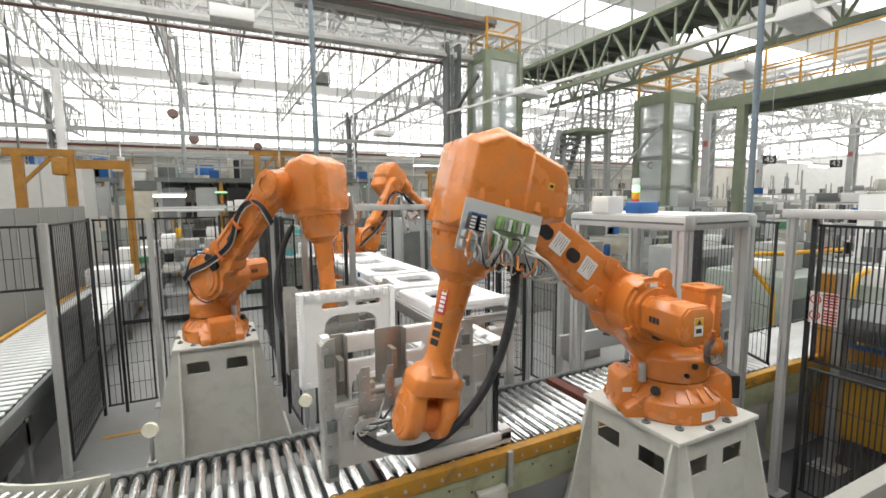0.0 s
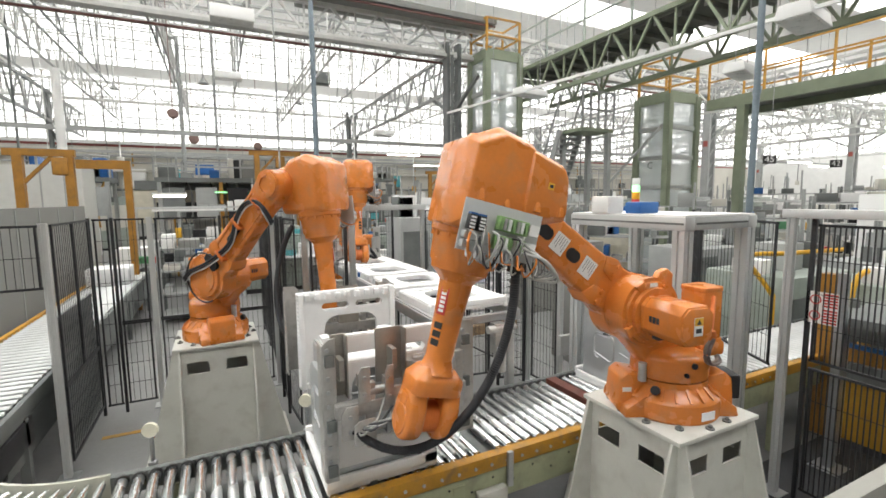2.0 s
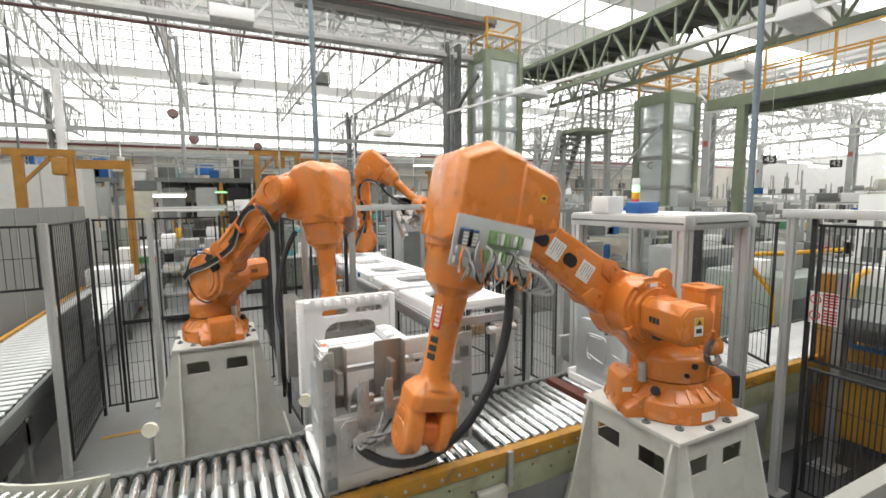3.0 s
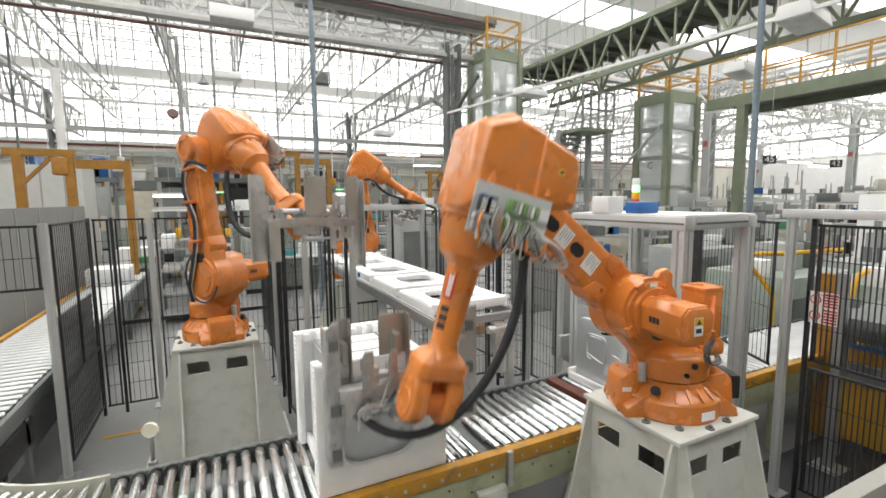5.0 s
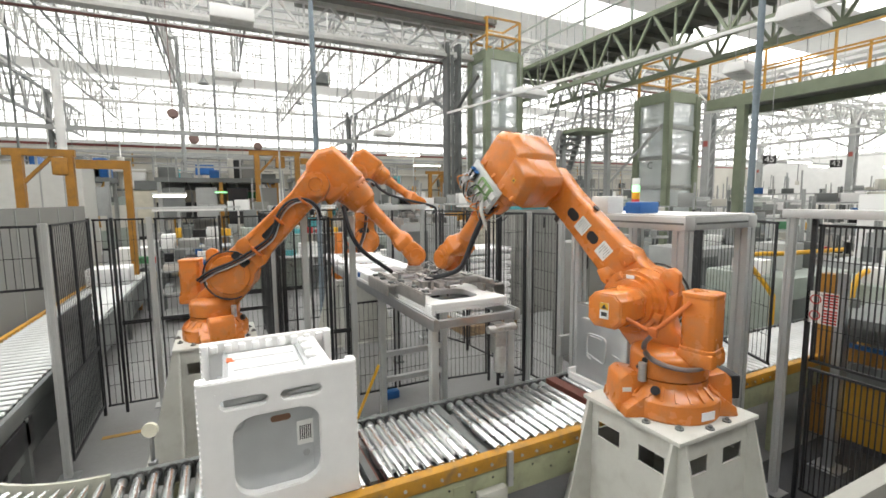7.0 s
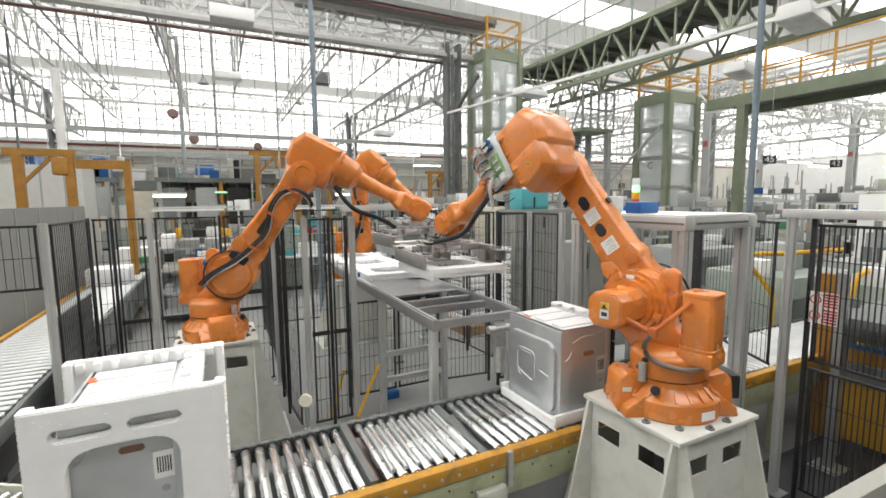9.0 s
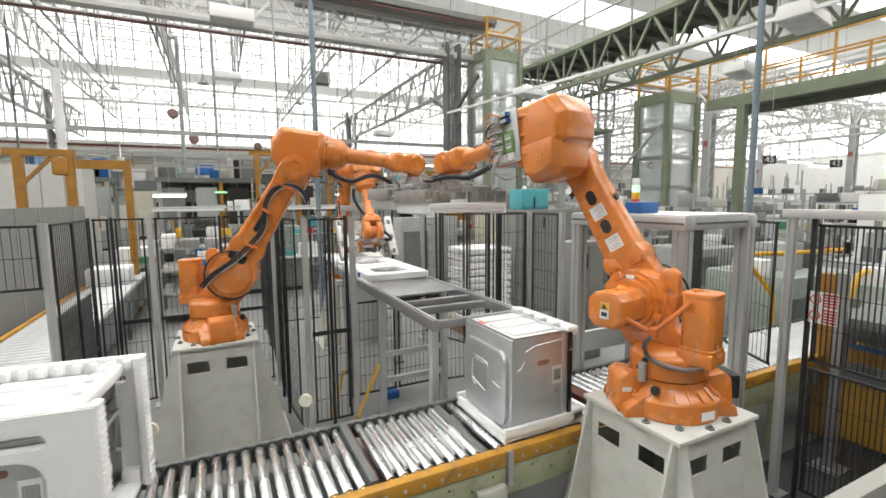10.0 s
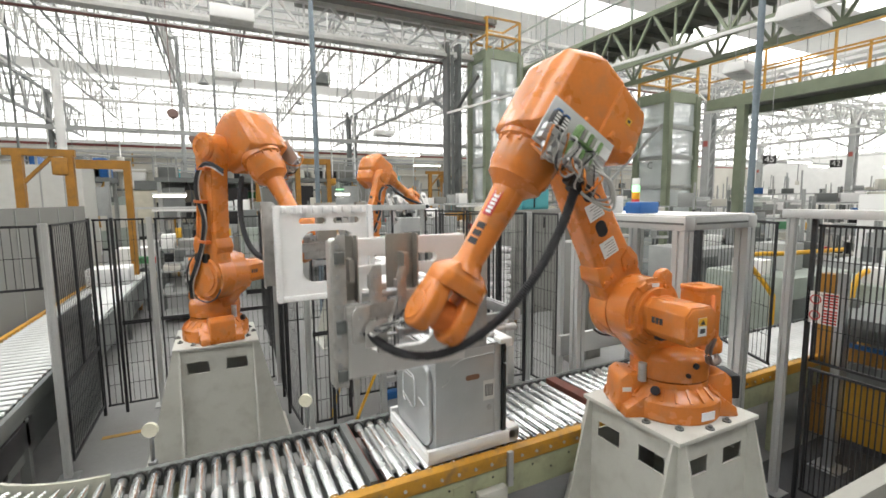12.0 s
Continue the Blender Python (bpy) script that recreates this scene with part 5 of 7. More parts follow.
fence(BL, [("b", 0.55, 4.75), ("b", 0.55, 5.2), ("a", 0.68, 4.22), ("b", 0.90, 4.22), ("a", 1.12, 4.22), ("b", 0.60, 6.4), ("b", 0.60, 7.2), ("b", 0.60, 8.2)],
      [((0.60, 4.25), (0.56, 4.72), 0.1, 2.03), ((0.56, 4.78), (0.56, 5.17), 0.1, 2.03), ((0.56, 5.23), (0.58, 6.37), 0.1, 2.03), ((0.6, 6.43), (0.6, 7.17), 0.1, 2.03), ((0.6, 7.23), (0.6, 8.17), 0.1, 2.03),
       ((0.72, 4.22), (0.88, 4.22), 0.1, 0.95), ((0.72, 4.22), (0.88, 4.22), 0.97, 2.03), ((0.92, 4.22), (1.08, 4.22), 0.1, 0.95), ((0.92, 4.22), (1.08, 4.22), 0.97, 2.03)])
fence(BL, [("a", 1.62, 6.5), ("a", 2.85, 6.5), ("b", 2.5, 6.9), ("b", 3.0, 6.3), ("b", 3.15, 5.6), ("b", 3.20, 4.9), ("a", 3.25, 4.3), ("a", 3.27, 3.75), ("a", 3.20, 3.45), ("b", 3.05, 4.1), ("b", 2.86, 4.35)],
      [((2.9, 6.5), (3.14, 5.65), 0.1, 2.03), ((3.15, 5.55), (3.19, 4.95), 0.1, 2.03), ((3.2, 4.85), (3.24, 4.36), 0.1, 2.03), ((2.86, 4.33), (3.2, 4.28), 0.1, 2.03), ((3.26, 4.24), (3.27, 3.8), 0.1, 2.03)])
fence("black wire mesh guard fence round the supply table", [("b", 1.15, 4.60), ("b", 2.24, 4.60), ("b", 2.84, 4.52)],
      [((1.17, 4.60), (1.68, 4.60), 0.12, 1.12), ((1.70, 4.60), (2.22, 4.60), 0.12, 1.12), ((2.26, 4.60), (2.82, 4.53), 0.1, 1.02), ((2.26, 4.60), (2.82, 4.53), 1.04, 2.03), ((0.6, 8.2), (3.0, 8.2), 0.1, 2.03)])
_b = thing("cell_gate_beam", "aluminium profile beam over the cell opening", "beam")
box_part("beam", (1.58, 6.455, 2.05, 2.9, 6.545, 2.13), ALU, _b, bevel=0.004)
_f = fence("black wire mesh guard fence beside the packing line", [("a", 3.60, 1.75), ("b", 3.655, 1.64), ("b", 3.61, 0.95), ("a", 3.60, 0.3)], [])
for _p, _q in (((3.645, 1.61), (3.612, 0.97)), ((3.608, 0.93), (3.60, 0.36))):
    for _z0, _z1 in ((0.1, 1.0), (1.06, 2.0)):
        fence_panel(_f, _p, _q, _z0, _z1, gauge=0.0075, pitch=0.03)
_b = thing("fence_top_rail", "aluminium profile rail along the fence top", "beam")
box_part("rail", (3.56, 0.25, 2.05, 3.64, 1.8, 2.11), ALU, _b, bevel=0.004)
fence(BL, [("b", 4.3, 2.9), ("b", 5.2, 3.6)], [((3.78, 1.93), (4.28, 2.87), 0.9, 2.0), ((4.32, 2.92), (5.17, 3.57), 0.9, 2.0)])


def portal():
    p = thing("portal_frame", "white aluminium profile portal over the conveyor", "frame")
    xs, ys = (2.72, 3.40), (1.95, 2.90)
    for x in xs:
        for y in ys:
            bm = bmesh.new()
            bm_prism(bm, [(x + u, y + v) for u, v in grooved(0.045, 0.008, 0.012)], "z", 0.0, 1.98)
            part("post", bm, ALU, p, smooth=0)
    for x in xs:
        box_part("beam", (x - 0.05, ys[0] - 0.05, 1.983, x + 0.05, ys[1] + 0.05, 2.07), ALU, p, bevel=0.004)
    for y in ys:
        box_part("beam", (xs[0] + 0.052, y - 0.05, 1.985, xs[1] - 0.052, y + 0.05, 2.068), ALU, p, bevel=0.004)
    box_part("cover", (xs[0] - 0.04, ys[0] - 0.04, 2.071, xs[1] + 0.04, ys[1] + 0.04, 2.083), LABEL, p, "pale cover sheet")
    for x in xs:
        box_part("slot", (x - 0.0525, ys[0] - 0.04, 2.02, x - 0.0505, ys[1] + 0.04, 2.034), STEEL_DARK, p)
    for y in ys:
        box_part("slot", (xs[0] + 0.06, y - 0.0525, 2.02, xs[1] - 0.06, y - 0.0505, 2.034), STEEL_DARK, p)
    box_part("side_rail", (2.62, 2.99, 0.82, 3.5, 3.03, 1.0), ALU, p)


portal()
for (x, y, z, w, d, h, mt, nm, lb, cat) in (
        (2.74, 2.62, 2.084, 0.17, 0.17, 0.13, WHITE, "white_box", "white control box on the portal", "box"),
        (2.84, 2.38, 2.084, 0.20, 0.14, 0.085, BLUE, "blue_case", "blue plastic case on the portal", "case")):
    bm = bmesh.new()
    bm_box(bm, x - w / 2, y - d / 2, z, x + w / 2, y + d / 2, z + h, 0.012)
    bm_box(bm, x - w / 2 - 0.003, y - d / 2 - 0.003, z + h * 0.6, x + w / 2 + 0.003, y + d / 2 + 0.003, z + h * 0.66)
    tagged(part(nm, bm, mt), lb, cat)


def beacon(x, y, z):
    b = thing("signal_tower", "stacked green amber and red signal lamp", "lamp", Matrix.Translation((x, y, z)))
    for k, (mt, nm) in enumerate(((RED, "red_lens"), (LAMP_AMBER, "amber_lens"), (LAMP_GREEN, "green_lens"), (WHITE, "cap"))):
        bm = bmesh.new()
        bm_lathe(bm, [(0.028, 0.0), (0.03, 0.004), (0.03, 0.05), (0.028, 0.054)], 16, Matrix.Translation((0, 0, 0.05 + k * 0.055)))
        part(nm, bm, mt, b)
    bm = bmesh.new()
    bm_cyl(bm, (0, 0, 0), (0, 0, 0.05), 0.012, n=10)
    part("stem", bm, BLACK, b)


beacon(2.98, 2.56, 2.084)



def reflector(x, y, tilt):
    r = thing("reflector_stand", "round cream reflector on a short steel stalk", "sensor", pose(x, y, 0, 0, 0, tilt))
    bm = bmesh.new()
    bm_cyl(bm, (0, 0, 0), (0, 0, ROLL + 0.14), 0.012, n=10)
    bm_box(bm, -0.02, -0.02, ROLL - 0.06, 0.02, 0.02, ROLL - 0.03, 0.004)
    part("stalk", bm, ZINC, r)
    bm = bmesh.new()
    bm_cyl(bm, (0, -0.018, ROLL + 0.16), (0, 0.004, ROLL + 0.16), 0.042, n=24)
    part("disc", bm, mat("cream_reflector", (0.75, 0.72, 0.58), 0.35), r, "cream round reflector")


reflector(0.44, 2.93, -25)
reflector(-0.42, 2.95, -15)


# ---- the hall: columns, trusses, roof ----
def truss(parent, p, q, z0, z1, n, w=0.10, web=0.06, material=None, name="truss"):
    """Flat lattice girder from p to q on the plan between two heights."""
    p, q = Vector((*p, 0)), Vector((*q, 0))
    bm = bmesh.new()
    a, b = Vector((0, 0, z0)), Vector((0, 0, z1))
    bm_bar(bm, p + a, q + a, w)
    bm_bar(bm, p + b, q + b, w)
    for k in range(n):
        u, v, m = p.lerp(q, k / n), p.lerp(q, (k + 1) / n), p.lerp(q, (k + 0.5) / n)
        bm_bar(bm, u + a, m + b, web)
        bm_bar(bm, m + b, v + a, web)
        bm_bar(bm, u + a, u + b, web * 0.8)
    return part(name, bm, material or STEEL_GREY, parent, smooth=0)


def hall_frame():
    cols = [(x, y) for x in (-18.8, -6.0, 6.8, 19.6, 32.4, 45.2) for y in (1.0, 13.0, 25.0) if not (y < 5 and -10 < x < 10)]
    for x, y in cols:
        c = thing("hall_column", "grey steel hall column with bundled pipes", "column", Matrix.Translation((x, y, 0)), "hall columns")
        mt = STEEL_DARK if (x, y) in ((6.8, 13.0), (-6.0, 25.0), (6.8, 25.0)) else STEEL_GREY
        for s in (-1, 1):
            box_part("flange", (s * 0.2 - 0.05, -0.16, 0, s * 0.2 + 0.05, 0.16, 7.0), mt, c)
        bm = bmesh.new()
        for k in range(12):
            bm_bar(bm, (-0.2, -0.1, k * 0.55), (0.2, -0.1, k * 0.55 + 0.5), 0.04)
        part("lacing", bm, mt, c, smooth=0)
        if mt is STEEL_DARK:
            for k, yy in enumerate((-0.24, -0.3)):
                bm = bmesh.new()
                bm_cyl(bm, (-0.12 + 0.2 * k, yy, 0.5), (-0.12 + 0.2 * k, yy, 6.6), 0.05, n=10)
                part("pipe", bm, STEEL_DARK, c)
        for s in (-1, 1):
            bm = bmesh.new()
            bm_bar(bm, (0, s * 0.1, 4.9), (0, s * 1.6, 5.7), 0.09)
            part("knee_brace", bm, mt, c)
        if x > 15:
            bm = bmesh.new()
            bm_box(bm, -0.27, -0.1, 4.4, -0.2, 0.1, 4.65)
            part("red_marker", bm, mat("faded_red", (0.36, 0.09, 0.07), 0.6), c, "red marker box")
    t = thing("roof_trusses", "pale grey lattice roof trusses", "truss", kind="structure")
    for x in (-18.8, -6.0, 6.8, 19.6, 32.4):
        y0 = 13 if x == 6.8 else 1
        truss(t, (x, y0), (x, 29.5), 5.6, 6.75, 13 if x == 6.8 else 22, 0.10, 0.05)
    # distant steel gets lighter colours that stand in for the hall's haze
    pale = mat("haze_grey_steel", (0.52, 0.52, 0.50), 0.6, vary=0.1)
    for x in (16.4, 22.8, 26.0, 29.2, 38.8, 45.2):
        truss(t, (x, -8), (x, 29.5), 5.3, 6.2, 26, 0.08, 0.05, pale)
    for x, z0 in ((-9.2, 6.3), (-4.4, 6.5), (-1.2, 6.9), (3.4, 6.6), (10.0, 6.4)):
        truss(t, (x, 14.0), (x, 29.4), z0, z0 + 0.85, 18, 0.055, 0.03, pale)
    for y, z0 in ((17.5, 7.9), (22.5, 8.6), (26.5, 6.0)):
        truss(t, (-24, y), (34, y), z0, z0 + 0.6, 56, 0.05, 0.028, pale)
    for y in (1.0, 5.0, 9.0):
        truss(t, (15.5, y), (50, y), 4.9, 5.6, 30, 0.07, 0.045, pale)
    for y in (13.0, 25.0):
        # lightest steel, haze put into its colour as well
        truss(t, (-30, y), (60, y), 6.7, 7.5, 64, 0.12, 0.06, mat("haze_light_steel", (0.62, 0.62, 0.60), 0.6, vary=0.1))
    box_part("edge_beam", (-30, 12.85, 6.57, 60, 13.15, 6.66), pale, t)
    # sloping sawtooth rafters, thin against the bright glazing
    for k in range(24):
        x = -22 + k * 2.56
        bm = bmesh.new()
        bm_bar(bm, (x, 13.1, 7.5), (x, 29.6, 11.9), 0.07)
        bm_bar(bm, (x, 13.1, 7.5), (x, 25.0, 7.5), 0.06)
        for m in range(5):
            y0, y1 = 14 + m * 2.3, 15.2 + m * 2.3
            bm_bar(bm, (x, y0, 7.5), (x, y1, 7.5 + (y1 - 13) * 0.265), 0.05)
            bm_bar(bm, (x, y1, 7.5 + (y1 - 13) * 0.265), (x, y0 + 2.3, 7.5), 0.05)
        part("rafter", bm, STEEL_GREY, t, smooth=0)
    for y in (16, 19, 22, 27):
        bm = bmesh.new()
        z = 7.5 + (y - 13) * 0.265
        bm_bar(bm, (-25, y, z), (50, y, z), 0.08)
        part("purlin", bm, STEEL_GREY, t)
    box_part("gutter_soffit", (2.2, 12.3, 7.55, 8.0, 13.6, 7.7), CLAD, t, "grey gutter soffit")
    bm = bmesh.new()
    bm_bar(bm, (2.2, 12.4, 7.5), (8.0, 12.4, 7.5), 0.05)
    bm_bar(bm, (-30, 13.35, 6.5), (30, 13.35, 6.5), 0.05)
    part("red_pipe", bm, mat("dull_red_pipe", (0.22, 0.10, 0.09), 0.6), t, "dull red sprinkler pipe")


hall_frame()


def pole(x, y, z0, z1, r, material, label):
    bm = bmesh.new()
    bm_cyl(bm, (x, y, z0), (x, y, z1), r, n=14)
    for k in range(3):
        z = z0 + (z1 - z0) * (k + 1) / 4
        bm_cyl(bm, (x, y, z), (x, y, z + 0.05), r * 1.25, n=14)
    tagged(part("service_pipe", bm, material), label, "pipe", "service pipes")


POLE_BLUE = mat("blue_grey_paint", (0.20, 0.25, 0.29), 0.45)
pole(1.72, 8.85, 0, 7.0, 0.045, POLE_BLUE, "slim blue-grey vertical service pipe")
pole(5.28, 3.0, 0, 6.6, 0.033, POLE_BLUE, "slim blue-grey vertical service pipe")
pole(1.25, 10.5, 0, 7.4, 0.02, STEEL_GREY, "thin grey vertical conduit")
pole(-3.1, 13.2, 0, 5.2, 0.09, WHITE, "white vertical duct pipe")
pole(-1.0, 19.0, 0, 8.0, 0.07, STEEL_GREY, "grey vertical steel stanchion")
pole(0.1, 18.4, 4.0, ROOF, 0.05, STEEL_GREY, "thin grey hanging conduit")


# bright rod with hanging lamps
def light_line():
    l = thing("lamp_rail", "long white lamp rail on the ceiling wires", "rail")
    bm = bmesh.new()
    bm_bar(bm, (6.12, 12.0, 4.7), (7.50, 3.27, 4.76), 0.05)
    part("rail", bm, WHITE, l)
    for x, y in ((6.6, 10.5), (7.0, 7.0), (7.3, 4.8)):
        bm = bmesh.new()
        bm_cyl(bm, (x, y - 0.2, 4.76), (x, y - 0.2, ROOF), 0.006, n=6)
        part("hanger", bm, STEEL_GREY, l)


light_line()


def lamp_box(x, y, z, w, d, h, turn, label="white box-shaped factory lamp, unlit"):
    b = thing("ceiling_lamp", label, "lamp", pose(x, y, z, 0, 0, turn), "factory lamps")
    bm = bmesh.new()
    bm_prism(bm, [(-d / 2, 0), (d / 2, 0), (d / 2 * 0.8, h), (-d / 2 * 0.8, h)], "x", -w / 2, w / 2, 0.01)
    part("housing", bm, WHITE, b)
    box_part("diffuser", (-w / 2 + 0.03, -d / 2 + 0.03, -0.012, w / 2 - 0.03, d / 2 - 0.03, -0.001), mat("milky_diffuser", (0.7, 0.7, 0.68), 0.3), b)
    bm = bmesh.new()
    for s in (-1, 1):
        bm_cyl(bm, (s * w * 0.4, 0, h), (s * w * 0.4, 0, ROOF - z), 0.008, n=6)
        part("hanger", bm, STEEL_GREY, b)
        bm = bmesh.new()
    bm.free()


lamp_box(7.72, 3.80, 4.66, 0.95, 0.45, 0.20, 10)
lamp_box(7.0, 9.25, 4.70, 0.85, 0.40, 0.16, 10)
lamp_box(9.3, 5.6, 4.55, 0.9, 0.4, 0.18, 15)
lamp_box(0.55, 12.3, 6.45, 0.95, 0.5, 0.30, 0)
lamp_box(0.6, 20.3, 7.0, 1.05, 0.5, 0.28, 0)
lamp_box(6.4, 18.45, 4.9, 0.8, 0.5, 0.2, 0)
bm = bmesh.new()
bm_box(bm, 4.05, 20.6, 7.3, 4.75, 21.1, 7.8, 0.03)
tagged(part("unit_heater", bm, STEEL_DARK), "dark grey unit heater under the roof", "heater")
for x, y, z in ((-1.2, 20, 8.2), (-0.2, 17, 6.0), (-3.4, 22, 6.6), (8.0, 15, 6.2), (3.6, 22, 6.6)):
    bm = bmesh.new()
    bm_lathe(bm, [(0.03, 0.3), (0.04, 0.2), (0.16, 0.02), (0.15, 0.0)], 16, Matrix.Translation((x, y, z)))
    bm_cyl(bm, (x, y, z + 0.3), (x, y, ROOF), 0.01, n=6)
    tagged(part("pendant_lamp", bm, STEEL_GREY), "small grey bell-shaped pendant lamp", "lamp", "bell lamps")
for x, y, z in ((-1.03, 15.5, 4.76), (-0.57, 16.5, 4.17), (1.42, 18, 4.2)):
    bm = bmesh.new()
    bm_cyl(bm, (x, y - 0.05, z), (x, y + 0.05, z), 0.13, n=20)
    bm_lathe(bm, [(0.10, -0.07), (0.15, -0.065), (0.15, -0.055), (0.10, -0.05)], 20, Matrix.Translation((x, y, z)) @ rot("X", 90))
    bm_cyl(bm, (x, y - 0.16, z), (x, y - 0.12, z), 0.08, n=16)
    bm_cyl(bm, (x, y, z + 0.2), (x, y, ROOF), 0.012, n=6)
    tagged(part("hose_reel", bm, mat("red_brown_reel", (0.26, 0.17, 0.15), 0.5)), "red-brown hose reel hung from the roof", "reel", "hose reels")


# ---- green walkways and lift shafts ----
def railing(parent, p, q, z, h, n, material):
    p, q = Vector((*p, 0)), Vector((*q, 0))
    for k in range(n + 1):
        e = p.lerp(q, k / n)
        bm = bmesh.new()
        bm_bar(bm, e + Vector((0, 0, z)), e + Vector((0, 0, z + h)), 0.05)
        part("rail_post", bm, material, parent)
    for f in (0.5, 1.0):
        bm = bmesh.new()
        bm_bar(bm, p + Vector((0, 0, z + h * f)), q + Vector((0, 0, z + h * f)), 0.045)
        part("hand_rail", bm, material, parent)


def walkway_high():
    w = thing("high_walkway", "green steel lattice walkway bridge with dark deck", "bridge")
    for x in (9.0, 10.45):
        truss(w, (x, -6), (x, 12.7), 5.35, 6.3, 16, 0.11, 0.055, GREEN, "side_truss")
    box_part("deck", (9.08, -6, 6.18, 10.38, 12.7, 6.30), GREEN_DARK, w, "dark ribbed deck underside")
    for k in range(32):
        box_part("deck_rib", (9.1, -5.8 + k * 0.6, 6.06, 10.36, -5.7 + k * 0.6, 6.178), GREEN_DARK, w)
    railing(w, (9.0, -6), (9.0, 12.7), 6.37, 1.1, 12, mat("grey_green_rail", (0.34, 0.38, 0.34), 0.5))


def walkway_low():
    w = thing("low_walkway", "green steel walkway with yellow hand rails", "bridge")
    box_part("beam", (13.2, -8, 4.74, 13.36, 8.9, 5.04), GREEN, w)
    box_part("beam", (14.9, -8, 4.74, 15.06, 8.9, 5.04), GREEN, w)
    box_part("deck", (13.36, -8, 4.93, 14.9, 8.9, 5.03), GREEN_DARK, w)
    railing(w, (13.28, -8), (13.28, 8.9), 5.04, 1.05, 11, YELLOW)
    railing(w, (14.98, -8), (14.98, 8.9), 5.04, 1.05, 11, YELLOW)
    box_part("support_column", (13.19, 7.79, 0, 13.41, 8.01, 4.74), GREEN, w)
    box_part("support_column", (13.19, -1.2, 0, 13.41, -0.98, 4.74), GREEN, w)


def shaft(x0, y0, x1, y1, h, label):
    s = thing("lift_shaft", label, "lift shaft", None, "glazed lift shafts")
    for x in (x0, x1):
        for y in (y0, y1):
            box_part("corner_post", (x - 0.09, y - 0.09, 0, x + 0.09, y + 0.09, h), GREEN, s)
    n = 6
    for k in range(1, n + 1):
        z = h * k / n
        for a, b in (((x0, y0), (x1, y0)), ((x0, y0), (x0, y1))):
            bm = bmesh.new()
            bm_bar(bm, (*a, z - 0.06), (*b, z - 0.06), 0.09, 0.12 if k < n else 0.3)
            part("rail", bm, GREEN if k == n else STEEL_GREY, s)
    for k in range(n):
        z0, z1 = h * k / n, h * (k + 1) / n
        box_part("glass_pane", (x0 + 0.1, y0 - 0.01, z0, x1 - 0.1, y0 + 0.01, z1 - 0.13), GLASS, s, "dusty glass pane")
        box_part("glass_pane", (x0 - 0.01, y0 + 0.1, z0, x0 + 0.01, y1 - 0.1, z1 - 0.13), GLASS, s, "dusty glass pane")
    box_part("lift_mast", ((x0 + x1) / 2 - 0.1, y1 - 0.2, 0, (x0 + x1) / 2 + 0.1, y1, h), STEEL_GREY, s)
    for z in (0.5, 1.0):
        for a, b in (((x0, y0), (x1, y0)), ((x0, y0), (x0, y1)), ((x1, y0), (x1, y1)), ((x0, y1), (x1, y1))):
            bm = bmesh.new()
            bm_bar(bm, (*a, h + z), (*b, h + z), 0.05)
            part("top_rail", bm, YELLOW, s, "yellow safety rail")
    for x in (x0, x1):
        for y in (y0, y1):
            bm = bmesh.new()
            bm_bar(bm, (x, y, h), (x, y, h + 1.0), 0.06)
            part("rail_post", bm, YELLOW, s)
    return s


walkway_high()
walkway_low()
shaft(7.55, 12.15, 8.75, 13.1, 6.65, "green framed glazed lift shaft with yellow railing")
_s = shaft(11.75, 9.05, 12.95, 10.1, 5.15, "green framed glazed lift shaft marked C")
text_part("letter", "C", 0.28, INK, _s, Matrix.Translation((11.735, 9.6, 3.15)) @ rot("Z", -90) @ rot("X", 90))


def stair():
    s = thing("steel_stair", "grey-green steel stair with landing", "stairs")
    box_part("landing", (9.3, 9.9, 4.1, 10.5, 10.9, 4.2), GREEN, s)
    for k in range(13):
        f = k / 13
        box_part("tread", (9.15, 11.4 - f * 0.9, 2.1 + f * 2.0, 9.9, 11.65 - f * 0.9, 2.14 + f * 2.0), STEEL_GREY, s)
    for x in (9.12, 9.92):
        bm = bmesh.new()
        bm_bar(bm, (x, 11.6, 2.0), (x, 10.6, 4.2), 0.05, 0.2)
        part("stringer", bm, STEEL_GREY, s)
        bm = bmesh.new()
        bm_bar(bm, (x, 11.6, 3.0), (x, 10.6, 5.2), 0.05)
        part("hand_rail", bm, STEEL_GREY, s)
    railing(s, (9.3, 9.9), (10.5, 9.9), 4.2, 1.0, 4, STEEL_GREY)
    for x, y in ((10.4, 10.0), (9.4, 10.8), (10.4, 10.8)):
        box_part("support", (x - 0.07, y - 0.07, 0, x + 0.07, y + 0.07, 4.1), STEEL_GREY, s)
    bm = bmesh.new()
    bm_bar(bm, (10.42, 10.0, 2.6), (11.7, 9.2, 4.3), 0.07)
    part("brace", bm, STEEL_GREY, s)


stair()


# ---- numbered bay signs ----
for body, x, y, z, s in (("45", 9.9, 5.3, 2.93, 0.22), ("42", 17.2, 7.3, 3.19, 0.30)):
    g = thing("bay_sign", "black hanging bay sign with white number " + body, "sign", Matrix.Translation((x, y, z)) @ rot("Z", -55), "bay signs")
    box_part("board", (-s / 2, -0.01, -s * 0.38, s / 2, 0.01, s * 0.38), INK, g)
    text_part("number", body, s * 0.75, LABEL, g, Matrix.Translation((0, -0.012, 0)) @ rot("X", 90))
    bm = bmesh.new()
    bm_cyl(bm, (0, 0, s * 0.38), (0, 0, ROOF - z), 0.008, n=6)
    part("hanger", bm, STEEL_GREY, g)


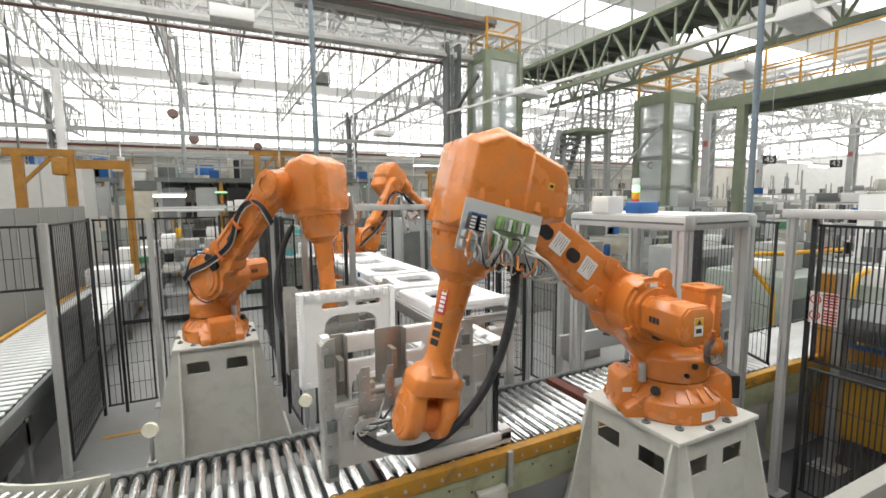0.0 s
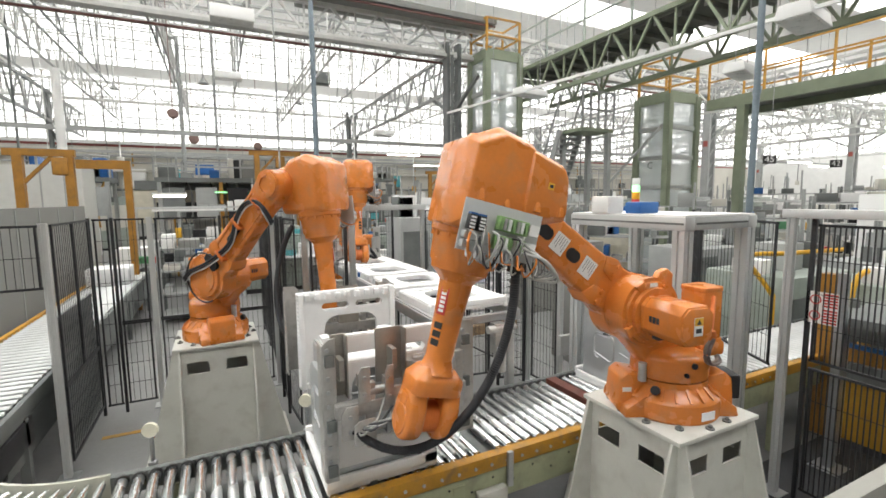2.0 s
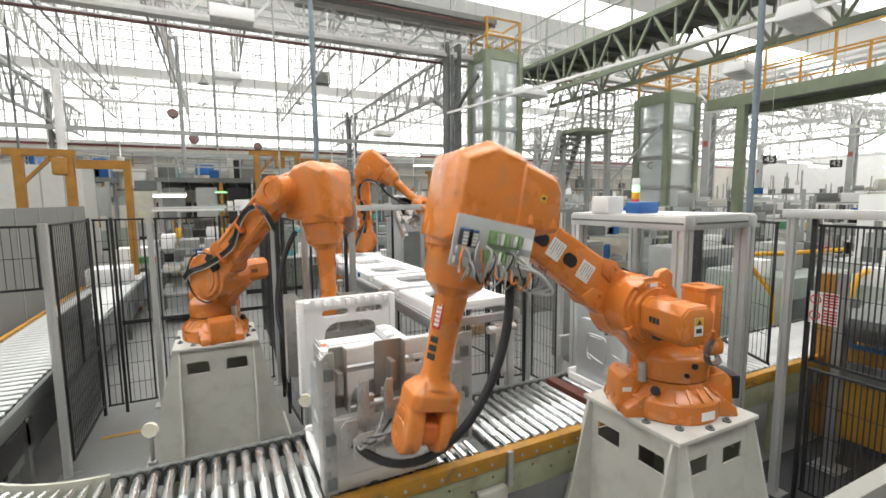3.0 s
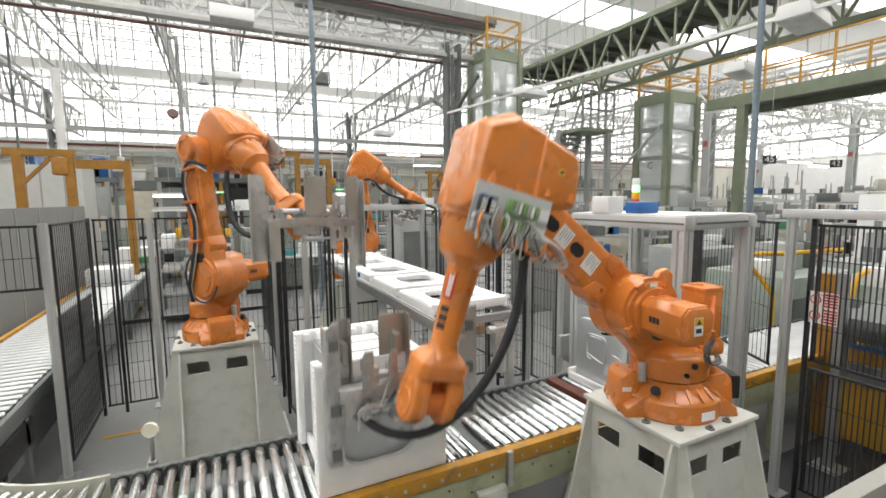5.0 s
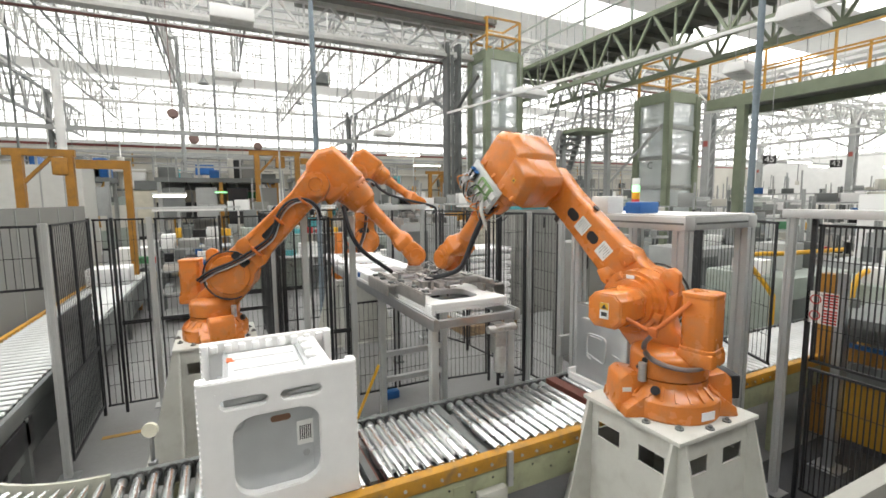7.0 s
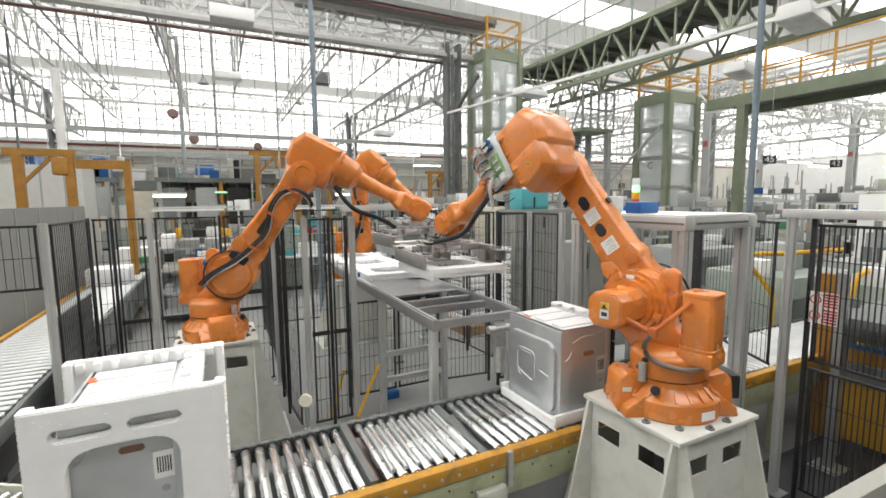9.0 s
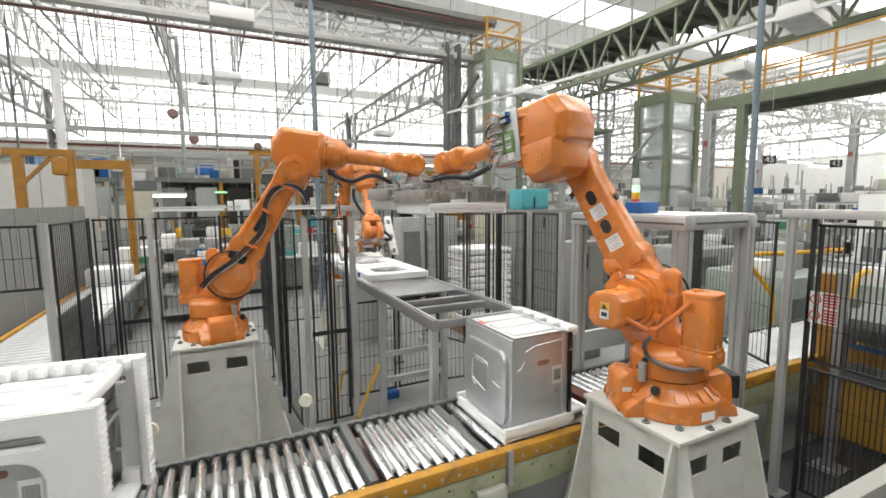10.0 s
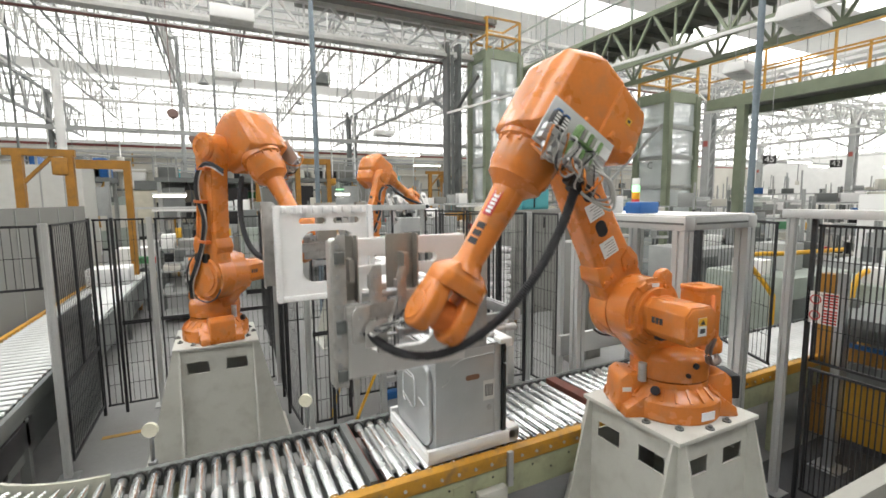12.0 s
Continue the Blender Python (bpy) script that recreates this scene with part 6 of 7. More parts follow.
# ---- shop floor behind ----
AMBER = mat("worn_amber_paint", (0.38, 0.18, 0.025), 0.55, vary=0.2, scale=5, dirt=(0.2, 0.12, 0.05), dirt_amount=0.5)


def yellow_gantry(x0, x1, y, h, label):
    g = thing("yellow_gantry", label, "gantry", None, "yellow gantries")
    for x in (x0, x1):
        box_part("post", (x - 0.07, y - 0.07, 0, x + 0.07, y + 0.07, h), AMBER, g)
    box_part("beam", (x0 - 0.2, y - 0.06, h, x1 + 0.1, y + 0.06, h + 0.13), AMBER, g)
    box_part("arm", (x1 + 0.1, y - 0.05, h - 0.22, x1 + 0.95, y + 0.05, h - 0.05), AMBER, g)
    box_part("arm_post", (x1 + 0.85, y - 0.06, 0, x1 + 0.97, y + 0.06, h - 0.05), AMBER, g)
    bm = bmesh.new()
    bm_bar(bm, (x0 + 0.05, y, h - 0.5), (x0 + 0.5, y, h), 0.06)
    part("brace", bm, AMBER, g)
    box_part("hoist", (x0 + 0.5, y - 0.12, h - 0.35, x0 + 0.75, y + 0.12, h - 0.02), AMBER, g, bevel=0.03)


yellow_gantry(-3.25, -2.50, 11.0, 3.08, "amber yellow jib gantry over the assembly area")
yellow_gantry(1.05, 2.15, 14.0, 3.5, "amber yellow jib gantry over the assembly area")
yellow_gantry(8.3, 8.9, 18.0, 3.3, "amber yellow jib gantry over the assembly area")
box_part("partition", (-2.50, 6.9, 0, -2.42, 11.4, 2.14), CLAD)
tagged(bpy.data.objects["partition"], "grey sheet partition beside the return conveyor", "partition")
for k in range(5):
    box_part("seam", (-2.415, 6.95 + k * 0.9, 0.02, -2.408, 6.98 + k * 0.9, 2.12), STEEL_GREY, bpy.data.objects["partition"])
box_part("sheet_cabin", (-4.4, 13.0, 0, -2.75, 14.2, 3.05), mat("pale_grey_sheet", (0.58, 0.58, 0.55), 0.6, vary=0.05), None)
tagged(bpy.data.objects["sheet_cabin"], "pale grey sheet metal cabin", "cabin")
for k in range(4):
    box_part("panel_seam", (-4.35 + k * 0.42, 12.985, 0.05, -4.32 + k * 0.42, 12.999, 3.0), STEEL_GREY, bpy.data.objects["sheet_cabin"])


def machine(x, y, w, d, h, body, accent, label, seed):
    rnd = random.Random(seed)
    m = thing("shop_machine", label, "machine", Matrix.Translation((x, y, 0)), "machines on the shop floor")
    box_part("body", (-w / 2, -d / 2, 0.1, w / 2, d / 2, h), body, m, bevel=0.02)
    box_part("plinth", (-w / 2 + 0.05, -d / 2 + 0.03, 0, w / 2 - 0.05, d / 2, 0.1), BLACK, m)
    nd = max(2, int(w / 0.6))
    for k in range(nd):
        a = -w / 2 + w * (k + 0.08) / nd
        b = -w / 2 + w * (k + 0.92) / nd
        z0 = rnd.uniform(0.2, 0.5) * h
        box_part("panel", (a, -d / 2 - 0.015, z0, b, -d / 2 - 0.002, h * rnd.uniform(0.75, 0.95)), rnd.choice((accent, body, STEEL_GREY, STEEL_DARK)), m)
    for k in range(nd + 1):
        a = rnd.uniform(-w / 2, w / 2 - 0.3)
        hh = rnd.uniform(0.12, 0.5)
        ww = rnd.uniform(0.15, 0.5)
        box_part("top_unit", (a, -0.2, h, a + ww, 0.2, h + hh), rnd.choice((accent, STEEL_GREY, WHITE, STEEL_DARK)), m, bevel=0.01)
    for k in range(3):
        a = rnd.uniform(-w / 2, w / 2)
        bm = bmesh.new()
        bm_bar(bm, (a, 0, h), (a + rnd.uniform(-0.1, 0.1), 0, h + rnd.uniform(0.5, 1.6)), 0.035)
        part("conduit", bm, STEEL_GREY, m)


_rnd = random.Random(11)
_pal = [CREAM, WHITE, STEEL_GREY, CLAD, mat("beige_enamel", (0.55, 0.52, 0.42), 0.5), mat("grey_green_enamel", (0.30, 0.34, 0.30), 0.5)]
_acc = [BLUE, YELLOW, TEAL, STEEL_DARK, CREAM, WHITE]
_names = {0: "cream", 1: "white", 2: "grey", 3: "grey", 4: "beige", 5: "grey-green"}
for row, y in enumerate((9.5, 12.0, 15.0, 18.5, 22.0, 26.0)):
    x = -16 + row
    while x < 34:
        w = _rnd.uniform(1.0, 2.6)
        if not (-2.7 < x + w / 2 < 3.6 and y < 11.5) and not (7.8 < x + w and x < 10.2 and 12.8 < y < 15.6) and not (11.2 < x + w and x < 13.6 and 8.3 < y < 10.8) and not (-2.9 < x + w and x < -0.6) and not (x + w > -4.8 and x < -2.2 and 12 < y < 15.4):
            i = _rnd.randrange(6)
            machine(x + w / 2, y, w, _rnd.uniform(0.7, 1.2), _rnd.uniform(1.1, 1.95 + 0.05 * y / 2), _pal[i], _rnd.choice(_acc), _names[i] + " enclosed workshop machine with panels and conduits", row * 100 + int(x * 3))
        x += w + _rnd.uniform(0.4, 1.4)
for row, (x, ys) in enumerate(((7.0, (2, 3.6)), (9.5, (0.5, 3, 6)), (17, (0, 2.5, 5, 8)), (22, (-1, 2, 5, 8)), (28, (-2, 1, 4, 7, 10)))):
    for y in ys:
        i = _rnd.randrange(6)
        i = (3, 5, 2)[i % 3] if x < 12 else i
        machine(x + _rnd.uniform(-0.5, 0.5), y, _rnd.uniform(1.0, 2.2), 1.1, _rnd.uniform(1.0, 1.75 if x > 12 else 1.35), _pal[i], _rnd.choice(_acc), _names[i] + " enclosed workshop machine with panels and conduits", 900 + int(x * 7 + y * 3))

# long machine with a platform and a lit tube
_m = thing("press_line", "long beige machine line with platform railing", "machine", Matrix.Translation((0, 16, 0)))
box_part("body", (-2.2, -0.5, 0, 1.3, 0.6, 2.55), _pal[4], _m, bevel=0.02)
box_part("dark_top", (-2.1, -0.52, 2.552, 1.2, 0.5, 2.82), STEEL_DARK, _m)
railing(_m, (-0.9, -0.55), (0.6, -0.55), 2.83, 0.55, 3, STEEL_GREY)
box_part("screen", (-0.55, -0.62, 3.0, -0.05, -0.57, 3.3), BLUE, _m, "small blue screen board", 0.01)
for x, y, z, ln in ((-1.1, 13.6, 2.38, 0.72), (7.5, 19, 4.2, 1.5), (10.0, 22, 4.0, 1.5), (4.2, 17, 2.45, 0.5), (21.6, 10.4, 3.6, 1.6), (26, 9, 3.4, 1.6), (30, 8, 3.4, 1.6), (24, 6, 3.3, 1.4), (20, 9, 3.3, 1.2), (8.2, 18.5, 4.7, 1.3)):
    f = thing("tube_lamp", "lit white fluorescent tube lamp", "lamp", Matrix.Translation((x, y, z)), "lit tube lamps")
    box_part("tube", (-ln / 2, -0.05, -0.05, ln / 2, 0.05, 0.0), TUBE, f)
    box_part("holder", (-ln / 2 - 0.03, -0.07, 0.002, ln / 2 + 0.03, 0.07, 0.06), WHITE, f)
    bm = bmesh.new()
    bm_cyl(bm, (0, 0, 0.06), (0, 0, ROOF - z), 0.006, n=6)
    part("hanger", bm, STEEL_GREY, f)

# teal cabinet and white cabinet by the portal
for nm, dims, mt, lb in (("teal_cabinet", (5.05, 6.9, 2.0, 5.68, 7.3, 2.38), TEAL, "teal sheet metal housing on a grey machine"), ("sheet_metal_machine", (4.9, 6.9, 0, 6.3, 7.5, 1.998), CLAD, "grey sheet metal machine base"), ("grey_cabinet", (4.12, 4.5, 0, 4.66, 4.9, 1.62), CLAD, "grey painted electrical cabinet beside the cell"), ("white_enclosure", (8.9, 2.6, 0, 10.2, 3.45, 2.22), WHITE, "white sheet metal machine enclosure")):
    c = thing(nm, lb, "cabinet")
    box_part("body", dims, mt, c, bevel=0.01)
    x0, y0, z0, x1, y1, z1 = dims
    box_part("door", (x0 + 0.04, y0 - 0.012, z0 + 0.05, (x0 + x1) / 2 - 0.01, y0 - 0.002, z1 - 0.05), mt, c)
    box_part("door", ((x0 + x1) / 2 + 0.01, y0 - 0.012, z0 + 0.05, x1 - 0.04, y0 - 0.002, z1 - 0.05), mt, c)
    box_part("handle", ((x0 + x1) / 2 - 0.05, y0 - 0.03, z1 - 0.35, (x0 + x1) / 2 - 0.03, y0 - 0.012, z1 - 0.15), BLACK, c)

# foam stack behind the table
_f = thing("foam_stack", "stack of white foam panels on a pallet", "packaging", Matrix.Translation((3.95, 6.6, 0)))
for k in range(11):
    box_part("foam_sheet", (-0.42 + 0.01 * (k % 3), -0.35, 0.16 + k * 0.115, 0.42 - 0.012 * (k % 2), 0.35, 0.16 + k * 0.115 + 0.09), FOAM, _f, bevel=0.012)
box_part("pallet", (-0.5, -0.42, 0, 0.5, 0.42, 0.15), mat("pallet_wood", (0.35, 0.24, 0.14), 0.8), _f)


# ---- beside the packing line on the far right ----
def yellow_rail(pts, label):
    bm = bmesh.new()
    bm_tube(bm, curve_pts(pts, 30), 0.028, 10)
    tagged(part("guard_rail", bm, YELLOW_CLEAN), label, "railing", "yellow guard rails")


yellow_rail([(5.66, 3.2, 0.0), (5.66, 3.2, 0.8), (5.68, 3.2, 1.4), (5.76, 3.2, 1.5), (6.17, 3.04, 1.51), (7.2, 2.9, 1.51)], "bent yellow tubular guard rail")
yellow_rail([(5.72, 3.2, 1.38), (5.98, 3.08, 1.02), (6.0, 3.07, 0.9), (6.0, 3.07, 0.0)], "bent yellow tubular guard rail")
yellow_rail([(5.7, 2.2, 0.0), (5.7, 2.2, 0.8), (5.74, 2.2, 1.29), (5.89, 2.15, 1.44), (6.2, 2.06, 1.40), (6.5, 1.95, 1.1), (6.6, 1.9, 0.0)], "bent yellow tubular guard rail")
_p = thing("amber_guard", "amber yellow sheet guard on a steel stand", "guard")
box_part("sheet", (4.90, -1.2, 0.04, 4.93, 1.92, 0.60), mat("amber_sheet", (0.50, 0.27, 0.025), 0.5, vary=0.1), _p)
box_part("top_bar", (4.86, -1.2, 0.602, 4.94, 1.95, 0.75), STEEL_DARK, _p)
box_part("upper_sheet", (4.90, -1.2, 0.752, 4.93, 1.90, 0.87), AMBER, _p)
box_part("blue_strip", (4.895, -1.2, 0.872, 4.935, 1.90, 0.91), BLUE, _p)
box_part("upper_bar", (4.86, -1.2, 0.95, 4.94, 1.95, 1.12), STEEL_DARK, _p)
for _y in (-0.6, 1.86):
    box_part("back_post", (4.942, _y, 0, 5.0, _y + 0.06, 1.3), STEEL_DARK, _p)
box_part("amber_column", (4.88, 2.0, 0, 5.0, 2.12, 1.5), AMBER, _p)
box_part("stand", (4.30, 1.69, 0.012, 4.36, 1.75, 1.6), ZINC, _p)
box_part("stand_foot", (4.22, 1.62, 0, 4.44, 1.82, 0.012), ZINC, _p)
box_part("sheet_leg", (4.895, 1.2, 0, 4.935, 1.26, 0.04), ZINC, _p)
_g = thing("grey_bench", "dark steel bench with blue trim", "bench")
box_part("top", (4.5, 0.7, 1.15, 5.6, 1.9, 1.22), STEEL_DARK, _g)
box_part("rail", (4.48, 0.68, 1.02, 5.6, 0.72, 1.12), BLUE, _g)
for x in (4.6, 5.5):
    for y in (0.8, 1.8):
        box_part("leg", (x - 0.03, y - 0.03, 0, x + 0.03, y + 0.03, 1.15), ZINC, _g)
# thin near-black strip laid over the floor inside the guard
box_part("dark_floor_strip", (2.95, -3.5, 0.0, 9.5, 2.0, 0.006), DARKFLOOR)
tagged(bpy.data.objects["dark_floor_strip"], "near-black floor strip inside the guard", "floor mat")
# safety sign on the fence
_s = thing("safety_sign", "white safety sign with red pictograms and bars", "sign", Matrix.Translation((3.645, 1.555, 1.44)))
box_part("board", (-0.004, -0.09, -0.11, 0.0, 0.09, 0.11), LABEL, _s)
for k in range(2):
    zc = 0.055 - 0.11 * k
    bm = bmesh.new()
    bm_tube(bm, [(-0.006, -0.05 + 0.03 * math.cos(a * 0.5236) + 0.09, zc + 0.03 * math.sin(a * 0.5236)) for a in range(13)], 0.004, 6)
    part("pictogram_ring", bm, RED, _s)
    for j in range(5):
        box_part("print_bar", (-0.0055, -0.085, zc - 0.045 + j * 0.02, -0.0042, 0.0 - 0.006 * (j % 2), zc - 0.033 + j * 0.02), RED, _s)
# pale rail close to the viewer
bm = bmesh.new()
bm_bar(bm, (1.20, 0.635, 1.245), (1.80, 0.40, 1.57), 0.045, 0.04)
tagged(part("platform_rail", bm, mat("dull_grey_paint", (0.30, 0.295, 0.265), 0.6, vary=0.08)), "dull grey platform rail beside the viewing platform", "railing")
bm = bmesh.new()
bm_cyl(bm, (1.62, 0.45, 0), (1.62, 0.45, 1.49), 0.02, n=10)
tagged(part("rail_support", bm, STEEL_GREY), "grey rail support post", "post")
# blue bins and floor marks
for x, y in ((1.62, 4.62),):
    bm = bmesh.new()
    bm_box(bm, x - 0.08, y - 0.06, 0.0, x + 0.08, y + 0.06, 0.09, 0.015)
    tagged(part("blue_bin", bm, BLUE), "blue plastic bin on the floor", "bin", "blue bins")
box_part("floor_mark", (-1.1, 5.0, 0.0, -0.5, 5.06, 0.004), YELLOW)
tagged(bpy.data.objects["floor_mark"], "worn yellow line painted on the floor", "floor marking")
for k, (a, b) in enumerate((((1.02, 4.05, 0.02), (1.30, 4.05, 0.62)), ((0.90, 4.4, 0.02), (1.05, 4.4, 0.5)))):
    bm = bmesh.new()
    bm_cyl(bm, a, b, 0.014, n=10)
    tagged(part("yellow_strut", bm, YELLOW_CLEAN), "thin slanted yellow steel strut by the table", "strut", "yellow struts")

# ---- shell that closes the hall ----
for nm, d in (("wall_south", (-40, -25.3, 0, 70, -25, ROOF)), ("wall_west", (-40.3, -25, 0, -40, 40, ROOF))):
    tagged(box_part(nm, d, CREAM), "plain cream factory wall", "wall", kind="structure")
_w = thing("wall_east", "pale factory wall with a band of windows", "wall", Matrix.Translation((52, 0, 0)), kind="structure")
box_part("wall_panel", (0, -25, 0, 0.3, 31, 6.0), WHITE, _w)
bm = bmesh.new()
for k in range(66):
    bm_bar(bm, (0.1, -24 + k * 0.85, 6.0), (0.1, -24 + k * 0.85, ROOF), 0.07)
for z in (7, 8, 9, 10, 11):
    bm_bar(bm, (0.1, -25, z), (0.1, 31, z), 0.08)
part("glazing_bars", bm, WHITE, _w, smooth=0)
tagged(box_part("backdrop_east", (53.5, -30, 4, 53.6, 38, 16), DAY), "white overcast sky outside the windows", "sky", kind="structure")

# ---- clutter of the shop floor: drops, trays, stacked parts ----
_rnd = random.Random(23)
for k in range(26):
    x, y = _rnd.choice((_rnd.uniform(-9, 9), _rnd.uniform(9, 32))), _rnd.choice((_rnd.uniform(14, 18.4), _rnd.uniform(21.6, 28)))
    z = _rnd.uniform(2.4, 3.6)
    d = thing("power_drop", "thin hanging power drop with a grey socket box", "cable", Matrix.Translation((x, y, 0)), "hanging power drops")
    bm = bmesh.new()
    bm_cyl(bm, (0, 0, z), (0, 0, ROOF), _rnd.choice((0.012, 0.02, 0.03)), n=6)
    part("drop_pipe", bm, _rnd.choice((STEEL_GREY, STEEL_DARK, WHITE)), d)
    box_part("socket_box", (-0.09, -0.07, z - 0.22, 0.09, 0.07, z), _rnd.choice((STEEL_GREY, STEEL_DARK, CREAM, YELLOW)), d, bevel=0.01)
for y, z, mt in ((14.6, 4.05, STEEL_GREY), (23.5, 4.3, STEEL_GREY), (27.5, 3.9, CREAM)):
    t = thing("cable_tray", "long grey cable tray hung from the roof", "cable tray", None, "cable trays")
    for s in (-0.15, 0.15):
        box_part("side_rail", (-20, y + s - 0.015, z, 34, y + s + 0.015, z + 0.09), mt, t)
    for k in range(28):
        box_part("rung", (-19.9 + k * 2.0, y - 0.135, z + 0.02, -19.86 + k * 2.0, y + 0.135, z + 0.04), mt, t)
    for k in range(12):
        bm = bmesh.new()
        bm_cyl(bm, (-19 + k * 4.6, y, z + 0.03), (-19 + k * 4.6, y, ROOF), 0.012, n=6)
        part("hanger", bm, mt, t)


def storage_rack(x, y, w, h, turn, seed):
    rnd = random.Random(seed)
    r = thing("storage_rack", "steel rack filled with boxes and parts", "rack", pose(x, y, 0, 0, 0, turn), "storage racks")
    for a in (-w / 2, w / 2):
        for b in (-0.3, 0.3):
            box_part("upright", (a - 0.03, b - 0.03, 0, a + 0.03, b + 0.03, h), rnd.choice((STEEL_DARK, STEEL_GREY)), r)
    n = 4
    for k in range(n):
        z = 0.15 + k * (h - 0.3) / (n - 1)
        box_part("shelf", (-w / 2, -0.3, z, w / 2, 0.3, z + 0.03), STEEL_GREY, r)
        a = -w / 2 + 0.05
        while a < w / 2 - 0.3 and z < h - 0.05:
            b = rnd.uniform(0.12, 0.4)
            if rnd.random() < 0.8:
                box_part("stored_box", (a, -0.27, z + 0.031, a + b, rnd.uniform(0.0, 0.25), z + 0.031 + rnd.uniform(0.08, 0.34)), rnd.choice((CREAM, STEEL_DARK, CLAD, BLUE, WHITE, STEEL_GREY, STEEL_GREY)), r, bevel=0.008)
            a += b + rnd.uniform(0.03, 0.12)


for k, (x, y, w, h, turn) in enumerate(((6.6, 8.4, 1.6, 1.9, -20), (8.6, 7.6, 1.8, 2.0, -50), (10.6, 7.4, 1.6, 2.1, -60), (11.6, 4.2, 2.0, 2.2, -60), (14.5, 7.6, 2.2, 2.4, -60), (15.5, 3.4, 2.2, 2.4, -60), (19.0, 6.6, 2.4, 2.5, -60), (-4.2, 10.2, 1.5, 1.9, 10), (0.2, 13.4, 2.2, 2.1, 0), (3.2, 12.6, 2.0, 2.2, -10), (5.4, 11.2, 1.8, 2.2, -15), (-0.4, 9.6, 1.2, 1.5, 0), (8.0, 1.4, 1.6, 1.7, -65))):
    storage_rack(x, y, w, h, turn, 60 + k)

# fittings on the long machine line
for k in range(7):
    a = -2.1 + k * 0.48
    box_part("panel", (a, -0.518, 0.5 + 0.1 * (k % 3), a + 0.42, -0.502, 1.6 + 0.25 * (k % 2)), (STEEL_GREY, CREAM, STEEL_DARK, CLAD)[k % 4], _m)
    box_part("upright", (a + 0.43, -0.56, 0, a + 0.47, -0.502, 2.5), YELLOW if k % 3 == 1 else STEEL_GREY, _m)
box_part("dark_opening", (-1.6, -0.53, 1.75, -0.2, -0.503, 2.2), BLACK, _m)
box_part("green_screen", (0.75, -0.535, 2.3, 1.2, -0.525, 2.5), mat("green_display", (0.05, 0.25, 0.10), 0.3), _m)
box_part("dark_machine", (6.3, -0.6, 0, 7.3, 1.7, 1.45), STEEL_DARK, None, "", 0.02)
tagged(bpy.data.objects["dark_machine"], "dark grey enclosed machine behind the guard fence", "machine")
for k in range(4):
    box_part("door_panel", (6.285, -0.5 + k * 0.54, 0.25, 6.298, -0.02 + k * 0.54, 1.3), (BLACK, STEEL_DARK, CLAD, BLACK)[k], bpy.data.objects["dark_machine"])


# ---- benches and wall fittings of the shop floor ----
PARTS = [BLUE, RED, YELLOW_CLEAN, WHITE, WHITE, STEEL_GREY, STEEL_DARK, TEAL, CREAM, ZINC, mat("green_tray", (0.10, 0.28, 0.14), 0.5), mat("brown_carton", (0.42, 0.30, 0.18), 0.8), BLACK]


def workbench(x, y, w, turn, seed):
    rnd = random.Random(seed)
    b = thing("workbench", "steel workbench with bins, parts and a lamp frame", "workbench", pose(x, y, 0, 0, 0, turn), "assembly benches")
    box_part("top", (-w / 2, -0.35, 0.86, w / 2, 0.35, 0.91), rnd.choice((WHITE, STEEL_GREY, CREAM)), b, bevel=0.006)
    for a in (-w / 2 + 0.05, w / 2 - 0.05):
        for c in (-0.3, 0.3):
            box_part("leg", (a - 0.025, c - 0.025, 0, a + 0.025, c + 0.025, 0.858), ALU, b)
        box_part("upright", (a - 0.02, 0.28, 0.912, a + 0.02, 0.32, 2.05), ALU, b)
    box_part("cross_rail", (-w / 2, 0.28, 2.052, w / 2, 0.32, 2.10), ALU, b)
    box_part("shelf", (-w / 2 + 0.08, 0.10, 1.38, w / 2 - 0.08, 0.34, 1.40), ALU, b)
    for z, y0, top in ((0.912, -0.28, 0.30), (1.402, 0.12, 0.24)):
        a = -w / 2 + 0.1
        while a < w / 2 - 0.25:
            ww, hh = rnd.uniform(0.08, 0.26), rnd.uniform(0.06, top)
            if rnd.random() < 0.85:
                bm = bmesh.new()
                bm_prism(bm, [(0, 0), (0.18, 0), (0.20, hh), (-0.02, hh)], "x", 0, ww, 0.006)
                part("parts_bin", bm, rnd.choice(PARTS), b, m=Matrix.Translation((a, y0, z)))
            a += ww + rnd.uniform(0.02, 0.10)
    box_part("panel_lamp", (-w / 3, 0.15, 2.0, w / 3, 0.27, 2.045), WHITE, b)
    if rnd.random() < 0.6:
        box_part("monitor", (-0.05, 0.20, 1.55, 0.30, 0.24, 1.80), BLACK, b, "black monitor", 0.008)
        box_part("screen", (-0.03, 0.195, 1.57, 0.28, 0.199, 1.78), rnd.choice((BLUE, TEAL, STEEL_GREY)), b)


_rnd = random.Random(77)
for k, (x, y, turn) in enumerate(((12.6, 5.4, -62), (13.4, 2.6, -62), (16.6, 5.8, -60), (17.8, 2.0, -62), (19.5, 4.2, -60), (20.8, 7.6, -58), (21.5, 0.6, -64), (24.0, 3.6, -60), (25.5, 6.4, -58), (14.6, 10.2, -55), (17.2, 9.6, -55), (10.0, 10.9, -40), (11.0, 13.6, -35), (6.3, 10.2, -25), (4.2, 10.4, -15), (-0.6, 11.6, 0), (2.0, 11.4, -5), (-3.6, 9.2, 15), (4.6, 14.6, -10), (8.0, 16.4, -20))):
    workbench(x, y, _rnd.uniform(1.5, 2.3), turn, 300 + k)


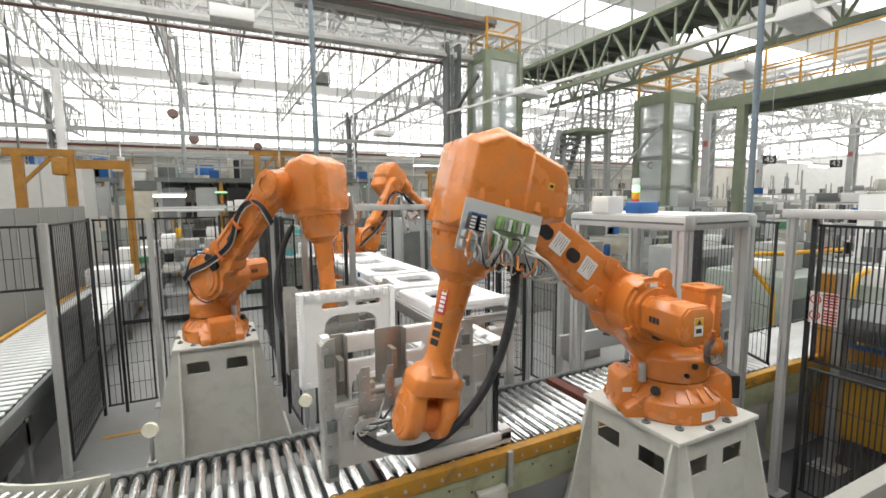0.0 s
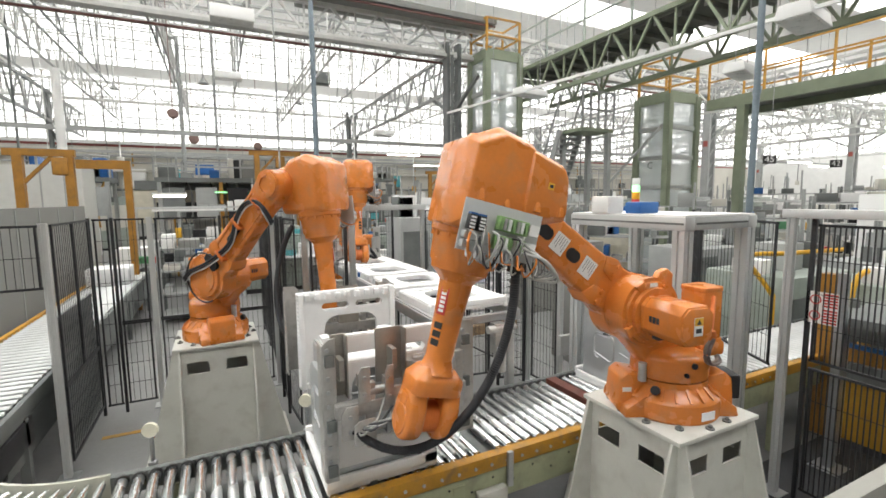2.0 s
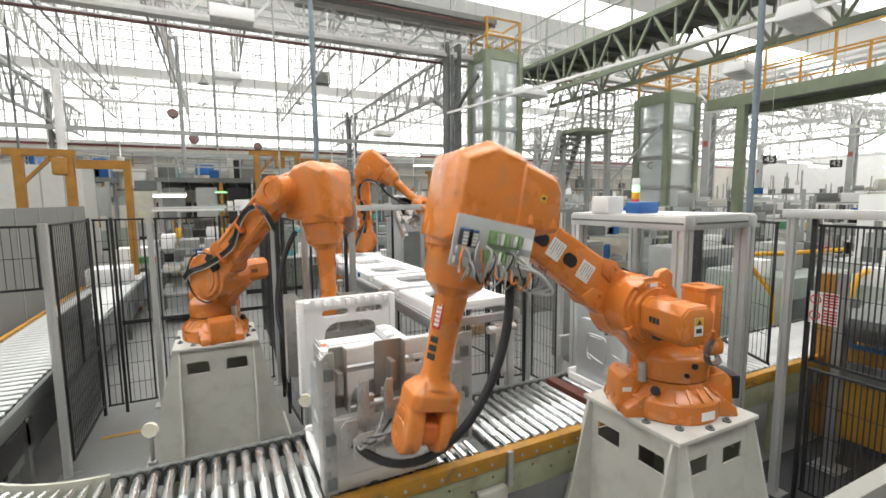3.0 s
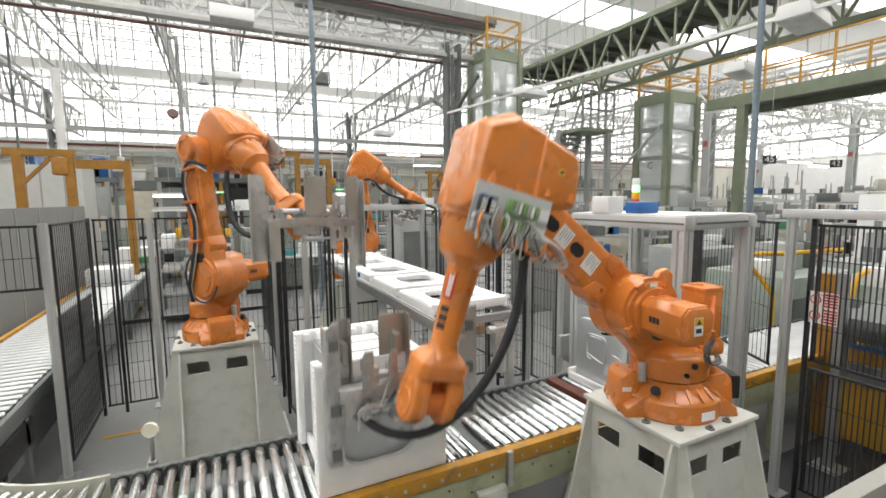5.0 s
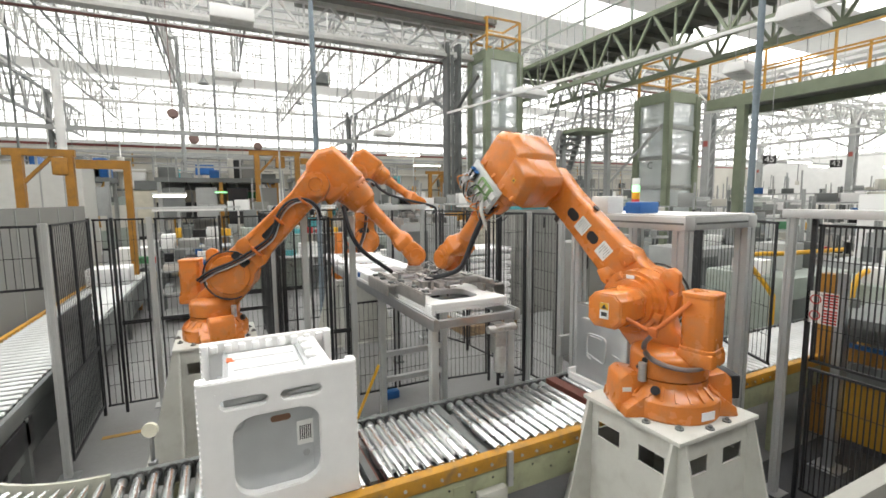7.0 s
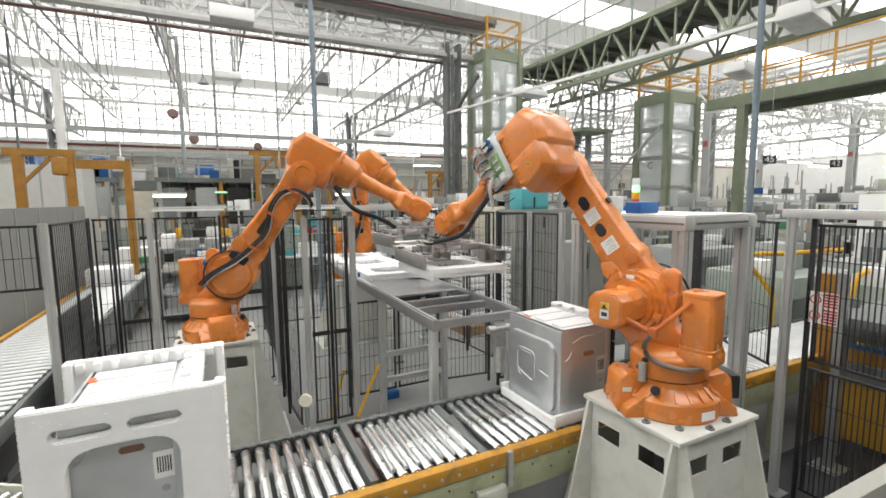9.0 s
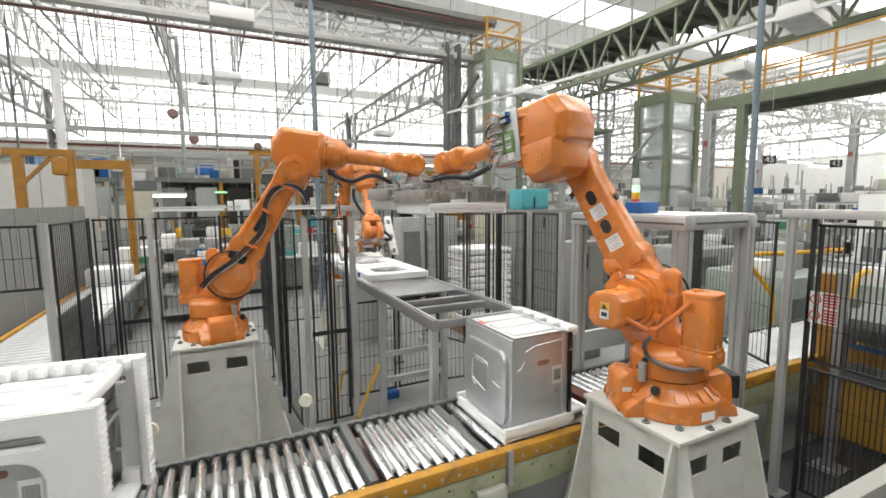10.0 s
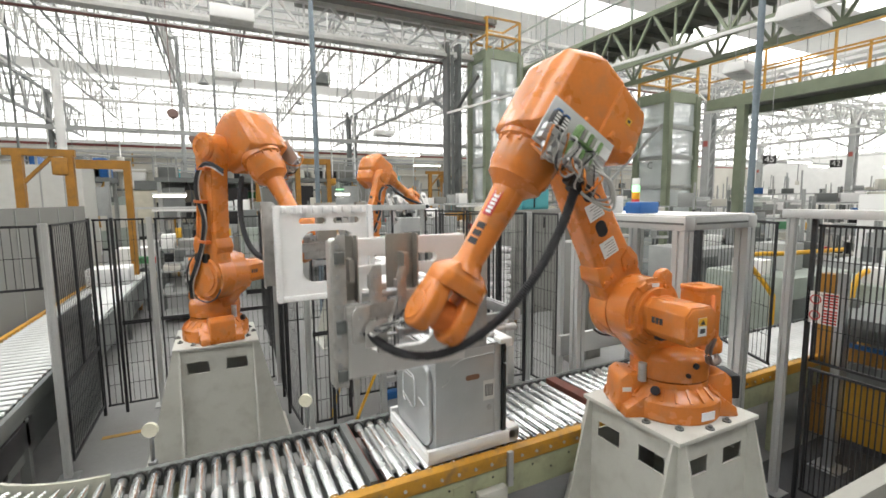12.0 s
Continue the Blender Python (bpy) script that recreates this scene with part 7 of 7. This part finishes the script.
def wall_run():
    w = thing("wall_pipes", "grey pipes, trunking and switch boxes along the wall", "pipes", Matrix.Translation((0, 29.9, 0)))
    for z, rr, mt in ((4.7, 0.07, STEEL_GREY), (4.35, 0.05, ZINC), (3.9, 0.09, CREAM), (2.9, 0.06, STEEL_DARK)):
        bm = bmesh.new()
        bm_cyl(bm, (-25, -0.15, z), (36, -0.15, z), rr, n=10)
        part("pipe", bm, mt, w)
    rnd = random.Random(8)
    for k in range(34):
        x = -22 + k * 1.65 + rnd.uniform(-0.4, 0.4)
        hh = rnd.uniform(0.4, 1.3)
        box_part("switch_box", (x, -0.22, 3.1, x + rnd.uniform(0.3, 1.0), -0.02, 3.1 + hh), rnd.choice((STEEL_GREY, CLAD, WHITE, STEEL_DARK, TEAL, CREAM)), w, bevel=0.01)
        bm = bmesh.new()
        bm_cyl(bm, (x + 0.1, -0.12, 0.3), (x + 0.1, -0.12, 5.0), 0.035, n=8)
        part("riser", bm, rnd.choice((STEEL_GREY, STEEL_DARK, YELLOW)), w)


wall_run()


def overhead_machine(x, y, z, w, label, seed):
    """Machine platform on posts with rails, boxes and lamps."""
    rnd = random.Random(seed)
    m = thing("machine_platform", label, "machine", Matrix.Translation((x, y, 0)), "machine platforms")
    box_part("deck", (-w / 2, -0.6, z, w / 2, 0.6, z + 0.12), STEEL_DARK, m)
    for a in (-w / 2 + 0.1, 0, w / 2 - 0.1):
        for c in (-0.52, 0.52):
            box_part("post", (a - 0.05, c - 0.05, 0, a + 0.05, c + 0.05, z), rnd.choice((STEEL_GREY, AMBER)), m)
    railing(m, (-w / 2, -0.58), (w / 2, -0.58), z + 0.12, 0.6, 6, STEEL_GREY)
    for k in range(7):
        a = rnd.uniform(-w / 2, w / 2 - 0.4)
        box_part("unit", (a, -0.4, z + 0.121, a + rnd.uniform(0.15, 0.5), 0.4, z + rnd.uniform(0.25, 0.75)), rnd.choice((STEEL_DARK, STEEL_GREY, CLAD, BLUE, BLACK, CREAM)), m, bevel=0.01)
    for k in range(9):
        a = rnd.uniform(-w / 2, w / 2)
        bm = bmesh.new()
        bm_tube(bm, curve_pts([(a, -0.3, z), (a + rnd.uniform(-0.2, 0.2), -0.45, z - 0.6), (a + rnd.uniform(-0.4, 0.4), -0.35, z - 1.3)], 10), rnd.choice((0.012, 0.02, 0.03)), 6)
        part("cable_drop", bm, rnd.choice((BLACK, STEEL_GREY, YELLOW)), m)
    for k in range(4):
        a = -w / 2 + (k + 0.2) * w / 4
        box_part("front_panel", (a, -0.62, z - rnd.uniform(0.7, 1.4), a + w / 6, -0.60, z - 0.15), rnd.choice((STEEL_DARK, CLAD, STEEL_GREY, BLACK)), m)
    bm = bmesh.new()
    bm_box(bm, -0.16, -0.64, z - 0.30, 0.16, -0.622, z - 0.265)
    part("signal_strip", bm, LAMP_GREEN, m, "lit green signal strip")


overhead_machine(0.1, 15.0, 2.75, 3.2, "dark machine platform with rails, boxes and cable drops", 1)
overhead_machine(4.1, 17.6, 2.9, 3.4, "dark machine platform with rails, boxes and cable drops", 2)
overhead_machine(-3.9, 16.4, 2.8, 2.4, "dark machine platform with rails, boxes and cable drops", 3)
overhead_machine(6.2, 21.0, 3.1, 3.0, "dark machine platform with rails, boxes and cable drops", 4)


def oven_pose(track, turn, t):
    """Where an oven stands: along the line, then round the curve."""
    if turn and t > turn[0][0]:
        a = radians(glide(turn, t))
        c, r = Vector((-0.60, 3.67, ROLL)), 3.67 - OVEN_Y
        p = c + Vector((-r * math.sin(a), -r * math.cos(a), 0))
        return Matrix.Translation(p) @ Matrix.Rotation(-a, 4, "Z") @ Matrix.Translation((-0.2735, 0, 0))
    return Matrix.Translation((glide(track, t), OVEN_Y, ROLL))


def held(base, keys, face, t):
    """Pose of a panel in a gripper."""
    g = Matrix.Translation((*base, PED_Z)) @ robot_state(keys, t, face)[5]
    # gripper x runs out of the hand; the panel's y does
    return g @ Matrix.Translation((0.335, 0.03, -0.02)) @ rot("Z", -90)


def ease_pose(m0, m1, u):
    u = u * u * (3 - 2 * u)
    q = m0.to_quaternion().slerp(m1.to_quaternion(), u)
    m = q.to_matrix().to_4x4()
    m.translation = m0.translation.lerp(m1.translation, u)
    return m


def motions():
    move_robot(ROB_A, KEYS_A, HOSE_A, 1)
    move_robot(ROB_B, KEYS_B, HOSE_B, -1)
    move_robot(ROB_C, KEYS_C, HOSE_B, 1)
    tenths = [k / 10 for k in range(121)]
    o1 = {t: oven_pose(OVEN_1_X, TURN_1, t) for t in tenths}
    walk(OVEN_1, [(t, o1[t]) for t in tenths])
    walk(OVEN_2, [(t, oven_pose(OVEN_2_X, None, t)) for t in tenths])
    # panels of the first oven: in the grippers, then on the oven
    on_a = Matrix.Translation((0.2735, -0.325, 0.342))
    on_b = Matrix.Translation((0.2735, 0.325, 0.342)) @ rot("Z", 180)
    for panel, base, keys, face, on in ((PANEL[0], BASE_A, KEYS_A, 1, on_a), (PANEL[1], BASE_B, KEYS_B, -1, on_b)):
        rows = []
        for t in tenths:
            if t <= 3.2:
                m = held(base, keys, face, t)
            elif t < 3.8:
                m = ease_pose(held(base, keys, face, 3.2), o1[t] @ on, (t - 3.2) / 0.6)
            else:
                m = o1[t] @ on
            rows.append((t, m))
        walk(panel, rows)
    # panels lifted off the table
    for panel, base, keys, face, y in ((PANEL[2], BASE_A, KEYS_A, 1, 3.36), (PANEL[3], BASE_B, KEYS_B, -1, 4.14)):
        lying = pose(1.735, y, 1.41, -90) if face > 0 else pose(1.735, y, 1.41, -90, 0, 180)
        rows = []
        for t in tenths:
            if t < 7.2:
                m = lying
            elif t < 8.0:
                m = ease_pose(lying, held(base, keys, face, 8.0), (t - 7.2) / 0.8)
            else:
                m = held(base, keys, face, t)
            rows.append((t, m))
        walk(panel, rows)
    # the next panels slide up the table
    for k, (y0, y1, y2) in enumerate(((4.92, 4.92, 4.35), (5.66, 5.66, 5.06), (6.4, 6.4, 5.78))):
        rows = [(0.0, pose(1.735, y0, 1.41, -90)), (10.2, pose(1.735, y1, 1.41, -90)), (11.2, pose(1.735, y2, 1.41, -90)), (12.0, pose(1.735, y2, 1.41, -90))]
        walk(PANEL[4 + k], rows)


motions()
